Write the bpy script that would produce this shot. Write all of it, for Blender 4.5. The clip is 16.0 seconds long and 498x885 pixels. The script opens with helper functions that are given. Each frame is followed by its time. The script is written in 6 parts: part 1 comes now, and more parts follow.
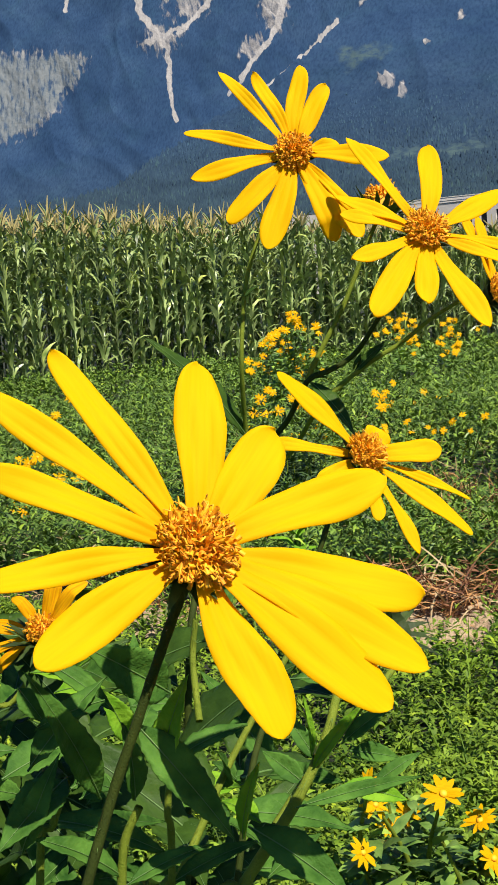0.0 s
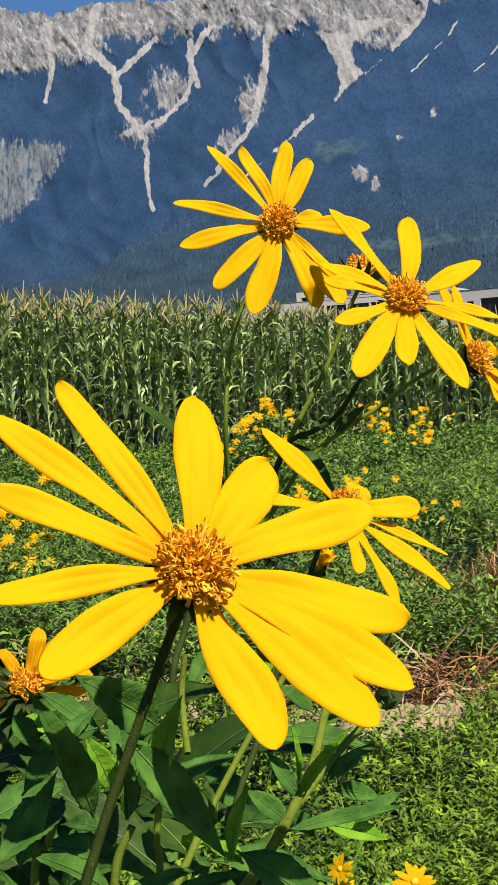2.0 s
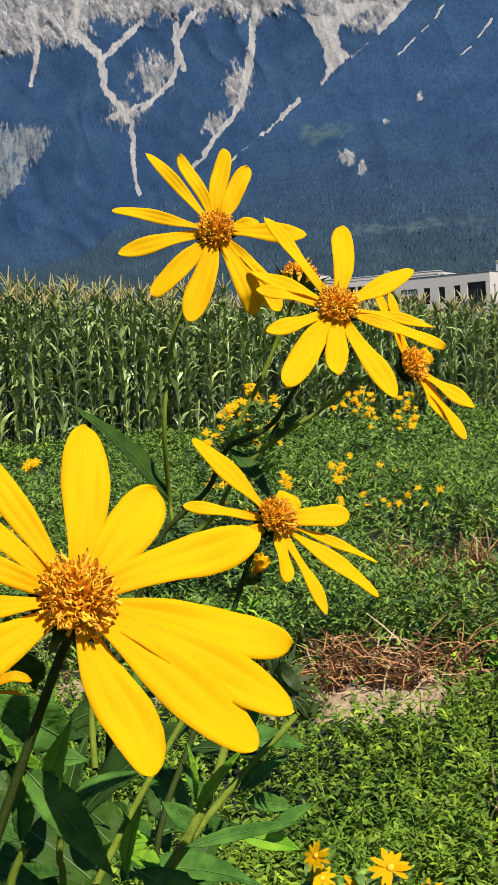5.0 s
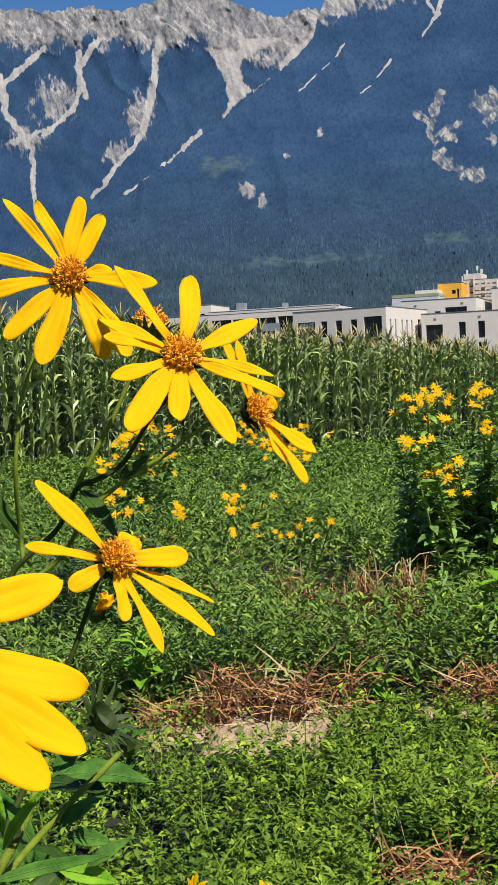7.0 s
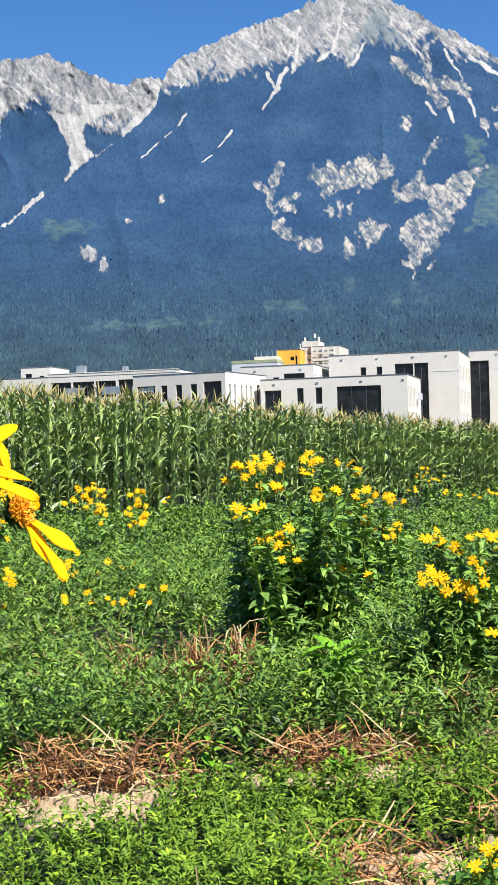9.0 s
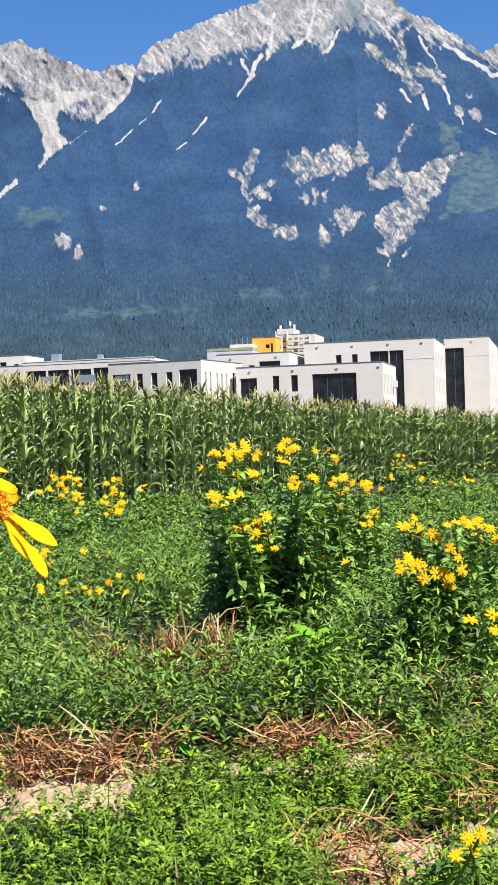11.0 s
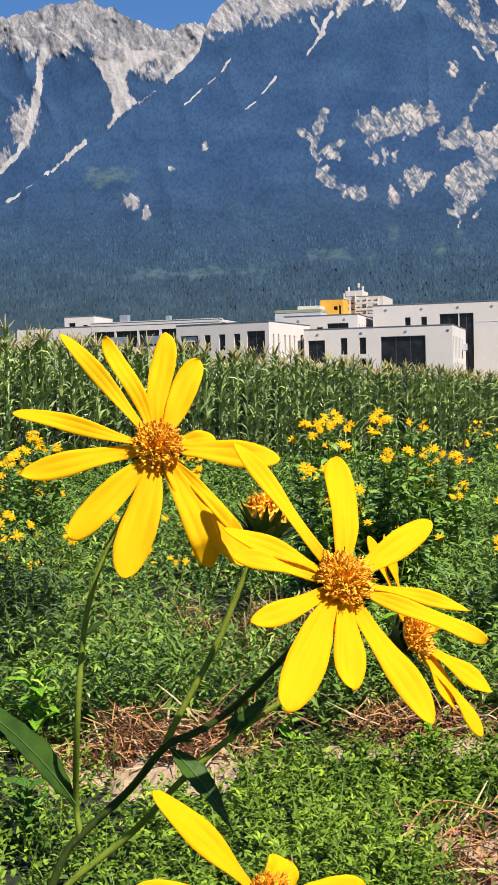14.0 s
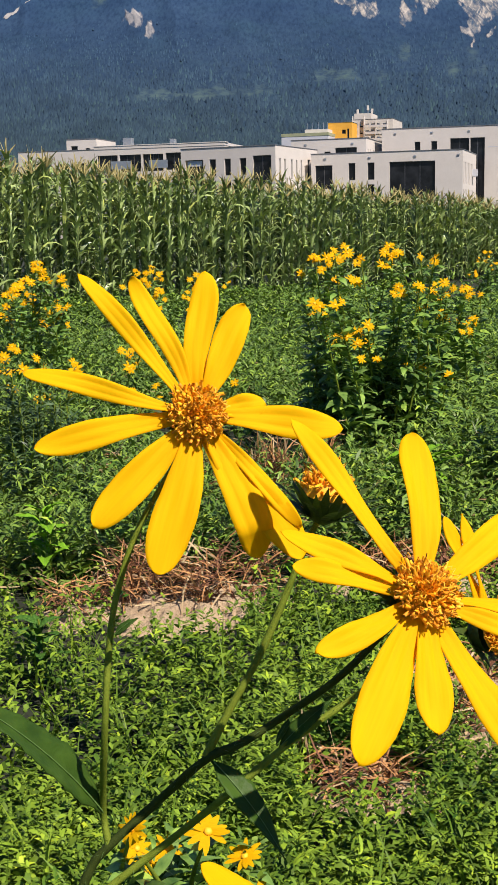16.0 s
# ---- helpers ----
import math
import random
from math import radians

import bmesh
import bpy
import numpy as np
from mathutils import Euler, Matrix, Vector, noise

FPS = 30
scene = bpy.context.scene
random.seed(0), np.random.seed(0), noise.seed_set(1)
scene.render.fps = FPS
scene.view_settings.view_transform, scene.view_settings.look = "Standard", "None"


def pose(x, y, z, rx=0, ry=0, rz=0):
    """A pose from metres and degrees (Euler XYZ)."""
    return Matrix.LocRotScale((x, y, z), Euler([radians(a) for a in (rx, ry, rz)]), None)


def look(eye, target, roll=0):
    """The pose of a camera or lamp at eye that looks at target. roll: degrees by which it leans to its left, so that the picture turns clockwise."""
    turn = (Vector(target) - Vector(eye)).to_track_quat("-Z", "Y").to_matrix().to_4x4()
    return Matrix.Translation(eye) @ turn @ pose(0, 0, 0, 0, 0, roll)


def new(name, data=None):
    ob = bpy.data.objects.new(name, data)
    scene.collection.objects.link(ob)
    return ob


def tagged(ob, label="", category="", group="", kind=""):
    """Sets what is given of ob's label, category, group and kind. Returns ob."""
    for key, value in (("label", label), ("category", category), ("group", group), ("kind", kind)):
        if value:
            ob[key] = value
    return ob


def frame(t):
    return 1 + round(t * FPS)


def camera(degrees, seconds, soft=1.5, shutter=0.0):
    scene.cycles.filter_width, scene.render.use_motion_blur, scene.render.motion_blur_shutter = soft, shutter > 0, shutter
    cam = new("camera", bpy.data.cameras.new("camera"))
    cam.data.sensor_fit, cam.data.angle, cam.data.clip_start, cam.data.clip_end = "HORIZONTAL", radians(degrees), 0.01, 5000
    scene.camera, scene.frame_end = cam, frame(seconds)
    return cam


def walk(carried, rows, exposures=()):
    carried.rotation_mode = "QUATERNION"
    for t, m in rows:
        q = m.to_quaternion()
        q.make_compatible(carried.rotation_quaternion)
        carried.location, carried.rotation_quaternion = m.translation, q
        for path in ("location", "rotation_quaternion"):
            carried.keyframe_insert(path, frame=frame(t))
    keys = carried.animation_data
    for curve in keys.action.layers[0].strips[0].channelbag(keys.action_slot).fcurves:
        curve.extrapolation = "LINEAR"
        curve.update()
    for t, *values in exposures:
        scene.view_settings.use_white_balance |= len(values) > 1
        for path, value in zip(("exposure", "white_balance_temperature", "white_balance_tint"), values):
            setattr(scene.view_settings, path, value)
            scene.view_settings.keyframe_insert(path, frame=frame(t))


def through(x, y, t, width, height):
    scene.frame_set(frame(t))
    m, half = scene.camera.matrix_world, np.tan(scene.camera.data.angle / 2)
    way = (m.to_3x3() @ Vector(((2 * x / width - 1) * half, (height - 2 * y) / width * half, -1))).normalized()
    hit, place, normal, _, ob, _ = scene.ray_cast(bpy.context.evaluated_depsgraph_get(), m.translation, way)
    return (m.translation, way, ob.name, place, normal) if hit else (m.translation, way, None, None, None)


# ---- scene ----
cam = camera(22.06, 16.0, soft=0.9)
# eye, point looked at, roll
ROWS = [
    (0, [-0.0849, 0.062, 1.2295], [-0.5651, 1.9906, 1.0054], -3.89),
    (0.5, [-0.0881, 0.057, 1.2285], [-0.5497, 1.9954, 1.0566], -3.27),
    (1, [-0.0875, 0.0545, 1.2282], [-0.5383, 1.9987, 1.0993], -3.47),
    (1.5, [-0.0868, 0.0518, 1.2262], [-0.5276, 1.9999, 1.1226], -3.13),
    (2, [-0.0867, 0.0469, 1.2199], [-0.5186, 1.9975, 1.1282], -3.01),
    (2.5, [-0.0819, 0.0408, 1.2176], [-0.5082, 1.9924, 1.1199], -3.12),
    (3, [-0.0757, 0.0448, 1.2186], [-0.5003, 1.9963, 1.1113], -3.14),
    (3.5, [-0.0728, 0.0481, 1.221], [-0.4967, 1.999, 1.102], -3.29),
    (6, [-0.0592, 0.0445, 1.2302], [-0.4408, 2.0047, 1.1219], -2.49),
    (6.5, [-0.0539, 0.0403, 1.2309], [-0.3772, 2.0118, 1.1386], -2.25),
    (7, [-0.0423, 0.0352, 1.233], [-0.295, 2.0177, 1.1557], -2.05),
    (7.5, [-0.0313, 0.033, 1.2347], [-0.2144, 2.0237, 1.1736], -1.95),
    (8, [-0.0182, 0.0219, 1.2407], [-0.1259, 2.0189, 1.223], -1.82),
    (8.5, [-0.0048, 0.0156, 1.2458], [-0.0552, 2.0149, 1.2558], -1.63),
    (9, [-0.0042, 0.0066, 1.2488], [-0.0042, 2.0065, 1.2635], -1.5),
    (9.5, [-0.0020, 0.0050, 1.2468], [0.0455, 2.0044, 1.2553], -1.67),
    (12, [-0.0389, 0.076, 1.2594], [-0.0374, 2.076, 1.2497], -1.79),
    (12.5, [-0.0666, 0.1027, 1.2701], [-0.1168, 2.102, 1.2568], -1.7),
    (13, [-0.0942, 0.1378, 1.2783], [-0.1581, 2.1366, 1.2539], -1.71),
    (13.5, [-0.1223, 0.1602, 1.2898], [-0.1909, 2.1587, 1.2494], -1.46),
    (14, [-0.1437, 0.1793, 1.2987], [-0.2112, 2.1772, 1.2362], -1.2),
    (14.5, [-0.1555, 0.1989, 1.3083], [-0.2191, 2.1956, 1.211], -0.85),
    (15, [-0.156, 0.2179, 1.3162], [-0.2211, 2.2123, 1.1816], -1.07),
    (15.5, [-0.1638, 0.2373, 1.3255], [-0.2384, 2.221, 1.0814], -0.94),
    (16, [-0.1586, 0.2453, 1.3323], [-0.2378, 2.2164, 1.0029], -0.96),
]
walk(cam, [(t, look(e, p, r)) for t, e, p, r in ROWS], exposures=[(0.0, 0.52, 6750, 15), (3.5, 0.37, 6650, 14), (6.5, 0.40, 6600, 14), (7.5, 0.48, 6500, 15), (8.5, 0.84, 6300, 14), (9.0, 1.0, 6250, 12), (12.2, 0.94, 6450, 17), (13.0, 0.80, 6500, 17), (14.0, 0.7, 6550, 18), (16.0, 0.46, 6750, 20)])

# ---- light ----
SUN_AZ, SUN_EL = radians(138), radians(52)      # azimuth clockwise from +y (north)
TO_SUN = Vector((math.sin(SUN_AZ) * math.cos(SUN_EL), math.cos(SUN_AZ) * math.cos(SUN_EL), math.sin(SUN_EL)))
world = bpy.data.worlds.new("sky")
scene.world = world
world.use_nodes = True
wn = world.node_tree
sky = wn.nodes.new("ShaderNodeTexSky")
sky.sky_type, sky.sun_disc = "NISHITA", False
sky.sun_elevation, sky.sun_rotation = SUN_EL, SUN_AZ
sky.altitude, sky.air_density, sky.dust_density, sky.ozone_density = 600, 1.0, 0.1, 2.0
tone = wn.nodes.new("ShaderNodeHueSaturation")
tone.inputs["Saturation"].default_value, tone.inputs["Hue"].default_value = 1.32, 0.505
wn.links.new(sky.outputs[0], tone.inputs["Color"])
wn.links.new(tone.outputs[0], wn.nodes["Background"].inputs[0])
wn.nodes["Background"].inputs[1].default_value = 0.073
sun = bpy.data.lights.new("sun", "SUN")
sun.energy, sun.angle, sun.color = 5.0, radians(0.53), (1.0, 0.96, 0.87)
new("sun", sun).matrix_world = look(TO_SUN * 60, (0, 0, 0))


# ---- materials ----
def shader(name, rough=0.6):
    m = bpy.data.materials.new(name)
    m.use_nodes = True
    b = m.node_tree.nodes["Principled BSDF"]
    b.inputs["Roughness"].default_value = rough
    return m, m.node_tree, b


def node(nt, kind, **vals):
    n = nt.nodes.new(kind)
    for k, v in vals.items():
        n.inputs[k].default_value = v
    return n


def ramp(nt, src, stops):
    r = nt.nodes.new("ShaderNodeValToRGB")
    while len(r.color_ramp.elements) < len(stops):
        r.color_ramp.elements.new(0.5)
    for e, (p, c) in zip(r.color_ramp.elements, stops):
        e.position, e.color = p, (*c, 1)
    nt.links.new(src, r.inputs[0])
    return r.outputs[0]


def mix(nt, fac, a, b, how="MIX"):
    n = nt.nodes.new("ShaderNodeMix")
    n.data_type, n.blend_type = "RGBA", how
    for k, v in ((0, fac), (6, a), (7, b)):
        if isinstance(v, (int, float)):
            n.inputs[k].default_value = v
        elif isinstance(v, tuple):
            n.inputs[k].default_value = (*v, 1)
        else:
            nt.links.new(v, n.inputs[k])
    return n.outputs[2]


def noise_of(nt, scale, detail=4, rough=0.55, space="Object"):
    tc = nt.nodes.new("ShaderNodeTexCoord")
    n = node(nt, "ShaderNodeTexNoise", Scale=scale, Detail=detail, Roughness=rough)
    nt.links.new(tc.outputs[space], n.inputs["Vector"])
    return n.outputs[0]


def bump_to(nt, b, src, strength, dist):
    n = node(nt, "ShaderNodeBump", Strength=strength, Distance=dist)
    nt.links.new(src, n.inputs["Height"])
    nt.links.new(n.outputs[0], b.inputs["Normal"])


def leafy(name, dark, light, rough=0.5, through=0.3, scale=60.0, islands=True, spec=0.4, bump=0.0006, vary=1.0):
    """Leaf surface: colour varies leaf by leaf and along the blade, light shines through."""
    m, nt, b = shader(name, rough)
    b.inputs["Specular IOR Level"].default_value = spec
    n = noise_of(nt, scale, 3)
    c = ramp(nt, n, [(0.3, dark), (0.7, light)])
    rnd = nt.nodes.new("ShaderNodeNewGeometry").outputs["Random Per Island"] if islands else nt.nodes.new("ShaderNodeObjectInfo").outputs["Random"]
    v = ramp(nt, rnd, [(0.0, (1 - 0.42 * vary,) * 3), (0.55, (1.0, 1.0, 1.0)), (0.88, (1 + 0.3 * vary, 1 + 0.25 * vary, 1.0)), (1.0, (1 + 0.9 * vary, 1 + 0.55 * vary, 1.0))])
    c = mix(nt, 1.0, c, v, "MULTIPLY")
    nt.links.new(c, b.inputs["Base Color"])
    bump_to(nt, b, noise_of(nt, scale * 4, 2), 0.4, bump)
    t = nt.nodes.new("ShaderNodeBsdfTranslucent")
    nt.links.new(mix(nt, 1.0, c, (1.1, 1.25, 0.5), "MULTIPLY"), t.inputs[0])
    s = node(nt, "ShaderNodeMixShader", Fac=through)
    nt.links.new(b.outputs[0], s.inputs[1])
    nt.links.new(t.outputs[0], s.inputs[2])
    nt.links.new(s.outputs[0], nt.nodes["Material Output"].inputs[0])
    return m


def plain(name, a, b2, scale=20.0, rough=0.7, bump=0.3, dist=0.002, metal=0.0, spec=0.5):
    m, nt, b = shader(name, rough)
    b.inputs["Metallic"].default_value, b.inputs["Specular IOR Level"].default_value = metal, spec
    n = noise_of(nt, scale, 5)
    fine = noise_of(nt, scale * 9, 3)
    c = mix(nt, 0.35, ramp(nt, n, [(0.3, a), (0.7, b2)]), ramp(nt, fine, [(0.3, a), (0.7, b2)]))
    nt.links.new(c, b.inputs["Base Color"])
    bump_to(nt, b, fine, bump, dist)
    return m


def petal_paint(name="petal_yellow", a=(0.885, 0.51, 0.0005), b2=(0.92, 0.55, 0.001)):
    m, nt, b = shader(name, 0.75)
    b.inputs["Specular IOR Level"].default_value = 0.12
    tc = nt.nodes.new("ShaderNodeTexCoord")
    mp = nt.nodes.new("ShaderNodeMapping")
    mp.inputs["Scale"].default_value = (60, 1400, 60)
    nt.links.new(tc.outputs["Object"], mp.inputs["Vector"])
    n = node(nt, "ShaderNodeTexNoise", Scale=1.0, Detail=2.0)
    nt.links.new(mp.outputs[0], n.inputs["Vector"])
    streak = ramp(nt, n.outputs[0], [(0.3, a), (0.62, b2)])
    at = nt.nodes.new("ShaderNodeAttribute")
    at.attribute_name = "along"
    c = mix(nt, 1.0, streak, ramp(nt, at.outputs["Fac"], [(0.0, (0.97, 0.88, 0.8)), (0.35, (1, 1, 1)), (1.0, (1.0, 1.03, 1.0))]), "MULTIPLY")
    nt.links.new(c, b.inputs["Base Color"])
    bump_to(nt, b, n.outputs[0], 0.1, 0.0002)
    t = nt.nodes.new("ShaderNodeBsdfTranslucent")
    nt.links.new(c, t.inputs[0])
    s = node(nt, "ShaderNodeMixShader", Fac=0.4)
    nt.links.new(b.outputs[0], s.inputs[1])
    nt.links.new(t.outputs[0], s.inputs[2])
    nt.links.new(s.outputs[0], nt.nodes["Material Output"].inputs[0])
    return m


PETAL = petal_paint()
PETAL_GOLD = petal_paint("petal_golden", (0.80, 0.40, 0.001), (0.92, 0.51, 0.002))
PETAL_WITHERED = petal_paint("petal_withered", (0.72, 0.31, 0.002), (0.90, 0.50, 0.002))
FLORET = plain("floret_orange", (0.88, 0.385, 0.006), (0.95, 0.51, 0.012), 900, 0.6, 0.3, 0.0004)
FLORET_DARK = plain("floret_brown", (0.60, 0.215, 0.006), (0.80, 0.34, 0.008), 900, 0.6, 0.3, 0.0004)
STEM = plain("stem_green", (0.09, 0.13, 0.010), (0.18, 0.23, 0.024), 260, 0.7, 0.5, 0.0006, spec=0.12)
STEM_DARK = plain("stem_purplish", (0.022, 0.034, 0.006), (0.045, 0.065, 0.010), 260, 0.7, 0.5, 0.0006, spec=0.1)
BRACT = leafy("bract_green", (0.022, 0.042, 0.009), (0.055, 0.092, 0.016), 0.6, 0.15, 200)
LEAF = leafy("broad_leaf", (0.023, 0.079, 0.012), (0.085, 0.20, 0.030), 0.6, 0.15, 140, spec=0.07, vary=0.9, bump=0.0016)
# naturally dark leaves, and the thicket's painted deep shade
LEAF_DARK = leafy("deep_green_shade_leaf", (0.022, 0.055, 0.008), (0.045, 0.095, 0.012), 0.5, 0.1, 140, spec=0.12, vary=0.5)
LEAF_YOUNG = leafy("young_leaf", (0.10, 0.27, 0.014), (0.20, 0.39, 0.026), 0.6, 0.15, 140, spec=0.08, vary=0.5, bump=0.0016)
VEIN = plain("leaf_vein", (0.07, 0.15, 0.03), (0.11, 0.20, 0.045), 200, 0.6, 0.2, 0.0003)
BUSH_LEAF = leafy("bush_leaf", (0.048, 0.125, 0.022), (0.22, 0.36, 0.075), 0.45, 0.10, 30, spec=0.3)
# weed leaves: dark end of the colour lowered to imitate shade between leaves
WEED = leafy("weed_leaf", (0.030, 0.084, 0.014), (0.21, 0.335, 0.052), 0.45, 0.05, 8, spec=0.26, vary=1.2)
WEED_GREY = leafy("grey_green_leaf", (0.030, 0.070, 0.022), (0.090, 0.150, 0.050), 0.45, 0.08, 8, spec=0.4, vary=1.0)
WEED_LOW = leafy("low_weed_leaf", (0.030, 0.084, 0.009), (0.225, 0.345, 0.032), 0.55, 0.08, 8, spec=0.15, vary=1.1)
GRASS = leafy("grass_blade", (0.08, 0.17, 0.010), (0.17, 0.28, 0.03), 0.55, 0.3, 8, spec=0.3)
# corn leaf's dark tone includes painted shade from the gaps between plants
CORN_LEAF = leafy("corn_leaf", (0.055, 0.11, 0.026), (0.39, 0.50, 0.18), 0.38, 0.04, 3, spec=0.5, vary=0.85)
CORN_STALK = plain("corn_stalk", (0.05, 0.085, 0.02), (0.10, 0.13, 0.04), 6, 0.6, 0.2, 0.004)
TASSEL = plain("corn_tassel", (0.27, 0.225, 0.075), (0.42, 0.35, 0.14), 8, 0.8, 0.2, 0.004)
STRAW = plain("dry_straw", (0.24, 0.095, 0.026), (0.55, 0.29, 0.10), 25, 0.8, 0.3, 0.002)
STRAW_PALE = plain("pale_straw", (0.32, 0.22, 0.10), (0.52, 0.39, 0.21), 25, 0.8, 0.3, 0.002)
STRAW_DULL = plain("dull_straw", (0.24, 0.15, 0.06), (0.46, 0.33, 0.15), 25, 0.8, 0.3, 0.002)
# red-brown stalks, their colour darkened further to imitate shaded gaps in the heaps
STRAW_RED = plain("red_brown_stalk", (0.09, 0.035, 0.014), (0.24, 0.10, 0.04), 25, 0.8, 0.3, 0.002)
SOIL_CLOD = plain("dry_soil", (0.25, 0.175, 0.10), (0.47, 0.35, 0.21), 14, 0.95, 0.8, 0.01)
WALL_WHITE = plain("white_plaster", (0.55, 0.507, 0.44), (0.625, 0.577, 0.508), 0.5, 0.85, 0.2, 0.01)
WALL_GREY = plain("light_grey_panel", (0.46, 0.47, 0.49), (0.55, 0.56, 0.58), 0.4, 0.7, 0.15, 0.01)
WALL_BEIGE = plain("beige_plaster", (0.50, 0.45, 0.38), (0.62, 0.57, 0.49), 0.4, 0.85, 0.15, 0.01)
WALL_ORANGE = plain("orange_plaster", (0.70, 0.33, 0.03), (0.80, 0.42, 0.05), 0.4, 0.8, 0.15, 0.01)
ROOF_DARK = plain("dark_roof_edge", (0.04, 0.045, 0.05), (0.09, 0.095, 0.10), 0.6, 0.6, 0.15, 0.01)
ROOF_EDGE = plain("grey_roof_edge", (0.10, 0.105, 0.11), (0.17, 0.175, 0.18), 0.6, 0.6, 0.15, 0.01)
ROOF_GREEN = plain("green_roof", (0.24, 0.26, 0.15), (0.36, 0.37, 0.22), 0.8, 0.9, 0.3, 0.02)
METAL = plain("grey_metal", (0.40, 0.41, 0.42), (0.52, 0.53, 0.54), 3, 0.4, 0.1, 0.004, 0.8)


def glass_dark():
    m, nt, b = shader("dark_window_glass", 0.18)
    c = ramp(nt, noise_of(nt, 0.9, 2), [(0.35, (0.006, 0.007, 0.009)), (0.7, (0.02, 0.022, 0.026))])
    b.inputs["Specular IOR Level"].default_value = 0.22
    nt.links.new(c, b.inputs["Base Color"])
    return m


GLASS = glass_dark()


def soil_ground():
    m, nt, b = shader("shade_dark_field_ground", 0.95)
    # shade between the weeds is put into these near-black soil tones
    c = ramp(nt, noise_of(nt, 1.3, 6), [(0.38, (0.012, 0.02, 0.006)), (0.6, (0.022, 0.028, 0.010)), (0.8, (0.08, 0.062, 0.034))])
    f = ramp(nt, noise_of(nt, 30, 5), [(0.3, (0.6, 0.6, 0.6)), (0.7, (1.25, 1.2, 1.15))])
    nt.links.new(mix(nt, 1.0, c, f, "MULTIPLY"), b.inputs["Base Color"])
    bump_to(nt, b, noise_of(nt, 22, 6), 0.9, 0.03)
    return m


SOIL = soil_ground()


def mountain_paint():
    m, nt, b = shader("hazed_mountain_slope", 0.95)
    b.inputs["Specular IOR Level"].default_value = 0.05

    def attr(key):
        n = nt.nodes.new("ShaderNodeAttribute")
        n.attribute_name = key
        return n.outputs["Fac"]

    def math2(op, p, q, clamp=False):
        n = nt.nodes.new("ShaderNodeMath")
        n.operation, n.use_clamp = op, clamp
        for i, v in enumerate((p, q)):
            if isinstance(v, (int, float)):
                n.inputs[i].default_value = v
            else:
                nt.links.new(v, n.inputs[i])
        return n.outputs[0]

    tc = nt.nodes.new("ShaderNodeTexCoord")

    def grained(scale, tilt, detail=5.0, rough=0.6):
        """Noise drawn out along the slope."""
        turn = nt.nodes.new("ShaderNodeMapping")
        turn.inputs["Rotation"].default_value = (0, radians(tilt), 0)
        nt.links.new(tc.outputs["Object"], turn.inputs["Vector"])
        mp = nt.nodes.new("ShaderNodeMapping")
        mp.inputs["Scale"].default_value = scale
        nt.links.new(turn.outputs[0], mp.inputs["Vector"])
        n = node(nt, "ShaderNodeTexNoise", Scale=1.0, Detail=detail, Roughness=rough)
        nt.links.new(mp.outputs[0], n.inputs["Vector"])
        return n.outputs[0]

    def creases(scale, tilt, width):
        """1 along thin branching lines."""
        d = math2("ABSOLUTE", math2("SUBTRACT", grained(scale, tilt, 3.0, 0.55), 0.5), 0.0)
        return math2("SUBTRACT", 1.0, math2("DIVIDE", d, width), True)

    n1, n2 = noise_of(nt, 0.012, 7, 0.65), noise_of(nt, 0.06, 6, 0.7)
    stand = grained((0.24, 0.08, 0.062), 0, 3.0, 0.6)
    forest = ramp(nt, noise_of(nt, 0.009, 4, 0.5), [(0.3, HAZED_FOREST[0]), (0.5, HAZED_FOREST[1]), (0.72, HAZED_FOREST[2])])
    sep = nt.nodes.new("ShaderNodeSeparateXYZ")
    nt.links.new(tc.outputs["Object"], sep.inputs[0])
    # painted haze: forest colour turns bluer with height, greener at the foot
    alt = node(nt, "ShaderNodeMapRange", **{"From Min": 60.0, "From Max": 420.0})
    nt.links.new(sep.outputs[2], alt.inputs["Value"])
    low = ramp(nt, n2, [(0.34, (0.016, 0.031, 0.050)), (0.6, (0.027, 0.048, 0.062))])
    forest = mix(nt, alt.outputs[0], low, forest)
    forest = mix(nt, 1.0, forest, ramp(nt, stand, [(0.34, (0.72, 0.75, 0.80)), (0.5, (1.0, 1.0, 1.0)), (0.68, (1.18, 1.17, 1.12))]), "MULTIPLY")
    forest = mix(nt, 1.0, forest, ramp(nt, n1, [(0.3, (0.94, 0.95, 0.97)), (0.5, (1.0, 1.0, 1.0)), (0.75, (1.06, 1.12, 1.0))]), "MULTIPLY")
    forest = mix(nt, math2("MULTIPLY", attr("meadow"), ramp(nt, n2, [(0.4, (0.15, 0.15, 0.15)), (0.62, (0.8, 0.8, 0.8))])), forest, HAZED_MEADOW)
    streak = grained((0.11, 0.014, 0.026), 14, 8.0, 0.62)
    rib = grained((0.034, 0.03, 0.032), -32, 6.0, 0.6)
    rock = ramp(nt, n1, [(0.3, ROCK[0]), (0.5, ROCK[1]), (0.7, ROCK[2])])
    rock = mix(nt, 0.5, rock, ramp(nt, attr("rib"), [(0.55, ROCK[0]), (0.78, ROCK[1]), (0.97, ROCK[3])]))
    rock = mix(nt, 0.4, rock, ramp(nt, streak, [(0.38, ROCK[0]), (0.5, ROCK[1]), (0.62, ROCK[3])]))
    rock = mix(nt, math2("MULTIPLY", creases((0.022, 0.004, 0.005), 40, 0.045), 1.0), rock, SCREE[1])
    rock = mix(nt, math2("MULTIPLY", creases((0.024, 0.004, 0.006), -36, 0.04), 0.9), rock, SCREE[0])
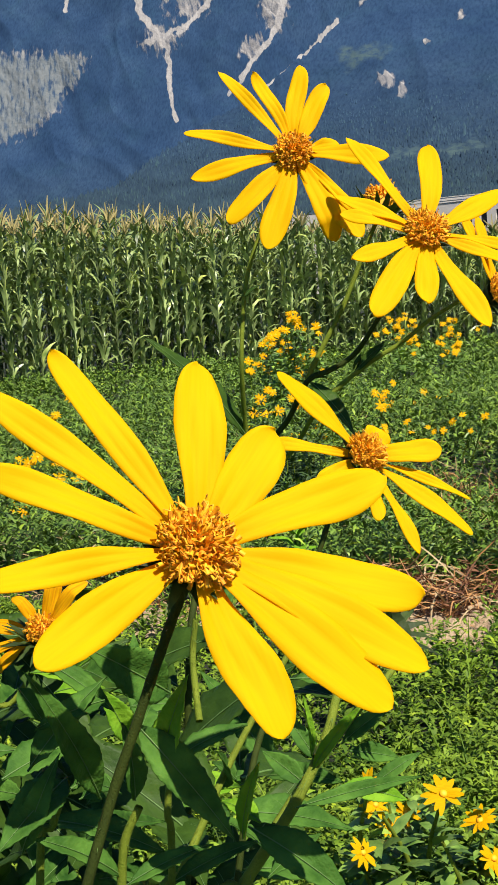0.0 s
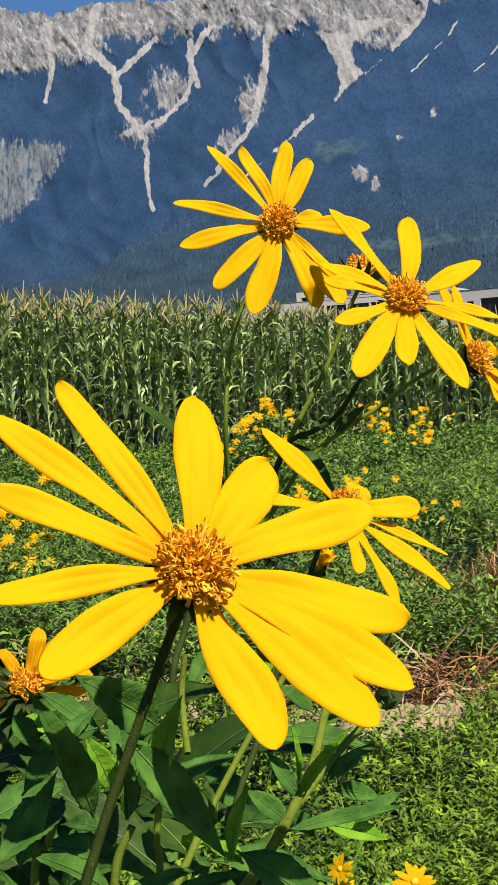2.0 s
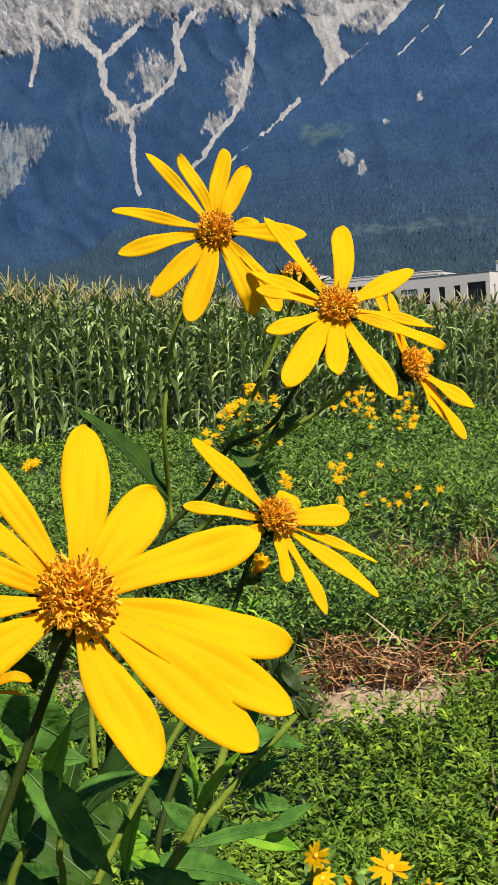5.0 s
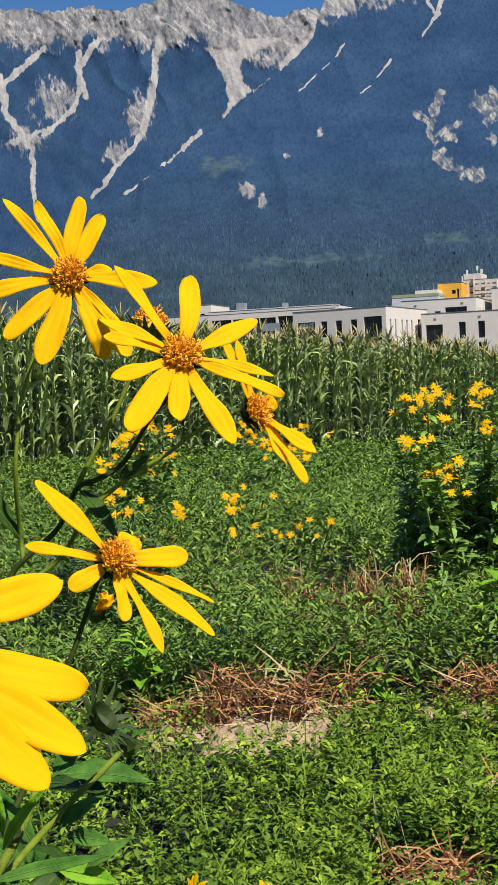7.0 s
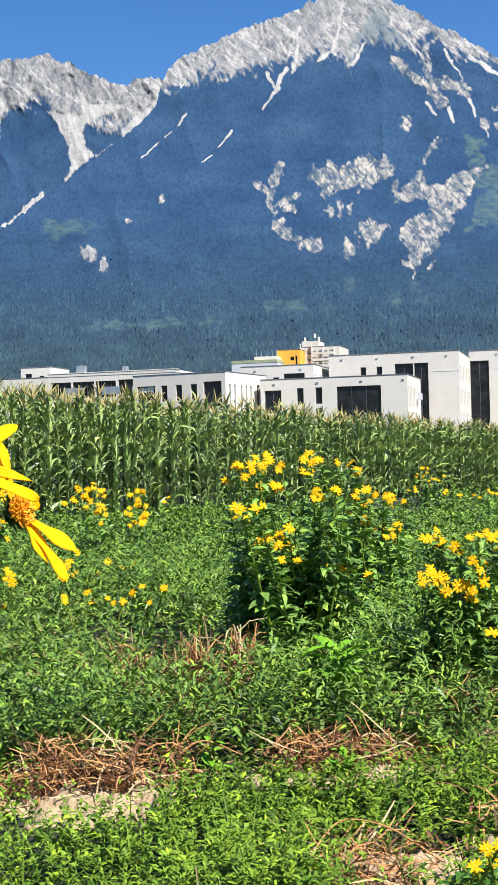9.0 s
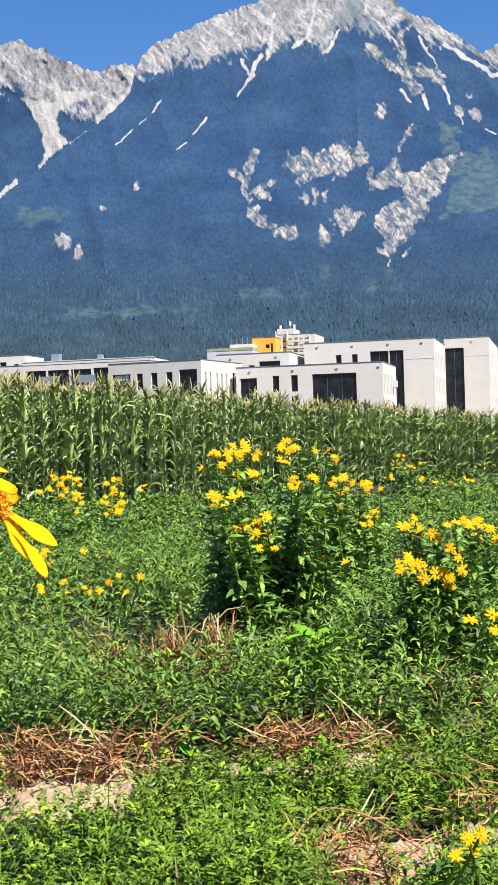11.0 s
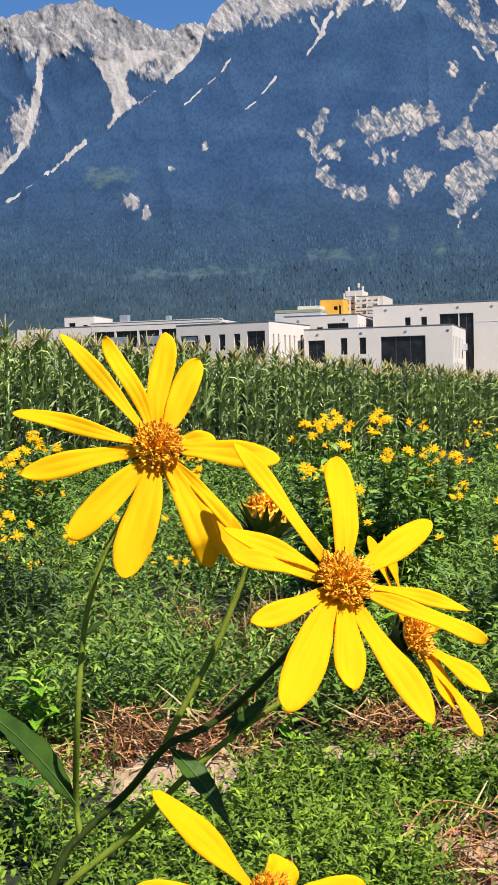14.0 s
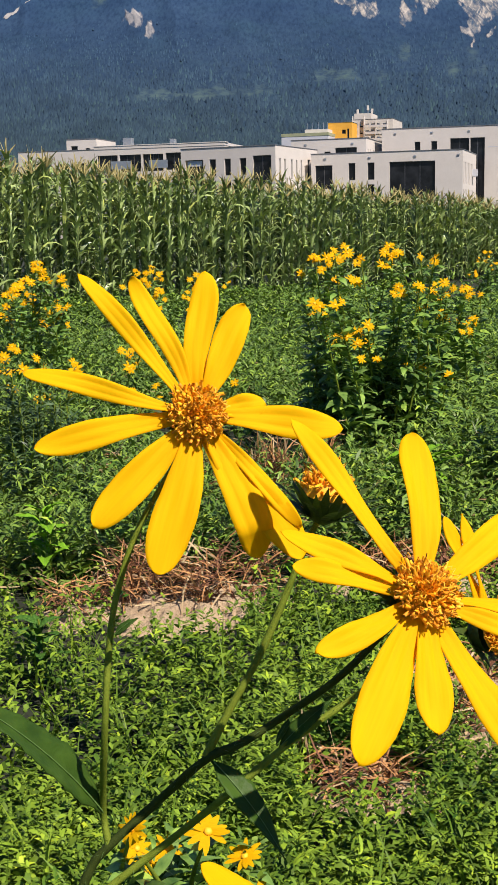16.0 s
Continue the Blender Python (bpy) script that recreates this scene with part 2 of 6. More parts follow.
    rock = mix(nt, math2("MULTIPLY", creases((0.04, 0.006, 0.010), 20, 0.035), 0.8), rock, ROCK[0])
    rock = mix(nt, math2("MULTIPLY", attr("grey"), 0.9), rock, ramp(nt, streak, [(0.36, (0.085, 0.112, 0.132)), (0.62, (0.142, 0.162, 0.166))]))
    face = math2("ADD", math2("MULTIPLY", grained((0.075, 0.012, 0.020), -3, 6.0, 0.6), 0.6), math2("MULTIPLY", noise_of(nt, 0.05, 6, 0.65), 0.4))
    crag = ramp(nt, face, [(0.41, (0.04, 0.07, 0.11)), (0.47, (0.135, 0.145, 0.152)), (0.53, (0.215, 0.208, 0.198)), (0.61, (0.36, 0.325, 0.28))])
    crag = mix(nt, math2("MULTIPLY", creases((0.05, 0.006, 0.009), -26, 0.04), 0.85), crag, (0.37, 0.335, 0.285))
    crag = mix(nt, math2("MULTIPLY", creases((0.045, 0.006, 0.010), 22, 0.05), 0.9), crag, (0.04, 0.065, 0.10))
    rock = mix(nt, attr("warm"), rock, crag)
    rock = mix(nt, attr("scree"), rock, ramp(nt, streak, [(0.35, SCREE[0]), (0.6, SCREE[1])]))
    edge = math2("ADD", math2("MULTIPLY", math2("SUBTRACT", streak, 0.6), 3.6), attr("rock"))
    k = ramp(nt, math2("MULTIPLY", edge, 1.0, True), [(0.0, (0, 0, 0)), (0.3, (0.35, 0.35, 0.35)), (0.7, (1, 1, 1))])
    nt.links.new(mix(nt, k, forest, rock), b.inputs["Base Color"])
    bump_to(nt, b, math2("MULTIPLY", math2("SUBTRACT", rib, 0.5), k), 0.5, 22.0)
    return m


# the blue haze of a summer valley is put into these distant slope colours
HAZED_FOREST = ((0.016, 0.040, 0.086), (0.021, 0.049, 0.100), (0.028, 0.060, 0.114))
HAZED_MEADOW = (0.075, 0.118, 0.105)
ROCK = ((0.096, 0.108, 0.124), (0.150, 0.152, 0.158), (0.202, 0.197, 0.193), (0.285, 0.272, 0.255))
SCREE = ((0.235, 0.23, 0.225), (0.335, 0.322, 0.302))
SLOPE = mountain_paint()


def far_tree():
    m, nt, b = shader("hazed_far_conifer", 0.95)
    b.inputs["Specular IOR Level"].default_value = 0.03
    tc = nt.nodes.new("ShaderNodeTexCoord")
    sep = nt.nodes.new("ShaderNodeSeparateXYZ")
    nt.links.new(tc.outputs["Object"], sep.inputs[0])
    # tree colour carries the same haze, bluer higher up
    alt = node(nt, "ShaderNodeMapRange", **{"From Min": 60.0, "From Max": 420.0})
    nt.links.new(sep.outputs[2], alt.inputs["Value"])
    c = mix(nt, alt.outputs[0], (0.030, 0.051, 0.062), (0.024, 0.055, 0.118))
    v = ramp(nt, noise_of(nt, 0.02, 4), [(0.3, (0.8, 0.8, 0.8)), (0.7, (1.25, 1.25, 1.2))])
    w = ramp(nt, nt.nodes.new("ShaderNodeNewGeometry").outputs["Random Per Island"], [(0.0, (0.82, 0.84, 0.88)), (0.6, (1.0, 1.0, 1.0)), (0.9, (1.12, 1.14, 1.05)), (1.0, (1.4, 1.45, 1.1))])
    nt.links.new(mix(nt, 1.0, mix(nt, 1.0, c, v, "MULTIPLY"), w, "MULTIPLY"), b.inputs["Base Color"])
    return m


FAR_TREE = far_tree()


# ---- mesh helpers ----
def np_mesh(name, verts, quads, material, smooth=True, attrs=None):
    me = bpy.data.meshes.new(name)
    verts, quads = np.asarray(verts, np.float32).reshape(-1, 3), np.asarray(quads, np.int32)
    k = quads.shape[1]
    me.vertices.add(len(verts))
    me.vertices.foreach_set("co", verts.ravel())
    me.loops.add(quads.size)
    me.loops.foreach_set("vertex_index", quads.ravel())
    me.polygons.add(len(quads))
    me.polygons.foreach_set("loop_start", np.arange(0, quads.size, k, dtype=np.int32))
    me.polygons.foreach_set("use_smooth", np.full(len(quads), smooth))
    for key, vals in (attrs or {}).items():
        me.attributes.new(key, "FLOAT", "POINT").data.foreach_set("value", np.asarray(vals, np.float32))
    for one in material if isinstance(material, (list, tuple)) else [material]:
        me.materials.append(one)
    me.update(calc_edges=True)
    me.validate()
    return me


def bm_mesh(name, bm, material, smooth=True):
    me = bpy.data.meshes.new(name)
    for f in bm.faces:
        f.smooth = smooth
    bm.to_mesh(me)
    bm.free()
    for one in material if isinstance(material, (list, tuple)) else [material]:
        me.materials.append(one)
    return me


def child(name, me, parent, label="", m=None):
    """One mesh object under a thing or a part."""
    ob = new(name, me)
    ob.parent = parent
    if m is not None:
        ob.matrix_basis = m
    return tagged(ob, label)


def part(name, bm, material, parent, label="", m=None, smooth=False):
    return child(name, bm_mesh(name, bm, material, smooth), parent, label, m)


def thing(name, at, label, category, group="", kind=""):
    ob = new(name)
    ob.empty_display_size = 0.05
    ob.location = at
    return tagged(ob, label, category, group, kind)


def hashed(ix, iy, seed):
    h = (ix.astype(np.int64) * 374761393 + iy.astype(np.int64) * 668265263 + seed * 1274126177) & 0xFFFFFFFF
    h = ((h ^ (h >> 13)) * 1274126177) & 0xFFFFFFFF
    return ((h ^ (h >> 16)) & 0xFFFF) / 65535.0


def vnoise(x, y, seed=0):
    x, y = np.asarray(x, float), np.asarray(y, float)
    ix, iy = np.floor(x), np.floor(y)
    fx, fy = x - ix, y - iy
    fx, fy = fx * fx * (3 - 2 * fx), fy * fy * (3 - 2 * fy)
    a, b = hashed(ix, iy, seed), hashed(ix + 1, iy, seed)
    c, d = hashed(ix, iy + 1, seed), hashed(ix + 1, iy + 1, seed)
    return (a * (1 - fx) + b * fx) * (1 - fy) + (c * (1 - fx) + d * fx) * fy


def fbm(x, y, octaves=4, seed=0):
    out, amp = 0.0, 0.5
    for o in range(octaves):
        out = out + amp * vnoise(x * 2**o, y * 2**o, seed + o)
        amp *= 0.5
    return out / (1 - 0.5**octaves)


def grid_quads(nu, nv):
    """Quads of a grid with nu columns (fast index) and nv rows of vertices."""
    i = np.arange(nu - 1)[None, :] + nu * np.arange(nv - 1)[:, None]
    return np.stack([i, i + 1, i + 1 + nu, i + nu], -1).reshape(-1, 4)


def blades(base, az, el, length, width, curl, prof, roll=0.0, fold=0.0):
    """Many leaf strips at once: each rises at el towards az and bends down by curl on its way. Gives vertices and quads."""
    base = np.asarray(base, float)
    n, k = len(base), len(prof)
    az, el, length, width, curl = (np.broadcast_to(np.asarray(v, float), (n,)) for v in (az, el, length, width, curl))
    roll = np.broadcast_to(np.asarray(roll, float), (n,))
    ahead = np.stack([np.cos(az), np.sin(az), 0 * az], -1)
    side = np.stack([-np.sin(az), np.cos(az), 0 * az], -1)
    up = np.array([0, 0, 1.0])
    pos, out = base.copy(), []
    for j in range(k):
        t = j / (k - 1)
        a = el - curl * t
        d = ahead * np.cos(a)[:, None] + up * np.sin(a)[:, None]
        nrm = up * np.cos(a)[:, None] - ahead * np.sin(a)[:, None]
        s = side * np.cos(roll)[:, None] + nrm * np.sin(roll)[:, None]
        half = (width * prof[j] / 2)[:, None]
        out += [pos - s * half + nrm * half * fold, pos + s * half + nrm * half * fold]
        if j < k - 1:
            pos = pos + d * (length / (k - 1))[:, None]
    v = np.stack(out, 1)
    q = np.array([[2 * j, 2 * j + 1, 2 * j + 3, 2 * j + 2] for j in range(k - 1)])
    quads = (q[None] + (np.arange(n) * 2 * k)[:, None, None]).reshape(-1, 4)
    return v.reshape(-1, 3), quads


def joined(*sets):
    vs, qs, off = [], [], 0
    for v, q in sets:
        vs.append(v)
        qs.append(q + off)
        off += len(v)
    return np.concatenate(vs), np.concatenate(qs)


def spline(pts, steps=6):
    """A smooth line through the points."""
    p = [Vector(q) for q in pts]
    p = [p[0] * 2 - p[1], *p, p[-1] * 2 - p[-2]]
    out = []
    for i in range(1, len(p) - 2):
        for s in range(steps):
            t = s / steps
            out.append(0.5 * ((2 * p[i]) + (p[i + 1] - p[i - 1]) * t + (2 * p[i - 1] - 5 * p[i] + 4 * p[i + 1] - p[i + 2]) * t * t
                              + (3 * p[i] - p[i - 1] - 3 * p[i + 1] + p[i + 2]) * t**3))
    return out + [p[-2]]


def tube(pts, r0, r1, sides=8, steps=6, wob=0.0):
    """A round stem along the points, from radius r0 to r1."""
    line = spline(pts, steps) if steps else [Vector(q) for q in pts]
    n, verts = len(line), []
    ref = Vector((0.3, 0.9, 0.2))
    for i, c in enumerate(line):
        d = (line[min(i + 1, n - 1)] - line[max(i - 1, 0)]).normalized()
        a = d.cross(ref).normalized()
        b = d.cross(a)
        r = r0 + (r1 - r0) * i / (n - 1)
        r *= 1 + wob * (hashed(np.array(i), np.array(n), 3) - 0.5)
        verts += [c + (a * math.cos(2 * math.pi * s / sides) + b * math.sin(2 * math.pi * s / sides)) * r for s in range(sides)]
    quads = [[i * sides + s, i * sides + (s + 1) % sides, (i + 1) * sides + (s + 1) % sides, (i + 1) * sides + s] for i in range(n - 1) for s in range(sides)]
    return np.array([tuple(v) for v in verts]), np.array(quads)


# ---- ground ----
def ground_height(x, y):
    near = np.clip(1 - np.hypot(x, y - 6) / 40, 0, 1)
    return (fbm(x * 0.9 + 50, y * 0.9 + 50, 4, 5) - 0.5) * 0.14 * near


gx = np.concatenate([-np.geomspace(4600, 8, 26), np.linspace(-7.8, 7.8, 90), np.geomspace(8, 4600, 26)])
gy = np.concatenate([-np.geomspace(4000, 4, 22), np.linspace(-3.8, 16, 110), np.geomspace(16.2, 4600, 34)])
GX, GY = np.meshgrid(gx, gy)
GZ = ground_height(GX, GY)
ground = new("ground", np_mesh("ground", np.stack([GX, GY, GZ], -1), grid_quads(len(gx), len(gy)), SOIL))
tagged(ground, "field soil under weeds and grass, their shade put into its dark colour", "ground", kind="structure")


# ---- mountains ----
def near_line(u, w, pts, half):
    """1 on a line of (u, w) points, falling to 0 at the half width from it; half widths run from the first to the last point."""
    best = np.full(u.shape, -9.0)
    n = len(pts)
    for i in range(n - 1):
        (a, b), (c, d) = pts[i], pts[i + 1]
        t = np.clip(((u - a) * (c - a) + (w - b) * (d - b)) / ((c - a) ** 2 + (d - b) ** 2), 0, 1)
        h = half[0] + (half[1] - half[0]) * (i + t) / (n - 1)
        best = np.maximum(best, 1 - np.hypot(u - a - t * (c - a), w - b - t * (d - b)) / (0.72 * h))
    return best


def near_spot(u, w, at, ru, rw):
    return 1 - np.hypot((u - at[0]) / ru, (w - at[1]) / rw)


def poly_depth(u, w, pts):
    """Signed distance into a polygon of (u, w) points: positive inside, about -0.03 well outside."""
    out = np.full(u.shape, -0.03)
    p = np.array(pts)
    sel = (u > p[:, 0].min() - 0.012) & (u < p[:, 0].max() + 0.012) & (w > p[:, 1].min() - 0.012) & (w < p[:, 1].max() + 0.012)
    x, y = u[sel], w[sel]
    best, inside = np.full(x.shape, 9.0), np.zeros(x.shape, bool)
    for (a, b), (c, d) in zip(p, np.roll(p, -1, 0)):
        t = np.clip(((x - a) * (c - a) + (y - b) * (d - b)) / ((c - a) ** 2 + (d - b) ** 2), 0, 1)
        best = np.minimum(best, np.hypot(x - a - t * (c - a), y - b - t * (d - b)))
        inside ^= ((b > y) != (d > y)) & (x < a + (c - a) * (y - b) / (d - b + 1e-12))
    out[sel] = np.where(inside, best, -best)
    return out


def ridged(x, y, octaves, seed):
    return 1 - np.abs(2 * fbm(x, y, octaves, seed) - 1)


def slope_sheet(name, label, skyline, foot, y_foot, y_top, u0, u1, nu, nv, seed, tree_line, lines, spots, meadows, cliffs=(), crags=(), screes=(), greens=(), greys=()):
    """A mountain face over the plan of bearings u and steepness w: bare rock above the tree line, gullies, cliffs, scree and meadows below it."""
    u = np.linspace(u0, u1, nu)
    sx, sw = np.array(skyline).T
    top = np.interp(u, sx, sw) + (fbm(u * 120, u * 0 + seed, 4, seed) - 0.5) * 0.007 + (ridged(u * 300, u * 0, 3, seed + 3) - 0.7) * 0.0035
    s = np.linspace(0, 1, nv)
    U, S = np.meshgrid(u, s)
    Wd = foot + (top[None] - foot) * S
    Y = y_foot + (y_top - y_foot) * np.clip((Wd - foot) / 0.36, 0, 1) ** 0.9
    warp = (fbm(U * 14, Wd * 14, 3, seed + 7) - 0.5) * 0.06
    ridge = ridged((U + warp) * 20 + Wd * 9, Wd * 12, 3, seed + 11)
    fine = ridged((U + warp * 0.6) * 66 + Wd * 38, Wd * 58 - U * 24, 4, seed + 17)
    tl = np.array(tree_line)
    down, up = (fbm((U + warp * 0.3 + sg * 0.75 * Wd) * 62, (Wd - sg * 0.75 * U) * 19, 3, seed + 37 + k) for k, sg in enumerate((1, -1)))
    rib = np.maximum(1 - np.abs(2 * down - 1), 1 - np.abs(2 * up - 1))
    steps = np.maximum(ridged((U + 0.5 * Wd) * 190, (Wd - 0.5 * U) * 60, 3, seed + 51), ridged((U - 0.7 * Wd) * 190, (Wd + 0.7 * U) * 60, 3, seed + 57))
    cliff = ridged(U * 170 + Wd * 50, Wd * 110 - U * 40, 4, seed + 43)
    bare = (Wd - np.interp(U, tl[:, 0], tl[:, 1])) / 0.009 + (rib - 0.84) * 3.0 + (fine - 0.7) * 1.5
    rock = np.clip(bare, -1.2, 2.2)
    jag_u = U + (fbm(U * 160, Wd * 160, 3, seed + 23) - 0.5) * 0.008
    jag_w = Wd + (fbm(U * 160 + 9, Wd * 160 + 5, 3, seed + 29) - 0.5) * 0.008
    scree, warm = np.zeros_like(U), np.zeros_like(U)
    for pts, half in lines:
        one = near_line(U + (jag_u - U) * 0.6, Wd + (jag_w - Wd) * 0.6, pts, half) + (fine - 0.64) * 0.4
        rock = np.maximum(rock, np.clip(one * 3.0 - 0.05, -1.2, 1.8))
        scree = np.maximum(scree, np.clip(one * 2.5, 0, 1))
    for at, ru, rw in spots:
        one = near_spot(jag_u, jag_w, at, ru, rw)
        rock = np.maximum(rock, np.clip(one * 2.0 + 0.05 + (cliff - 0.72) * 2.0, -1.2, 1.2))
    for pts, half in crags:
        one = near_line(jag_u, jag_w, pts, half)
        rock = np.maximum(rock, np.clip(one * 1.6 + 0.25 + (cliff - 0.66) * 2.2, -1.2, 1.1))
        warm = np.maximum(warm, np.clip(one * 3 + 1, 0, 1))
    for pts in cliffs:
        d = poly_depth(jag_u, jag_w, pts)
        rock = np.maximum(rock, np.clip(d / 0.0026 + 0.35 + (cliff - 0.64) * 1.9, -1.2, 1.15))
        warm = np.maximum(warm, np.clip(d / 0.002 + 1, 0, 1))
    for pts in screes:
        d = poly_depth(U + (jag_u - U) * 0.5, Wd + (jag_w - Wd) * 0.5, pts)
        rock = np.maximum(rock, np.clip(d / 0.0015 + 0.5, -1.2, 1.9))
        scree = np.maximum(scree, np.clip(d / 0.002 + 0.3, 0, 1))
    green = np.zeros_like(U)
    for at, ru, rw in meadows:
        green = np.maximum(green, np.clip(near_spot(jag_u, jag_w, at, ru, rw) * 1.2 + (fbm(U * 60, Wd * 60, 4, seed + 31) - 0.62) * 3.5, 0, 1) * 0.85)
    for pts in greens:
        green = np.maximum(green, np.clip(poly_depth(jag_u, jag_w, pts) / 0.004 + 0.7 + (fbm(U * 90, Wd * 130, 4, seed + 61) - 0.55) * 6, 0, 1))
    grey = np.zeros_like(U)
    for pts in greys:
        d = poly_depth(jag_u, jag_w, pts)
        grey = np.maximum(grey, np.clip(d / 0.006 + 0.6, 0, 1))
        rock = np.maximum(rock, np.clip(d / 0.008 + 0.5 + (cliff - 0.66) * 1.2, -1.2, 1.1))
    high = np.clip(bare, 0, 1)
    k = 1 - 0.012 * (ridge - 0.6) - (0.0005 + 0.0045 * high * (1 - 0.8 * scree)) * (fine - 0.72) - 0.0022 * np.clip(rock, 0, 1) * (1 - 0.8 * scree) * (cliff - 0.7) - (0.0045 * (rib - 0.84) + 0.0042 * (1 - grey) * (steps - 0.8)) * high * (1 - 0.75 * scree)
    pos = np.stack([U * Y * k, Y * k, 1.25 + Wd * Y * k], -1)
    me = np_mesh(name, pos, grid_quads(nu, nv), SLOPE, attrs={"rock": rock.ravel(), "rib": (0.5 * rib + 0.5 * steps).ravel(), "meadow": green.ravel(), "scree": scree.ravel(), "warm": warm.ravel(), "grey": grey.ravel()})
    tagged(new(name, me), label, "mountain", kind="structure")
    return pos, rock, Wd, green


BACK_SKY = [(-0.60, 0.315), (-0.5, 0.33), (-0.413, 0.32), (-0.3665, 0.3067), (-0.328, 0.314), (-0.28, 0.3095), (-0.24, 0.309), (-0.2125, 0.3043), (-0.181, 0.3123),
            (-0.157, 0.3162), (-0.142, 0.3138), (-0.123, 0.302), (-0.104, 0.295), (-0.0885, 0.289), (-0.0826, 0.295), (-0.0576, 0.296), (0.0, 0.25), (0.2, 0.29), (0.23, 0.31), (0.45, 0.32)]
BACK_LINES = [([(-0.3257, 0.3176), (-0.3385, 0.2818), (-0.3152, 0.2537), (-0.3145, 0.232), (-0.2937, 0.2004), (-0.2938, 0.165), (-0.2917, 0.1451)], (0.006, 0.0035)),
              ([(-0.2805, 0.2792), (-0.3152, 0.2537)], (0.005, 0.004)), ([(-0.188, 0.2784), (-0.1945, 0.2430), (-0.2020, 0.2085), (-0.2212, 0.1870), (-0.2455, 0.1600)], (0.006, 0.003)),
              ([(-0.2355, 0.2838), (-0.253, 0.2626), (-0.2483, 0.2388)], (0.005, 0.003)), ([(-0.3712, 0.2993), (-0.3694, 0.2634), (-0.3773, 0.2404)], (0.006, 0.003)),
              ([(-0.1567, 0.2064), (-0.1897, 0.1789), (-0.22, 0.1600)], (0.0045, 0.002)), ([(-0.2531, 0.2752), (-0.2522, 0.2481), (-0.2589, 0.2292), (-0.2836, 0.2111)], (0.004, 0.003)),
              ([(-0.31, 0.208), (-0.283, 0.215)], (0.005, 0.003)),
              ([(-0.0643, 0.2766), (-0.0415, 0.3027), (-0.0013, 0.3149)], (0.0044, 0.0044))]
BACK_SPOTS = [((-0.2749, 0.2377), 0.02, 0.018), ((-0.298, 0.208), 0.018, 0.012), ((-0.205, 0.222), 0.012, 0.02), ((-0.225, 0.195), 0.01, 0.01)]
BACK_TREE = [(-0.6, 0.266), (-0.37, 0.263), (-0.33, 0.270), (-0.281, 0.277), (-0.257, 0.2754), (-0.229, 0.274), (-0.21, 0.2765), (-0.1865, 0.266), (-0.151, 0.277), (-0.1437, 0.262), (-0.124, 0.257), (-0.09, 0.25), (0.1, 0.27), (0.5, 0.27)]
BACK_SCREE = [[(-0.1277, 0.291), (-0.1173, 0.2777), (-0.0913, 0.2749), (-0.0804, 0.2779), (-0.098, 0.2696), (-0.1155, 0.2635), (-0.1233, 0.2571), (-0.1226, 0.243), (-0.1141, 0.2362),
               (-0.1407, 0.214), (-0.1338, 0.228), (-0.1368, 0.2368), (-0.1356, 0.2433), (-0.1417, 0.2543), (-0.151, 0.2719), (-0.137, 0.2694), (-0.124, 0.2691)],
              [(-0.1141, 0.2362), (-0.0943, 0.2478), (-0.0918, 0.2575), (-0.0763, 0.2702), (-0.0685, 0.2744), (-0.0699, 0.2657), (-0.0921, 0.2477), (-0.1142, 0.2341)]]
FRONT_SKY = [(-0.60, 0.06), (-0.35, 0.095), (-0.25, 0.147), (-0.22, 0.1585), (-0.1815, 0.186), (-0.1393, 0.213), (-0.113, 0.2345), (-0.0927, 0.248), (-0.0662, 0.2715), (-0.061, 0.29),
             (-0.0553, 0.3025), (-0.039, 0.3141), (-0.0027, 0.3285), (0.0135, 0.335), (0.0377, 0.3425), (0.054, 0.3502), (0.078, 0.3557), (0.1024, 0.36), (0.118, 0.355), (0.126, 0.3495),
             (0.154, 0.332), (0.178, 0.3195), (0.1975, 0.307), (0.207, 0.300), (0.23, 0.285), (0.45, 0.22)]
FRONT_LINES = [([(-0.0173, 0.2405), (-0.0061, 0.2522)], (0.0013, 0.0026)), ([(-0.0318, 0.2278), (-0.0229, 0.2341)], (0.0009, 0.0011)), ([(-0.0773, 0.2332), (-0.064, 0.2438)], (0.0011, 0.0011)),
               ([(-0.0606, 0.2481), (-0.054, 0.2523)], (0.0009, 0.0011)), ([(-0.0484, 0.2576), (-0.0427, 0.2673)], (0.001, 0.0022)), ([(0.0184, 0.2691), (0.0286, 0.2831), (0.036, 0.298)], (0.0014, 0.0035)),
               ([(0.022, 0.296), (0.0286, 0.2831)], (0.003, 0.002))]
FRONT_CRAGS = [([(0.0281, 0.2227), (0.0209, 0.1972), (0.026, 0.1885)], (0.005, 0.0045)), ([(0.0261, 0.1917), (0.0359, 0.1979), (0.0435, 0.202)], (0.004, 0.003)),
               ([(0.0346, 0.1915), (0.0399, 0.1882)], (0.004, 0.003)), ([(0.0128, 0.2113), (0.02, 0.2037)], (0.004, 0.003)), ([(0.1563, 0.2412), (0.1496, 0.2338), (0.144, 0.2253)], (0.004, 0.003)),
               ([(0.1513, 0.1447), (0.1457, 0.1395)], (0.003, 0.0025)), ([(0.1213, 0.3033), (0.1285, 0.2957), (0.1431, 0.2861), (0.1521, 0.2766), (0.1575, 0.271)], (0.005, 0.006)),
               ([(0.1455, 0.3055), (0.1489, 0.2934), (0.1523, 0.2841)], (0.006, 0.006)), ([(0.1616, 0.2857), (0.169, 0.2837), (0.1781, 0.2761)], (0.007, 0.005))]
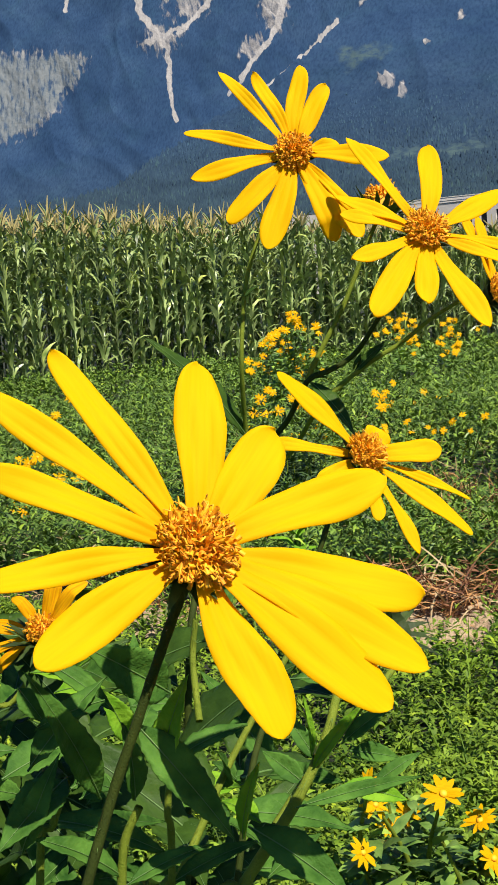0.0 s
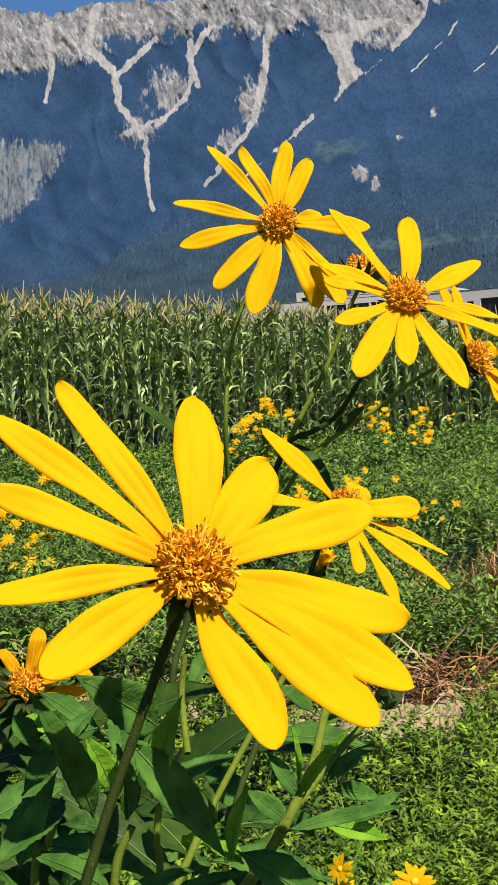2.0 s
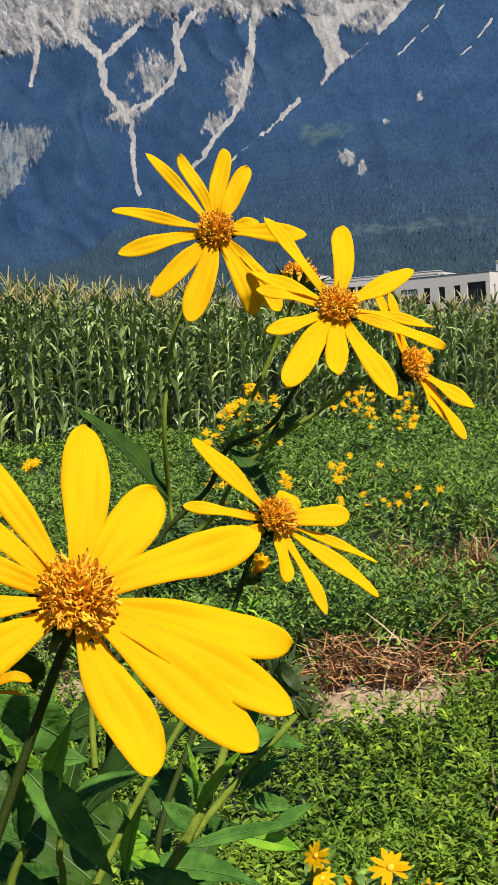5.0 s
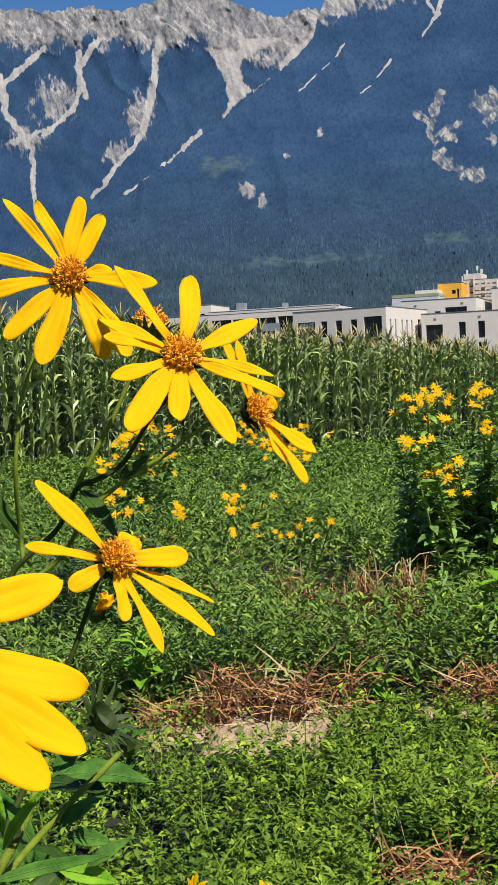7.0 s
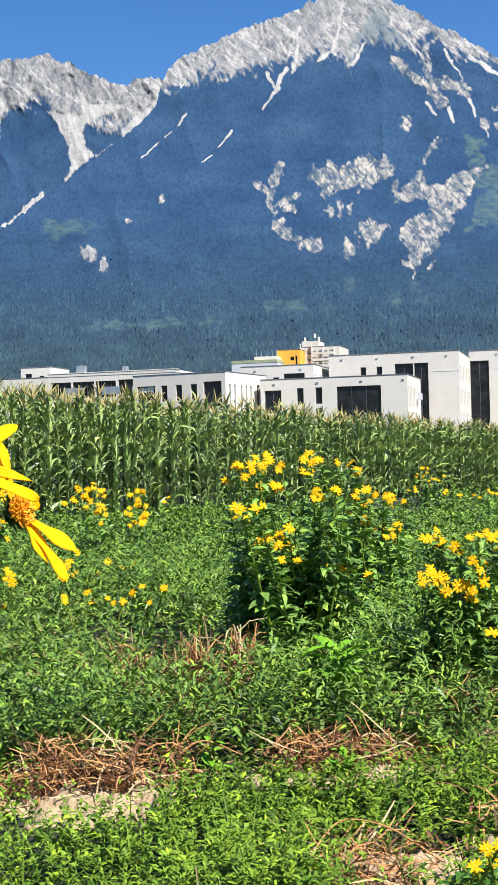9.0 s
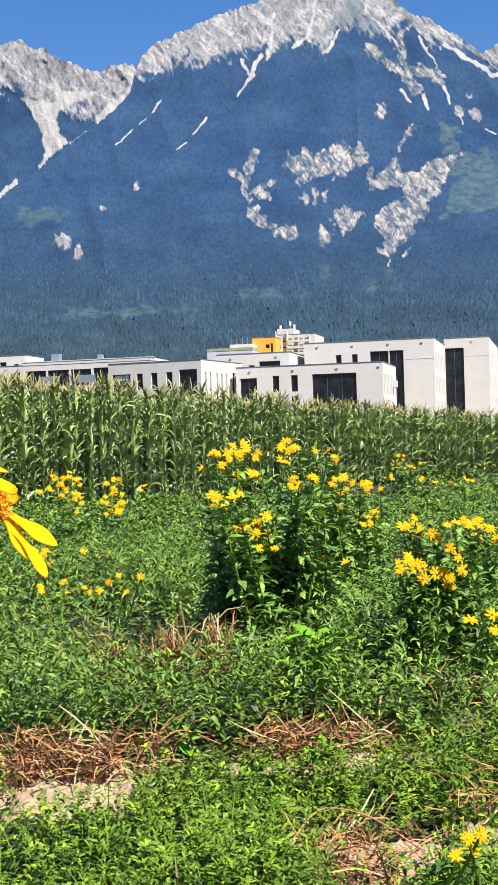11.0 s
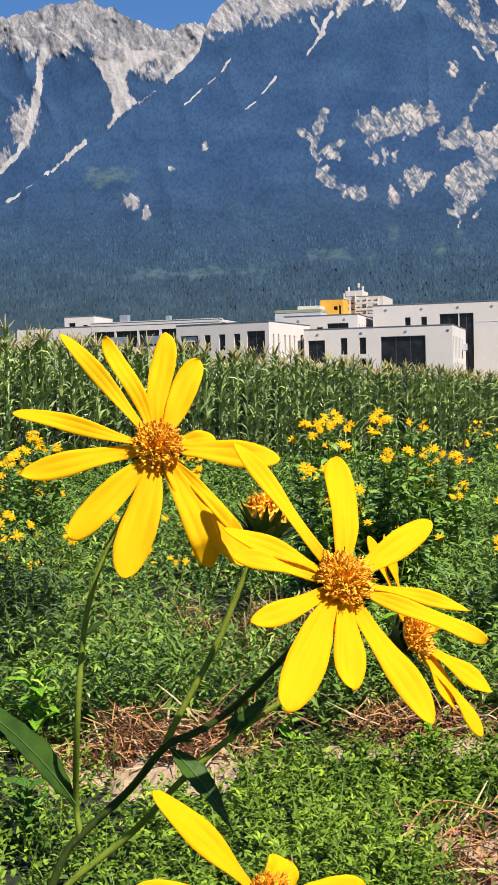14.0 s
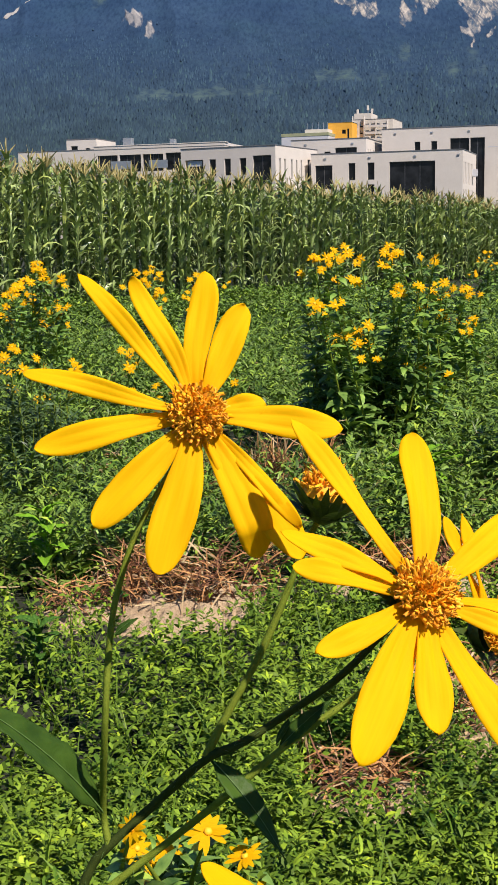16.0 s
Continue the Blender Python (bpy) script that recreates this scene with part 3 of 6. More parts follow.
FRONT_TONGUES = [([(0.1629, 0.2653), (0.1662, 0.2532)], (0.0022, 0.0016)), ([(0.1624, 0.3116), (0.1694, 0.2985), (0.1747, 0.2873)], (0.002, 0.0012)),
                 ([(0.1463, 0.2694), (0.1534, 0.2599)], (0.0018, 0.0022)), ([(0.1798, 0.2723), (0.185, 0.2592)], (0.0018, 0.0015)), ([(0.1922, 0.2498), (0.1934, 0.2414)], (0.0016, 0.0014)),
                 ([(0.2123, 0.2382), (0.2196, 0.2334)], (0.0012, 0.0014)), ([(0.1808, 0.3047), (0.2045, 0.2903), (0.2173, 0.2807), (0.228, 0.2783)], (0.0028, 0.0038)),
                 ([(0.082, 0.3504), (0.0785, 0.3283), (0.0754, 0.3154), (0.0621, 0.3055)], (0.0018, 0.0022)), ([(0.0472, 0.3326), (0.0458, 0.3142), (0.0415, 0.2958)], (0.0016, 0.002)),
                 ([(0.0995, 0.3186), (0.0879, 0.3003)], (0.0014, 0.0022)), ([(0.1133, 0.346), (0.1222, 0.3329), (0.1365, 0.3159), (0.1455, 0.3046)], (0.001, 0.0016))]
FRONT_SPOTS = [((0.0688, 0.1864), 0.0035, 0.006), ((0.0759, 0.1884), 0.003, 0.007), ((0.0838, 0.1893), 0.0035, 0.006), ((-0.1228, 0.1582), 0.0085, 0.006), ((-0.1105, 0.1491), 0.0045, 0.006),
               ((-0.0917, 0.1835), 0.0028, 0.003), ((0.192, 0.2521), 0.006, 0.004), ((0.205, 0.250), 0.006, 0.005), ((0.198, 0.264), 0.004, 0.003), ((-0.0631, 0.2002), 0.004, 0.004)]
CLIFF_BAND = [(0.0525, 0.2168), (0.0559, 0.2221), (0.0688, 0.2261), (0.0762, 0.2205), (0.086, 0.2267), (0.1012, 0.2307), (0.1064, 0.2262), (0.1161, 0.2286), (0.1185, 0.2152), (0.1124, 0.2122),
              (0.1015, 0.2049), (0.0928, 0.2019), (0.0919, 0.2084), (0.0821, 0.2043), (0.0736, 0.2045), (0.0637, 0.1962), (0.0597, 0.2059), (0.0534, 0.2093)]
CLIFF_FAN = [(0.1182, 0.1895), (0.1176, 0.2067), (0.1231, 0.2097), (0.1217, 0.1991), (0.1317, 0.2106), (0.1406, 0.219), (0.1488, 0.2048), (0.1617, 0.2067), (0.1695, 0.214), (0.1793, 0.2191),
             (0.1955, 0.2209), (0.1834, 0.2104), (0.1731, 0.1903), (0.1607, 0.1734), (0.1583, 0.1649), (0.1494, 0.1544), (0.1384, 0.1471), (0.134, 0.1419), (0.1336, 0.1301), (0.1307, 0.1398),
             (0.1255, 0.1453), (0.1299, 0.1484), (0.1291, 0.157), (0.1218, 0.1647), (0.1275, 0.1764), (0.1395, 0.1825), (0.1482, 0.1845), (0.1441, 0.1942), (0.1312, 0.1935)]
CLIFF_LOW = [[(0.0876, 0.1699), (0.092, 0.1751), (0.1008, 0.1813), (0.1082, 0.1769), (0.1145, 0.1735), (0.1045, 0.163), (0.0958, 0.1596), (0.0917, 0.1644)],
             [(0.0766, 0.1627), (0.081, 0.1658), (0.0894, 0.158), (0.0849, 0.1517), (0.0783, 0.1455), (0.0767, 0.1498)],
             [(0.0236, 0.1811), (0.0301, 0.1831), (0.0342, 0.1755), (0.0425, 0.1667), (0.051, 0.1644), (0.0564, 0.1685), (0.0607, 0.1663), (0.0604, 0.1588), (0.055, 0.1546), (0.0486, 0.158), (0.036, 0.1637), (0.0254, 0.1682)],
             [(0.1235, 0.2532), (0.1293, 0.2609), (0.1326, 0.2586), (0.1317, 0.2465), (0.1262, 0.2504)]]
ALP = [(0.1778, 0.2417), (0.1864, 0.2394), (0.1945, 0.222), (0.2245, 0.2148), (0.2234, 0.1783), (0.1952, 0.1726), (0.1691, 0.1668), (0.183, 0.1965)]
GRASSY_FACE = [(0.1058, 0.3425), (0.1114, 0.3442), (0.1365, 0.314), (0.1217, 0.3153), (0.107, 0.3202), (0.0959, 0.3205), (0.0883, 0.3151)]
GRASSY_FLANK = [(-0.46, 0.215), (-0.41, 0.208), (-0.385, 0.206), (-0.362, 0.2), (-0.375, 0.181), (-0.39, 0.165), (-0.41, 0.15), (-0.46, 0.135)]
FRONT_TREE = [(-0.6, 0.4), (-0.3, 0.4), (-0.1, 0.31), (-0.076, 0.278), (-0.05, 0.284), (-0.032, 0.291), (0.012, 0.295), (0.0323, 0.2969), (0.0433, 0.2948), (0.0602, 0.3037), (0.0752, 0.3089), (0.086, 0.3003), (0.0898, 0.304),
              (0.1014, 0.3185), (0.1106, 0.3174), (0.129, 0.3124), (0.1365, 0.314), (0.1455, 0.3046), (0.1551, 0.3155), (0.1624, 0.3107), (0.1733, 0.304), (0.1862, 0.3), (0.21, 0.289), (0.24, 0.283), (0.5, 0.27)]
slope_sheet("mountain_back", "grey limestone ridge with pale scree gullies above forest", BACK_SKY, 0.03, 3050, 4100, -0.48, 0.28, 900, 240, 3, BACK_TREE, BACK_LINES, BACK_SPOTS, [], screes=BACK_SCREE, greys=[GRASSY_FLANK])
fpos, frock, fw, fgreen = slope_sheet("mountain_front", "steep rocky peak with cliffs and forest flanks coloured haze blue", FRONT_SKY, -0.001, 1300, 2950, -0.48, 0.28, 1150, 400, 41, FRONT_TREE, FRONT_LINES + FRONT_TONGUES, FRONT_SPOTS,
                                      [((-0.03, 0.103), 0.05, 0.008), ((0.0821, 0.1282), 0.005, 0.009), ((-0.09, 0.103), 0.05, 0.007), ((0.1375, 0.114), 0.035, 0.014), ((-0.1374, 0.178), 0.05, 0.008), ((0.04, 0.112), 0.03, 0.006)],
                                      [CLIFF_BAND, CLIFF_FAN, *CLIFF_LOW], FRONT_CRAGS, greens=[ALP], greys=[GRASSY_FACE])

# woods on the lower slopes
rng = np.random.default_rng(7)
pick = np.argwhere((fw > 0.026) & (fw < 0.16) & (frock < -0.7) & (fgreen < 0.3))
pick_w = fw[tuple(pick.T)]
chance = np.clip((0.16 - pick_w) / 0.09, 0.03, 1)
sel = rng.choice(len(pick), 48000, replace=False, p=chance / chance.sum())
pick, pick_w = pick[sel], pick_w[sel]
at = fpos[pick[:, 0], pick[:, 1]] + rng.normal(0, 1.6, (len(pick), 3)) * (1, 1, 0.2)
grown = at[:, 1] / 1500 * np.clip((0.18 - pick_w) / 0.08, 0.25, 1)
hgt, wid = rng.uniform(3, 7.5, len(at)) * grown, rng.uniform(2.0, 3.8, len(at)) * grown
ring = np.array([(math.cos(a), math.sin(a)) for a in np.arange(4) * 2 * math.pi / 4])
base = np.concatenate([ring[None] * wid[:, None, None], np.broadcast_to((-0.9 * hgt)[:, None, None], (len(at), 4, 1))], -1)
tip = np.stack([0 * hgt, 0 * hgt, hgt], -1)[:, None]
cone_v = (np.concatenate([base, tip], 1) + at[:, None]).reshape(-1, 3)
cone_q = (np.array([[i, (i + 1) % 4, 4] for i in range(4)])[None] + (np.arange(len(at)) * 5)[:, None, None]).reshape(-1, 3)
tagged(new("mountain_forest", np_mesh("mountain_forest", cone_v, cone_q, FAR_TREE, True)), "dense dark conifer forest, coloured haze blue, on the lower mountain slopes", "forest", kind="stuff")


# ---- buildings beyond the field ----
TURN = radians(-15)


def opening_wall(width, height, holes, depth=0.35):
    """A wall in the plane y = 0 from z = 0, with rectangular openings (x, z, w, h) that go back by depth."""
    xs = sorted({0.0, width, *[h[0] for h in holes], *[h[0] + h[2] for h in holes]})
    zs = sorted({0.0, height, *[h[1] for h in holes], *[h[1] + h[3] for h in holes]})
    bm = bmesh.new()

    def quad(*p):
        bm.faces.new([bm.verts.new(q) for q in p])

    for a, b in zip(xs, xs[1:]):
        for c, d in zip(zs, zs[1:]):
            mx, mz = (a + b) / 2, (c + d) / 2
            if not any(h[0] < mx < h[0] + h[2] and h[1] < mz < h[1] + h[3] for h in holes):
                quad((a, 0, c), (b, 0, c), (b, 0, d), (a, 0, d))
    for x, z, w, h in holes:
        e = depth
        quad((x, 0, z), (x, e, z), (x, e, z + h), (x, 0, z + h))
        quad((x + w, 0, z), (x + w, 0, z + h), (x + w, e, z + h), (x + w, e, z))
        quad((x, 0, z + h), (x, e, z + h), (x + w, e, z + h), (x + w, 0, z + h))
        quad((x, 0, z), (x + w, 0, z), (x + w, e, z), (x, e, z))
    return bm


def box(bm, a, b, bevel=0.0):
    r = bmesh.ops.create_cube(bm, size=1)
    c, s = [(p + q) / 2 for p, q in zip(a, b)], [q - p for p, q in zip(a, b)]
    bmesh.ops.transform(bm, matrix=Matrix.Translation(c) @ Matrix.Diagonal((*s, 1)), verts=r["verts"])
    if bevel:
        bmesh.ops.bevel(bm, geom=list({e for v in r["verts"] for e in v.link_edges}), offset=bevel, segments=2, affect="EDGES")


def window(parent, x, z, w, h, m, bars=1, recess=0.3, blind=0.0):
    """Frame, glass and sill in an opening; m lays the wall's plane."""
    t, n = 0.07, max(1, bars)
    wide = (w - t * (n + 1)) / n
    holes = [(t + k * (wide + t), t, wide, h - 2 * t) for k in range(n)]
    fr = opening_wall(w, h, holes, 0.08)
    bmesh.ops.remove_doubles(fr, verts=fr.verts, dist=0.001)
    bmesh.ops.translate(fr, vec=(x, recess - 0.06, z), verts=fr.verts)
    f = part("window", fr, ROOF_DARK, parent, "dark metal window frame", m)
    for a, c, pw, ph in holes:
        g = bmesh.new()
        box(g, (x + a, recess - 0.02, z + c), (x + a + pw, recess + 0.01, z + c + ph))
        part("pane", g, GLASS, f, "dark reflecting glass")
    if blind:
        b2 = bmesh.new()
        box(b2, (x + w * 0.1, recess - 0.1, z + h * (1 - blind)), (x + w * 0.9, recess - 0.07, z + h * 0.96))
        part("blind", b2, WALL_GREY, f, "pale grey blind half down")
    return f


def block(label, u0, u1, y, w_top, deep, wall, front=(), side=(), roof=ROOF_EDGE, name="building", spouts=(), turn=TURN, eave=0.12, z0=0.0):
    """A flat-roofed block; front and side hold openings (x, below the roof, w, h, bars, blind) in metres."""
    c, s = math.cos(turn), -math.sin(turn)
    width, top = y * (u1 - u0) / (c + u1 * s), 1.25 + w_top * y
    b = thing(name, (u0 * y, y, z0), label, "building", "white buildings beyond the field")
    b.rotation_euler = (0, 0, turn)
    hgt = top - z0
    holes = [(x, hgt - d - h, w, h) for x, d, w, h, *_ in front]
    part("wall", opening_wall(width, hgt, holes), wall, b, "front wall with deep openings")
    right = Matrix.Translation((width, 0, 0)) @ Matrix.Rotation(math.pi / 2, 4, "Z")
    part("wall", opening_wall(deep, hgt, [(x, hgt - d - h, w, h) for x, d, w, h, *_ in side]), wall, b, "end wall with narrow openings", right)
    part("wall", opening_wall(width, hgt, []), wall, b, "", Matrix.Translation((width, deep, 0)) @ Matrix.Rotation(math.pi, 4, "Z"))
    part("wall", opening_wall(deep, hgt, []), wall, b, "", Matrix.Translation((0, deep, 0)) @ Matrix.Rotation(-math.pi / 2, 4, "Z"))
    for holes_, m in ((front, Matrix.Identity(4)), (side, right)):
        for x, d, w, h, *more in holes_:
            window(b, x, hgt - d - h, w, h, m, more[0] if more else 1, 0.3, more[1] if len(more) > 1 else 0.0)
    r = bmesh.new()
    box(r, (-0.06, -0.06, hgt), (width + 0.06, deep + 0.06, hgt + eave), 0.03)
    part("roof", r, roof, b, "flat roof with a thin grey metal edge")
    for x in spouts:
        q = bmesh.new()
        box(q, (x, -0.1, hgt - 0.75), (x + 0.35, 0.0, hgt - 0.55), 0.02)
        part("water_spout", q, METAL, b, "small grey roof spout")
    return b, width, hgt


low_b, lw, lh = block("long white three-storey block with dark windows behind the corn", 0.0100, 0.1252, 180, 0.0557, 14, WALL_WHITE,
                      front=[(0.6, 1.5, 2.4, 3.2, 2), (5.25, 1.3, 0.95, 2.3), (5.25, 4.2, 0.95, 1.6), (7.9, 1.3, 0.95, 2.3), (7.9, 4.2, 0.95, 1.6), (10.9, 1.3, 6.2, 5.0, 3)],
                      side=[(0.9 + 1.5 * i, 1.5 + 3.6 * j, 0.6, 2.9) for i in range(7) for j in range(2)], spouts=(1.8, 8.0, 14.2, 20.0))
q = bmesh.new()
box(q, (lw - 0.1, 9.8, lh - 3.2), (lw + 0.7, 10.4, lh - 2.2), 0.05)
part("roof_spout_box", q, WALL_GREY, low_b, "small grey box on the end wall")
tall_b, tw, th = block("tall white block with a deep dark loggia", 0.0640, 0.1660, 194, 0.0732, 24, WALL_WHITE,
                       front=[(4.85, 1.9, 0.85, 2.4), (7.3, 1.9, 0.85, 2.4), (10.05, 1.6, 2.75, 2.7, 2), (12.95, 1.6, 2.1, 11.0, 2)],
                       side=[(1.5 + 2.4 * i, 2.0 + 3.6 * j, 0.8, 2.4) for i in range(9) for j in range(3)], spouts=(1.8, 7.2, 12.6, 17.6))
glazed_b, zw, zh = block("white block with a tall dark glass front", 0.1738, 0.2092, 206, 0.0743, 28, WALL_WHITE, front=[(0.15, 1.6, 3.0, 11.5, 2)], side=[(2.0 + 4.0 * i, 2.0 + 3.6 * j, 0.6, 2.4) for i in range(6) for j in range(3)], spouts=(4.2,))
for host, wide_, top_ in ((tall_b, tw, th), (glazed_b, zw, zh)):
    q = bmesh.new()
    box(q, (wide_ * 0.79 if host is tall_b else 3.3, -0.03, top_ - 3.0), (wide_ + 0.02, -0.004, top_ - 2.9), 0.005)
    part("joint_strip", q, WALL_GREY, host, "thin grey storey joint")
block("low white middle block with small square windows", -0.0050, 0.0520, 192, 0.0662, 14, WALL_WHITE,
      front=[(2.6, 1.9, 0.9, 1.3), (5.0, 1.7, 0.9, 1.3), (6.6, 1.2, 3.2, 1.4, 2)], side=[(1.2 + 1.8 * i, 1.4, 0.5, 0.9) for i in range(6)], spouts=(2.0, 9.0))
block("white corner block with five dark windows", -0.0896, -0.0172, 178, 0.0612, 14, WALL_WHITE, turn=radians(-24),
      front=[(0.65, 1.45, 2.8, 3.4, 2, 0.25), (4.4, 1.45, 0.95, 2.2), (6.65, 1.45, 0.95, 2.2), (8.95, 1.45, 0.95, 2.2), (4.4, 4.4, 0.95, 1.6), (6.65, 4.4, 0.95, 1.6), (8.95, 4.4, 0.95, 1.6), (10.9, 1.2, 2.7, 3.8, 2)],
      side=[(1.2, 1.6, 0.5, 2.6), (2.8, 1.6, 0.5, 2.6), (5.0, 1.6, 0.5, 2.6), (6.6, 1.6, 0.5, 2.6), (8.2, 1.6, 0.5, 2.6), (10.6, 1.4, 1.0, 3.0)])
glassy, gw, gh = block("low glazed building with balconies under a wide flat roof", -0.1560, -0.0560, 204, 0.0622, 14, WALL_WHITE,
                       front=[(0.5, 0.9, 3.4, 2.6, 3), (4.2, 0.9, 3.6, 2.6, 3), (8.1, 0.9, 3.4, 2.6, 4), (11.9, 0.8, 2.6, 2.6, 2), (14.9, 0.8, 3.6, 2.6, 3)], roof=WALL_WHITE, eave=0.45)
for x, w_ in ((3.2, 3.4), (9.6, 3.0), (14.6, 2.2)):
    q = bmesh.new()
    box(q, (x, -1.1, gh - 3.1), (x + w_, -1.0, gh - 1.9), 0.02)
    part("balcony", q, METAL, glassy, "grey metal balcony front")
q = bmesh.new()
box(q, (-0.2, -0.12, gh + 0.45), (gw + 0.2, 1.5, gh + 0.58), 0.03)
part("canopy", q, WALL_WHITE, glassy, "thin white overhanging roof edge")
for x, d, h in ((3.6, 1.4, 1.3), (11.5, 0.7, 0.9)):
    q = bmesh.new()
    box(q, (x, 3.0, gh + 0.5), (x + d, 4.2, gh + 0.6 + h), 0.04)
    part("vent_box", q, METAL, glassy, "grey roof vent")
block("small white penthouse block on a flat roof", -0.1772, -0.1540, 216, 0.0700, 8, WALL_WHITE, front=[(0.8, 1.0, 1.2, 1.6), (3.4, 1.4, 0.8, 2.2)])
block("far white wing with square windows", -0.2150, -0.1500, 212, 0.0612, 12, WALL_WHITE, front=[(1.2 + 3.1 * i, 2.0, 1.6, 1.6, 2) for i in range(4)], side=[])
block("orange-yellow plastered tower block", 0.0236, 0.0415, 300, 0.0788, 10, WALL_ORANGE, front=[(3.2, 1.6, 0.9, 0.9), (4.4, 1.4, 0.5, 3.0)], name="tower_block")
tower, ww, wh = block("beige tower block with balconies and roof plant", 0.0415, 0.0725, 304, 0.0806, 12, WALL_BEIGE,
                      front=[(0.5 + 1.35 * i, 0.9 + 1.5 * j, 0.8, 0.8, 1, 0.6) for i in range(6) for j in range(4)], name="tower_block")
for x in (0.2, 2.9, 5.6, 8.3):
    q = bmesh.new()
    box(q, (x, -0.7, wh - 8.0), (x + 0.18, -0.02, wh + (0.9 if x < 4 else -0.3)), 0.02)
    part("fin", q, WALL_WHITE, tower, "pale vertical balcony fin")
for j in range(5):
    q = bmesh.new()
    box(q, (3.1, -0.75, wh - 1.9 - 1.5 * j), (8.3, -0.55, wh - 1.3 - 1.5 * j), 0.02)
    part("balcony", q, WALL_WHITE, tower, "pale balcony front")
q = bmesh.new()
box(q, (0.3, 1, wh + 0.12), (4.4, 8, wh + 1.5), 0.05)
part("roof_plant", q, WALL_BEIGE, tower, "beige roof plant room")
for x, h in ((0.8, 2.6), (3.2, 3.4), (4.2, 2.6)):
    v, f = tube([(x, 3, wh + 0.3), (x, 3, wh + h)], 0.12, 0.08, 6, 0)
    child("antenna", np_mesh("antenna", v, f, METAL), tower, "thin grey mast")
    q = bmesh.new()
    box(q, (x - 0.25, 2.6, wh + h - 1.1), (x + 0.25, 2.9, wh + h), 0.05)
    part("aerial_panel", q, WALL_WHITE, tower, "white aerial panel")
shed, sw_, sh_ = block("low hall with a green roof and masts", -0.012, 0.0236, 296, 0.0690, 10, WALL_GREY, roof=ROOF_GREEN, eave=0.7, name="hall")
for x in (5.2, 6.4, 7.8, 9.0, 10.0):
    v, f = tube([(x, 3, sh_ + 0.6), (x, 3, sh_ + 3.2)], 0.09, 0.05, 6, 0)
    child("antenna", np_mesh("antenna", v, f, METAL), shed, "thin grey mast")
q = bmesh.new()
box(q, (4.9, 2, sh_ + 0.6), (10.2, 7, sh_ + 1.6), 0.05)
part("roof_plant", q, WALL_WHITE, shed, "white roof plant room")

block("low pale grey hall past the white blocks", 0.2175, 0.262, 245, 0.0385, 14, WALL_GREY, front=[(1.0 + 2.4 * i, 2.2, 1.6, 2.0) for i in range(4)], roof=METAL, eave=0.3, name="hall")

# ---- corn field ----
EDGE0, ALONG, INTO = np.array([0.0, 28.4]), np.array([0.714, 0.700]), np.array([-0.700, 0.714])


def corn_parts(seed, rich=True):
    r = np.random.default_rng(seed)
    h = 2.45
    n = 44 if rich else 14
    z = np.linspace(0.05 if rich else 0.8, h - 0.12, n)
    az = np.arange(n) * math.pi + r.normal(0, 0.55, n)
    leaves = blades(np.stack([0 * z, 0 * z, z], -1), az, r.uniform(1.2, 1.52, n), r.uniform(0.32, 0.6, n) * np.interp(z, [0.3, 1.4, h], [1.0, 1.1, 0.75]),
                    r.uniform(0.05, 0.085, n), r.uniform(0.6, 3.0, n), (0.5, 1.0, 0.9, 0.5, 0.03) if rich else (0.6, 1.0, 0.6, 0.03), r.normal(0, 0.35, n), 0.25)
    stalk = tube([(0, 0, 0), (0.01, 0, 1.2), (0, 0.01, h)], 0.017, 0.008, 5, 0)
    m = 7 if rich else 5
    spikes = blades(np.tile((0, 0.01, h - 0.05), (m, 1)), np.arange(m) * 2.4, np.r_[1.5, r.uniform(0.8, 1.3, m - 1)], np.r_[0.34, r.uniform(0.18, 0.30, m - 1)], 0.028, r.uniform(0.0, 0.5, m), (1, 1, 0.4), r.uniform(0, 3, m))
    return leaves, stalk, spikes


def corn_spots():
    r = np.random.default_rng(11)
    out = []
    for row in range(8):
        s = np.arange(-25, 40, 0.18 if row < 3 else 0.26)
        p = EDGE0 + s[:, None] * ALONG + (row * 0.75 + r.normal(0, 0.05, len(s)))[:, None] * INTO + r.normal(0, 0.05, (len(s), 1)) * ALONG
        out.append((row, p, r.uniform(0.93, 1.08, len(s)) * np.clip(2.5 - 0.055 * s, 1.7, 3.2) / 2.85, r.uniform(0, 6.28, len(s))))
    return out


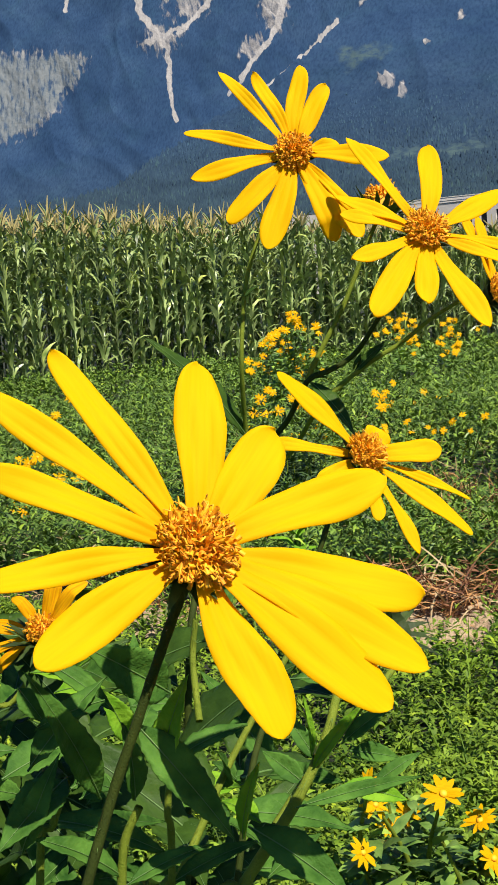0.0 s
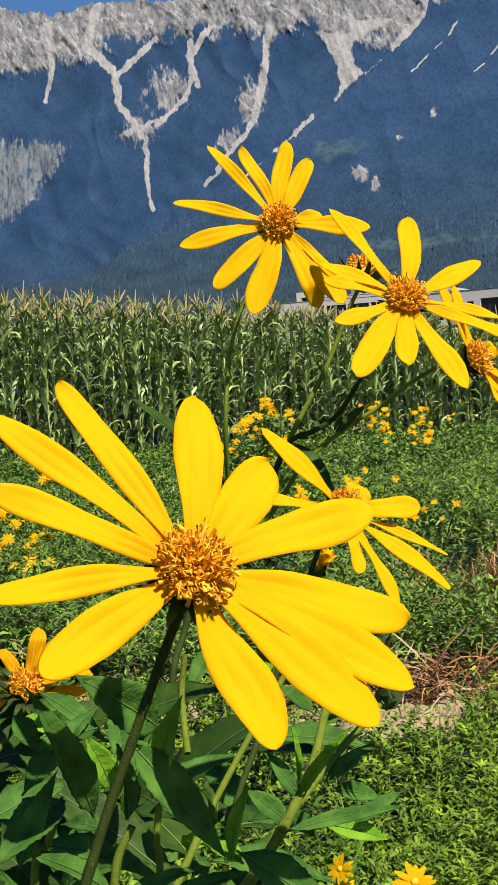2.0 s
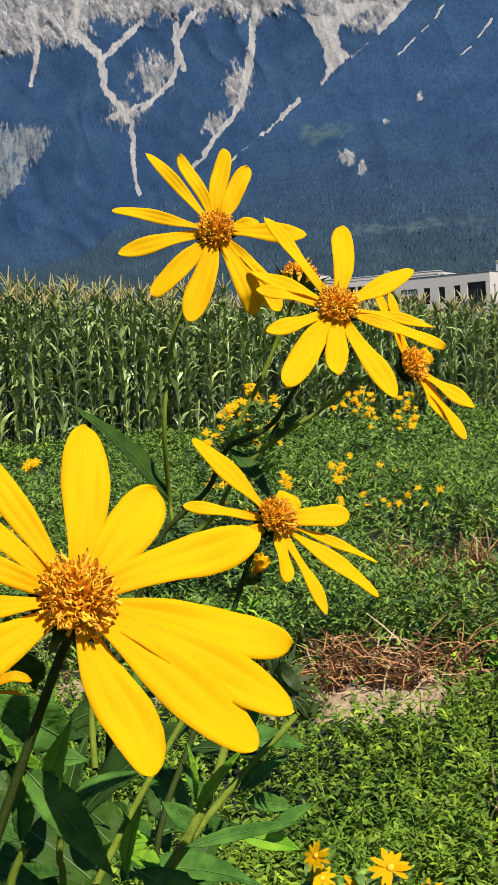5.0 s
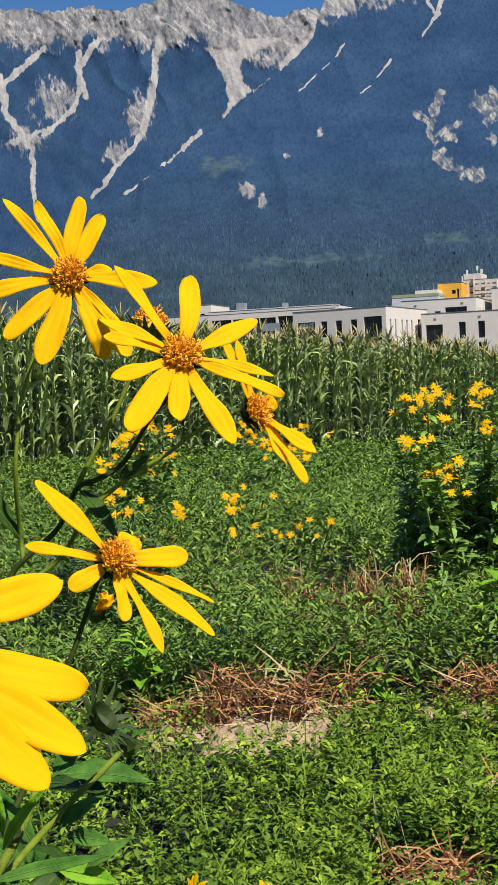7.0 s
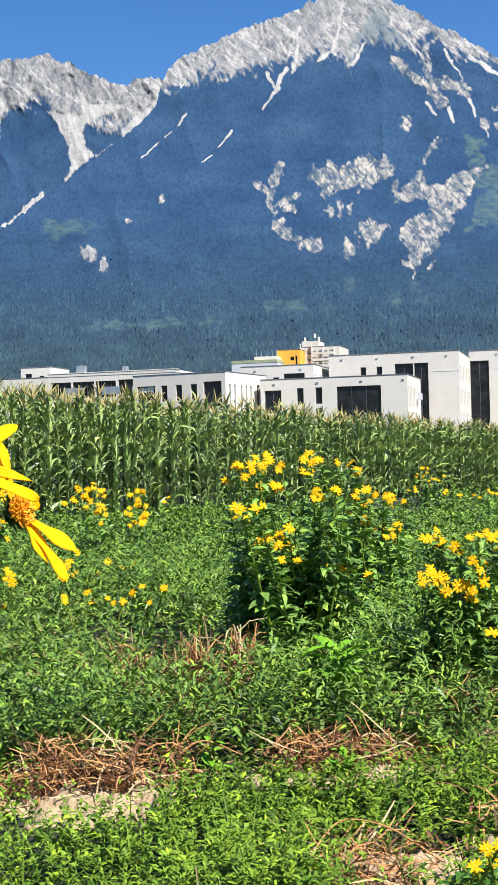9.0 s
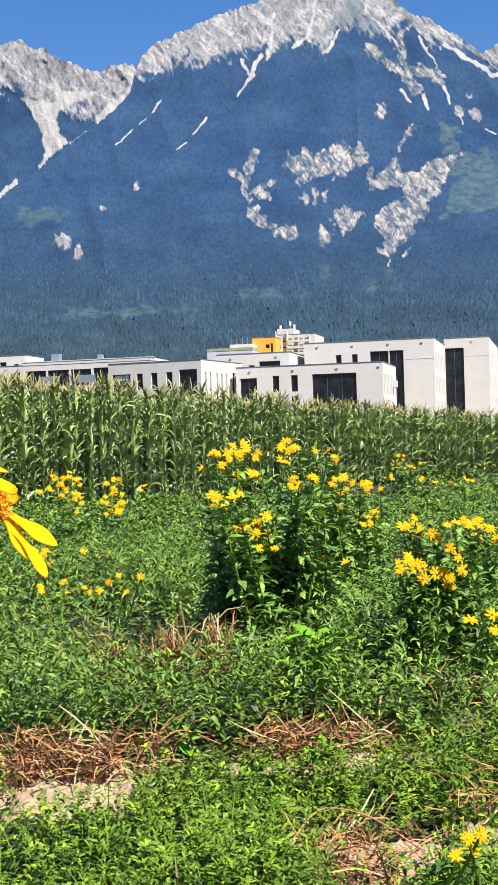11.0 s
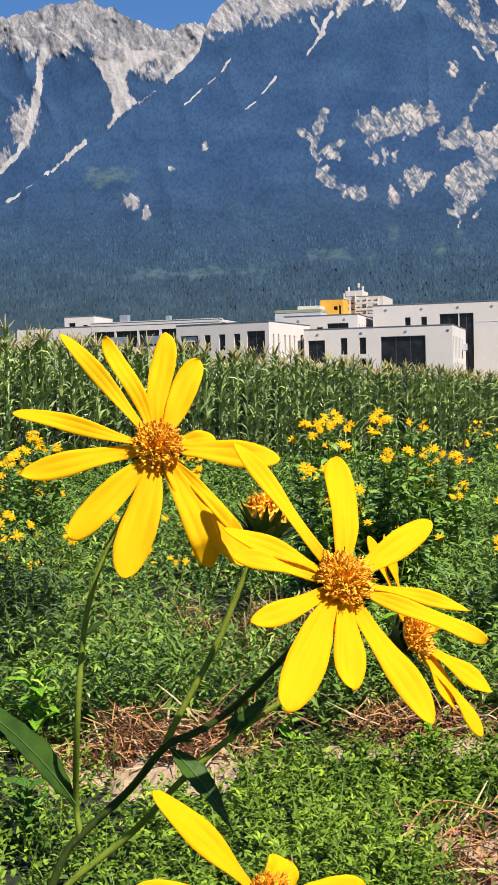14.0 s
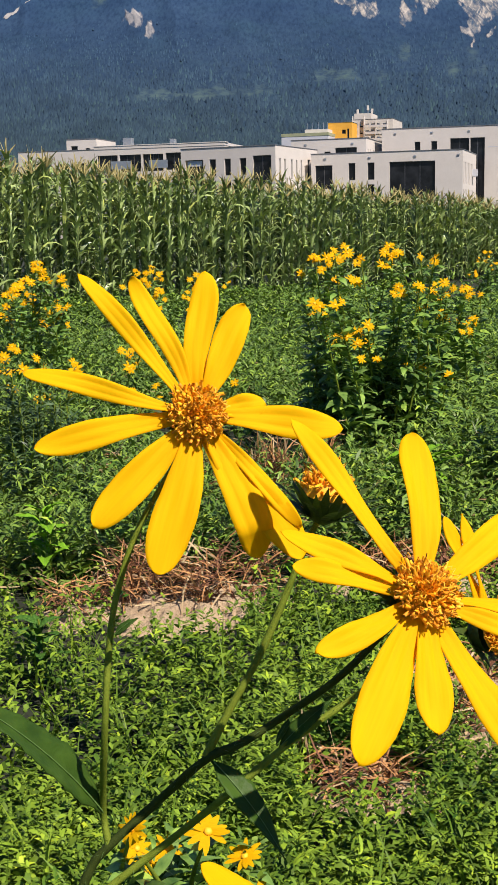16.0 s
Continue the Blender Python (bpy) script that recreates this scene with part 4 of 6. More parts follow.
corn_sets = {"leaf": [], "stalk": [], "tassel": []}
RICH, POOR = [corn_parts(s) for s in (1, 2, 3, 4, 5)], [corn_parts(s, False) for s in (6, 7, 8)]
CORN_MESH = [[np_mesh(nm, *p, mt) for nm, p, mt in zip(("leaf_set", "stalk", "tassel"), c, (CORN_LEAF, CORN_STALK, TASSEL))] for c in RICH]
for row, spots, size, turn in corn_spots():
    first = row == 0
    near = first & (np.abs(spots[:, 0] - 1) < 12)
    for i in np.flatnonzero(near):
        c = thing("corn_plant", (*spots[i], 0), "tall green corn plant with arching leaves and pale tassel", "corn", "corn plants along the field edge")
        c.rotation_euler, c.scale = (0, 0, turn[i]), (1, 1, size[i])
        for nm, me in zip(("leaves", "stalk", "tassel"), CORN_MESH[i % 5]):
            child(nm, me, c)
    for k in range(5 if row < 3 else 3):
        sel = np.flatnonzero((np.arange(len(spots)) % (5 if row < 3 else 3) == k) & ~near)
        if not len(sel):
            continue
        for key, (v, q) in zip(corn_sets, (RICH if row < 3 else POOR)[k]):
            if key == "stalk" and row > 5:
                continue
            cs, sn = np.cos(turn[sel])[:, None], np.sin(turn[sel])[:, None]
            vv = np.stack([v[None, :, 0] * cs - v[None, :, 1] * sn + spots[sel, 0][:, None], v[None, :, 0] * sn + v[None, :, 1] * cs + spots[sel, 1][:, None], v[None, :, 2] * size[sel][:, None]], -1)
            corn_sets[key].append((vv.reshape(-1, 3), (q[None] + (np.arange(len(sel)) * len(v))[:, None, None]).reshape(-1, 4)))
field = thing("corn_field", (*EDGE0, 0), "dense green corn field with pale tassels", "corn field", kind="stuff")
for key, mt in (("leaf", CORN_LEAF), ("stalk", CORN_STALK), ("tassel", TASSEL)):
    v, q = joined(*corn_sets[key])
    child("corn_" + key + "_mass", np_mesh(key, v - (*EDGE0, 0), q, mt), field)


# ---- weeds, grass and bare patches ----
BARE = [(-0.53, 4.58, 0.33, 0.34), (-0.55, 4.25, 0.22, 0.2), (0.0, 2.97, 0.19, 0.19), (0.30, 3.32, 0.13, 0.20), (-0.93, 4.5, 0.14, 0.12), (0.38, 4.82, 0.40, 0.26), (0.38, 3.66, 0.26, 0.20), (0.05, 4.75, 0.5, 0.12), (1.75, 6.2, 0.5, 0.2), (-0.085, 6.0, 0.12, 0.13), (-0.31, 6.0, 0.13, 0.12), (-0.575, 6.2, 0.12, 0.1), (-1.6, 4.6, 0.3, 0.15)]


def bare_at(x, y):
    b = np.full(np.shape(x), -9.0)
    for cx, cy, rx, ry in BARE:
        b = np.maximum(b, 1 - np.hypot((x - cx) / rx, (y - cy) / ry))
    return b + (fbm(x * 5, y * 5, 3, 77) - 0.5) * 0.7


def scatter(n, y0, y1, seed, power=1.0):
    """Places in the wedge that the camera overlooks, more of them near it."""
    r = np.random.default_rng(seed)
    y = y0 * (y1 / y0) ** (r.uniform(0, 1, n) ** power)
    x = r.uniform(-0.47, 0.29, n) * (y + 0.8) + r.uniform(-0.2, 0.2, n)
    edge = (np.stack([x, y], -1) - EDGE0) @ INTO
    keep = (bare_at(x, y) < 0.05) & (edge < -0.3)
    return x[keep], y[keep], r


def weed_bed(n, y0, y1, seed, tall, leaf, count, slim, material, name, label, power=1.0, clump=3.0, prof=(0.3, 1.0, 0.06)):
    x, y, r = scatter(n, y0, y1, seed, power)
    dens = fbm(x * clump * 0.35 + 11, y * clump * 0.35, 3, seed)
    keep = r.uniform(0.3, 0.7, len(x)) < dens + 0.06
    x, y = x[keep], y[keep]
    m = len(x)
    grow = (0.08 + 1.8 * fbm(x * 1.3, y * 1.3 + 30, 3, seed + 5)) * tall * r.uniform(0.6, 1.25, m)
    z0 = ground_height(x, y)
    t = r.uniform(0.12, 1.0, (m, count))
    lean_a, lean = r.uniform(0, 6.28, (m, 1)), r.uniform(0.0, 0.35, (m, 1))
    h = grow[:, None] * t
    bx = x[:, None] + np.cos(lean_a) * lean * h
    by = y[:, None] + np.sin(lean_a) * lean * h
    base = np.stack([bx, by, z0[:, None] + h], -1).reshape(-1, 3)
    k = m * count
    size = (np.broadcast_to(1.15 - 0.6 * t, (m, count)) * r.uniform(0.6, 1.3, (m, count))).ravel() * leaf
    far = np.interp(np.repeat(y, count), [3, 9, 30, 90], [1.0, 1.15, 1.9, 4.0])
    az = (np.arange(count)[None] * 2.4 + r.uniform(0, 6.28, (m, 1)) + r.normal(0, 0.3, (m, count))).ravel()
    v, q = blades(base, az, r.uniform(0.1, 1.0, k), size * far, size * far * slim, r.uniform(0.2, 1.3, k), prof, r.normal(0, 0.35, k), 0.18)
    tagged(new(name, np_mesh(name, v, q, material)), label, "weeds", kind="stuff")


weed_bed(12000, 2.2, 4.75, 101, 0.16, 0.042, 12, 0.28, WEED_LOW, "low_weeds", "bright green low leafy weeds covering the field", prof=(0.25, 0.95, 0.85, 0.05))
weed_bed(13500, 4.85, 13, 102, 0.36, 0.074, 15, 0.23, WEED, "tall_weeds", "knee-high narrow-leaved green weeds", 0.9)
weed_bed(14000, 9, 26, 103, 0.24, 0.075, 13, 0.34, WEED, "far_weeds", "green weeds along the field margin", 0.9)
weed_bed(5500, 18, 40, 106, 0.22, 0.09, 9, 0.36, WEED, "margin_grass", "bright green low grass by the corn", 1.0)
weed_bed(3600, 2.2, 4.7, 104, 0.15, 0.029, 8, 0.65, WEED_LOW, "clover_weeds", "small round-leaved fresh green weeds", 1.0)
ROUND = np.random.default_rng(109)


def around(n):
    x, y = ROUND.uniform(-9, 9, n), ROUND.uniform(-6, 14, n)
    wedge = (y > 2.0) & (x > -0.45 * (y + 0.8)) & (x < 0.27 * (y + 0.8))
    keep = ~wedge & ((np.stack([x, y], -1) - EDGE0) @ INTO < -0.3) & (np.hypot(x + 0.1, y - 0.2) > 0.45)
    return x[keep], y[keep]


x, y = around(19000)
k = len(x)
v, q = blades(np.stack([x, y, ground_height(x, y) + ROUND.uniform(0, 0.12, k)], -1), ROUND.uniform(0, 6.28, k), ROUND.uniform(0.1, 1.2, k), ROUND.uniform(0.14, 0.32, k), ROUND.uniform(0.06, 0.13, k), ROUND.uniform(0.2, 1.2, k), (0.3, 1.0, 0.06), 0.0, 0.2)
tagged(new("weeds_round_about", np_mesh("weeds_round_about", v, q, WEED)), "low green weeds over the rest of the field", "weeds", kind="stuff")
x, y, r = scatter(3500, 2.2, 14, 105)
v, q = blades(np.stack([x, y, ground_height(x, y)], -1), r.uniform(0, 6.28, len(x)), r.uniform(0.9, 1.5, len(x)), r.uniform(0.08, 0.24, len(x)), r.uniform(0.004, 0.008, len(x)), r.uniform(0.2, 1.2, len(x)), (1, 0.9, 0.6, 0.05), r.normal(0, 0.3, len(x)))
tagged(new("grass", np_mesh("grass", v, q, GRASS)), "scattered green grass blades among the weeds", "grass", kind="stuff")


x, y, r = scatter(5000, 4.7, 12, 107)
v, q = blades(np.stack([x, y, ground_height(x, y) + r.uniform(0.0, 0.2, len(x)) * np.clip(y / 5, 0.5, 1.2)], -1), r.uniform(0, 6.28, len(x)), r.uniform(-0.1, 0.6, len(x)), r.uniform(0.05, 0.14, len(x)), r.uniform(0.003, 0.007, len(x)), r.uniform(-0.6, 1.6, len(x)), (1, 0.9, 0.8, 0.3), r.normal(0, 0.6, len(x)))
tagged(new("dead_grass", np_mesh("dead_grass", v, q, STRAW_DULL)), "pale dead grass stems among the green weeds", "grass", kind="stuff")


def straw_heap(cx, cy, rx, ry, n, seed, label, high=0.06, upright=0.0):
    """Bare clods of soil with dry stalks thrown over them."""
    r = np.random.default_rng(seed)
    z0 = float(ground_height(np.array(cx), np.array(cy)))
    heap = thing("straw_heap", (cx, cy, z0), label, "straw")
    nu = 46 if n > 300 else 30
    a = np.linspace(-1.25, 1.25, nu)
    A, B = np.meshgrid(a, a)
    rr = np.clip(1 - np.hypot(A, B) / 1.25, 0, 1)
    wx, wy = cx + A * rx, cy + B * ry
    zz = ground_height(wx, wy) - z0 - 0.03 + rr**0.5 * 0.07 + (fbm(wx * 26, wy * 26, 4, seed) - 0.45) * 0.10 * (rr > 0)
    child("soil", np_mesh("soil", np.stack([A * rx, B * ry, zz], -1), grid_quads(nu, nu), SOIL_CLOD, False), heap, "pale dry crumbly soil")
    for mt, share, nm, lb, thick, ln in ((STRAW, 0.5, "straw", "tangled brown dry stalks", 0.0052, 0.17), (STRAW_RED, 0.4, "dead_stalk_tangle", "red-brown withered stalks", 0.005, 0.13), (STRAW_PALE, 0.1, "pale_straw", "few pale straw stems", 0.007, 0.26)):
        m = int(n * share * 2.2)
        ang, rad = r.uniform(0, 6.28, m), np.sqrt(r.uniform(0, 1, m))
        keep = fbm(np.cos(ang) * rad * rx * 7 + seed, np.sin(ang) * rad * ry * 7, 3, seed) + r.normal(0, 0.05, m) > 0.5
        ang, rad = ang[keep], rad[keep]
        m = len(ang)
        b = np.stack([np.cos(ang) * rad * rx, np.sin(ang) * rad * ry * 0.75 + ry * 0.35, r.uniform(0.0, high, m)], -1)
        v, q = blades(b, np.where(r.uniform(0, 1, m) < 0.35, r.normal(0, 0.5, m) + np.pi * (r.uniform(0, 1, m) < 0.5), r.uniform(0, 6.28, m)), r.uniform(-0.1, 0.85, m) + upright, r.uniform(0.3, 1, m) * ln, thick, r.uniform(-0.8, 2.2, m), (0.9, 1, 0.9, 0.5), r.uniform(-1, 1, m))
        tagged(child(nm, np_mesh(nm, v, q, mt), heap, lb), kind="stuff")
    m = n // 4
    ang, rad = r.uniform(0, 6.28, m), np.sqrt(r.uniform(0, 1, m))
    b = np.stack([np.cos(ang) * rad * rx, np.sin(ang) * rad * ry * 0.7 + ry * 0.4, r.uniform(0.0, high * 0.9, m)], -1)
    v, q = blades(b, r.uniform(0, 6.28, m), r.uniform(-0.8, 1.2, m), r.uniform(0.03, 0.09, m), r.uniform(0.006, 0.014, m), r.uniform(-1.5, 2.5, m), (0.3, 1, 0.8, 0.1), r.uniform(-1.2, 1.2, m), 0.5)
    tagged(child("withered_leaves", np_mesh("withered_leaves", v, q, STRAW_RED), heap, "crumpled red-brown withered leaves"), kind="stuff")
    return heap


straw_heap(-0.53, 4.60, 0.31, 0.32, 1100, 31, "heap of brown dry stalks on pale bare soil", 0.17)
straw_heap(0.38, 4.9, 0.36, 0.16, 600, 32, "thin strip of withered stalks among weeds", 0.15)
straw_heap(0.38, 3.75, 0.24, 0.16, 320, 33, "small bare soil patch with a bent dry stem")
straw_heap(-0.01, 3.04, 0.15, 0.14, 200, 37, "small bare spot with withered stalks", 0.08)
straw_heap(0.30, 3.38, 0.12, 0.19, 200, 47, "strip of dry red-brown stalks on bare soil", 0.10)
straw_heap(-0.93, 4.5, 0.13, 0.12, 120, 38, "low tuft of dry red-brown stalks on soil", 0.12)
straw_heap(1.75, 6.2, 0.50, 0.22, 260, 34, "bare patch of soil with dry stalks by a bush")
straw_heap(-0.085, 6.05, 0.10, 0.13, 420, 35, "upright withered brown weeds", 0.34, 0.9)
straw_heap(-0.31, 6.05, 0.12, 0.12, 360, 39, "patch of withered red-brown weeds", 0.28, 0.7)
straw_heap(-0.575, 6.25, 0.14, 0.12, 220, 43, "patch of withered yellowish weeds among green", 0.28, 0.6)
straw_heap(-1.6, 4.6, 0.3, 0.15, 160, 36, "thin strip of withered stalks on soil")


# ---- sunroot plants: one flower head for the far bushes ----
def head_far(seed):
    r = np.random.default_rng(seed)
    n = 11
    az = np.arange(n) * 2 * math.pi / n + r.normal(0, 0.12, n)
    ray = blades(np.tile((0, 0, 0.0), (n, 1)), az, r.uniform(-0.1, 0.35, n), r.uniform(0.034, 0.044, n), r.uniform(0.010, 0.014, n), r.uniform(-0.1, 0.6, n), (0.35, 0.8, 1.0, 0.85, 0.3), 0.0, 0.1)
    bm = bmesh.new()
    bmesh.ops.create_uvsphere(bm, u_segments=8, v_segments=5, radius=0.008)
    bmesh.ops.scale(bm, vec=(1, 1, 0.6), verts=bm.verts)
    return np_mesh("rays", *ray, PETAL_GOLD, attrs={"along": np.tile(np.repeat(np.linspace(0, 1, 5), 2), n)}), bm_mesh("disc", bm, FLORET)


HEADS = [head_far(s) for s in (1, 2, 3)]


def bush(at, heads, label, stems, spread, leaf=0.11, seed=1, dense=1.0, group="flowering sunroot bushes", slim=0.42, wide=(), twin=0.45, big=1.0):
    """A flowering plant: stems to every third head, broad leaves along them, flower heads at the given places."""
    r = np.random.default_rng(seed)
    z0 = float(ground_height(np.array(at[0]), np.array(at[1])))
    base = np.array((at[0], at[1], z0))
    b = thing("sunroot_bush", tuple(base), label, "flowering bush", group)
    heads = np.array(heads, float) - base
    more = heads[r.uniform(0, 1, len(heads)) < twin]
    heads = np.concatenate([heads, more + r.normal(0, 1, more.shape) * (0.06, 0.08, 0.045), *([heads + r.normal(0, 1, heads.shape) * (0.055, 0.07, 0.035)] if twin > 0.4 else [])])
    tops = heads[np.argsort(r.uniform(0, 1, len(heads)))][:stems]
    if stems > len(heads):
        q = heads[r.integers(0, len(heads), stems - len(heads))] + r.normal(0, 0.12, (stems - len(heads), 3)) - (0, 0, 0.15)
        tops = np.concatenate([tops, q])
    if wide:
        n = int(wide[2])
        q = np.stack([r.uniform(-1, 1, n) * wide[0], r.uniform(-0.6, 0.6, n) * wide[0], r.uniform(0.5, 1.0, n) * wide[1]], -1)
        q[:, 2] *= 1 - 0.5 * np.abs(q[:, 0]) / wide[0]
        tops = np.concatenate([tops, q])
    lb, la, le, ll = [], [], [], []
    for top in tops:
        top = np.array((top[0], top[1], max(top[2], 0.25)))
        foot = np.array((top[0] * 0.55 + r.normal(0, 0.08) * spread, top[1] * 0.55 + r.normal(0, 0.08) * spread, -0.03))
        mid = foot * 0.45 + top * 0.55 + (*r.normal(0, 0.03, 2), 0)
        child("stem", np_mesh("stem", *tube([foot, mid, top], 0.007, 0.003, 5, 3), STEM), b)
        n = int(80 * dense * top[2] / 1.0) + 12
        t = r.uniform(0.08, 0.97, n)[:, None]
        lb.append(foot * (1 - t) ** 2 + 2 * mid * t * (1 - t) + top * t * t)
        la.append(np.arange(n) * 2.2 + r.uniform(0, 6.28) + r.normal(0, 0.4, n))
        le.append(r.uniform(-0.15, 0.9, n))
        ll.append(leaf * r.uniform(0.6, 1.2, n) * (1.25 - 0.75 * t[:, 0]))
    lb, la, le, ll = (np.concatenate(v) for v in (lb, la, le, ll))
    v, q = blades(lb, la, le, ll, ll * slim, r.uniform(0.3, 1.3, len(lb)), (0.12, 0.85, 1.0, 0.55, 0.03), r.normal(0, 0.25, len(lb)), 0.15)
    child("foliage", np_mesh("foliage", v, q, BUSH_LEAF), b, "pointed dark green leaves")
    for i, h in enumerate(heads):
        rays, disc = HEADS[i % 3]
        face = Vector((r.normal(0.15, 0.3), r.normal(-0.75, 0.3), r.uniform(0.25, 1.0))).to_track_quat("Z", "Y").to_matrix().to_4x4()
        m = Matrix.Translation(h) @ face @ Matrix.Rotation(r.uniform(0, 6), 4, "Z") @ Matrix.Scale(r.uniform(0.62, 1.02) * big, 4)
        child("disc", disc, child("flower_head", rays, b, "yellow flower head", m), "orange disc", Matrix.Translation((0, 0, 0.002)))
    return b


bush((0.30, 7.3), [(0.03, 6.9, 1.22), (-0.07, 7.14, 1.17), (0.0, 7.38, 1.17), (0.1, 6.96, 1.2), (-0.03, 7.2, 1.11), (0.06, 7.44, 1.05), (0.15, 7.02, 1.05), (0.16, 7.26, 1.14), (0.31, 7.5, 1.12), (0.3, 7.08, 1.2), (0.38, 7.32, 1.2), (0.47, 6.9, 1.18), (0.44, 6.69, 1.03), (0.38, 6.93, 0.99), (0.02, 6.51, 0.96), (-0.03, 6.75, 0.9), (0.02, 6.99, 0.75), (0.08, 6.57, 0.8), (0.15, 6.81, 0.8), (0.2, 7.05, 0.72), (0.23, 6.63, 0.68), (0.47, 6.87, 0.62)], 'tall bushy sunroot with many yellow flowers and dark leaves', 30, 1.6, 0.13, 1, 1.15, slim=0.36, wide=(0.5, 0.85, 60), twin=0.5, big=1.0)
bush((0.82, 8.9), [(0.68, 8.15, 0.98), (0.69, 8.51, 1.08), (0.78, 8.87, 0.86), (0.8, 8.24, 0.95), (0.94, 8.6, 0.93), (0.98, 8.96, 0.84), (0.68, 8.33, 0.78), (0.63, 8.69, 0.78), (0.86, 9.05, 0.68), (0.93, 8.42, 0.67), (1.01, 8.78, 0.7)], 'sunroot bush behind with smaller yellow flowers', 20, 1.4, 0.13, 2, 1.1, slim=0.42, wide=(), twin=0.6, big=1.0)
bush((1.12, 6.63), [(0.87, 6.3, 0.8), (0.94, 6.4, 0.76), (1.0, 6.35, 0.75), (1.07, 6.3, 0.8), (1.2, 6.4, 0.79), (1.23, 6.45, 0.72), (1.32, 6.5, 0.76), (1.36, 6.4, 0.72), (0.86, 6.2, 0.66), (0.82, 6.15, 0.6), (0.93, 6.2, 0.6), (0.9, 6.0, 0.57), (0.97, 6.05, 0.59), (1.08, 6.1, 0.66), (1.1, 6.1, 0.6), (1.03, 6.0, 0.57), (1.118, 5.5, 0.40)], 'low dense sunroot bush with clustered yellow flowers', 34, 1.6, 0.12, 3, 1.3, slim=0.36, wide=(0.85, 0.6, 60), twin=0.5, big=1.0)
bush((3.08, 22.3), [(2.83, 21.0, 0.91), (3.02, 21.8, 0.82), (2.96, 22.6, 0.78), (2.96, 21.2, 0.69), (3.18, 22.0, 0.7), (2.95, 22.81, 0.51), (3.28, 21.41, 0.51), (3.65, 22.21, 0.4), (2.85, 23.01, 0.48)], 'distant flowering sunroot clump at the field margin', 10, 2, 0.14, 4, 0.8, slim=0.42, wide=(), twin=0.8, big=1.2)
bush((3.66, 20.11), [(3.56, 19.01, 0.56), (3.46, 19.81, 0.49), (3.97, 20.61, 0.47)], 'distant small sunroot plant at the field margin', 5, 1.5, 0.14, 5, 0.8, slim=0.42, wide=(), twin=0.8, big=1.2)
bush((-1.6, 15.21), [(-1.88, 14.0, 0.88), (-1.82, 14.8, 0.88), (-1.8, 15.6, 0.83), (-1.97, 14.2, 0.77), (-1.88, 15.0, 0.72), (-1.88, 15.81, 0.57), (-1.87, 14.4, 0.67), (-1.34, 15.2, 0.82), (-1.39, 16.01, 0.62), (-1.22, 14.61, 0.54), (-1.46, 15.41, 0.53), (-0.95, 14.0, 0.73), (-1.35, 14.81, 0.47), (-1.75, 13.5, 0.82), (-1.61, 13.5, 0.73), (-1.21, 13.7, 0.77), (-1.15, 13.8, 0.6), (-1.55, 13.6, 0.62)], 'sunroot clump with yellow flowers near the corn', 12, 2.2, 0.13, 6, 0.9, slim=0.42, wide=(), twin=0.8, big=1.2)
bush((-2.41, 11.06), [(-2.33, 10.05, 0.92), (-2.37, 10.65, 0.84), (-2.75, 11.17, 0.64), (-2.16, 10.24, 1.04), (-2.12, 10.86, 0.95), (-2.71, 11.34, 0.7), (-2.26, 10.36, 0.77), (-2.73, 10.86, 0.6), (-2.59, 11.53, 0.91), (-2.1, 10.55, 0.73)], 'sunroot clump beside the corn with pale orange-yellow flowers', 14, 1.5, 0.13, 7, 0.9, slim=0.42, wide=(), twin=0.8, big=1.2)
bush((-0.88, 7.75), [(-1.12, 7.6, 0.39), (-1.01, 7.8, 0.42), (-0.62, 7.6, 0.37), (-0.74, 7.8, 0.41), (-0.88, 7.7, 0.39)], 'low scattered sunroot flowers among the weeds', 6, 0.6, 0.08, 21, 0.5, slim=0.3, wide=(), twin=0.5, big=0.8)
bush((-1.28, 11.19), [(-1.48, 10.35, 0.4), (-1.51, 10.83, 0.26), (-1.42, 11.34, 0.17), (-1.07, 10.56, 0.32), (-1.04, 11.04, 0.08), (-0.93, 11.55, -0.09), (-1.53, 10.58, 0.33)], 'low single sunroot flowers above the weeds', 7, 0.7, 0.1, 8, 0.6, slim=0.42, wide=(), twin=0.8, big=1.2)
bush((-2.53, 11.86), [(-2.55, 11.02, 0.85), (-2.46, 11.51, 1.03), (-2.69, 11.97, 0.64), (-2.4, 11.14, 0.69), (-2.3, 11.62, 0.63), (-2.86, 12.08, 0.55), (-2.34, 11.25, 0.53), (-2.68, 11.71, 0.42), (-2.67, 12.2, 0.46), (-2.31, 11.37, 0.55), (-2.5, 11.87, 1.0), (-2.57, 11.02, 0.8)], 'sunroot bush with scattered yellow flowers over grey-green weeds', 14, 1.5, 0.13, 9, 1.0, slim=0.42, wide=(), twin=0.8, big=1.2)
bush((-1.74, 8.56), [(-1.73, 7.83, 0.59), (-1.57, 8.23, 0.48), (-1.73, 8.61, 0.32), (-1.69, 7.92, 0.34), (-2.01, 8.31, 0.46), (-2.1, 8.7, 0.31), (-1.89, 8.02, 0.62), (-1.24, 8.44, 0.45)], 'thin sunroot stems with small yellow flowers', 8, 1.0, 0.1, 10, 0.7, slim=0.25, wide=(), twin=0.8, big=1.2)
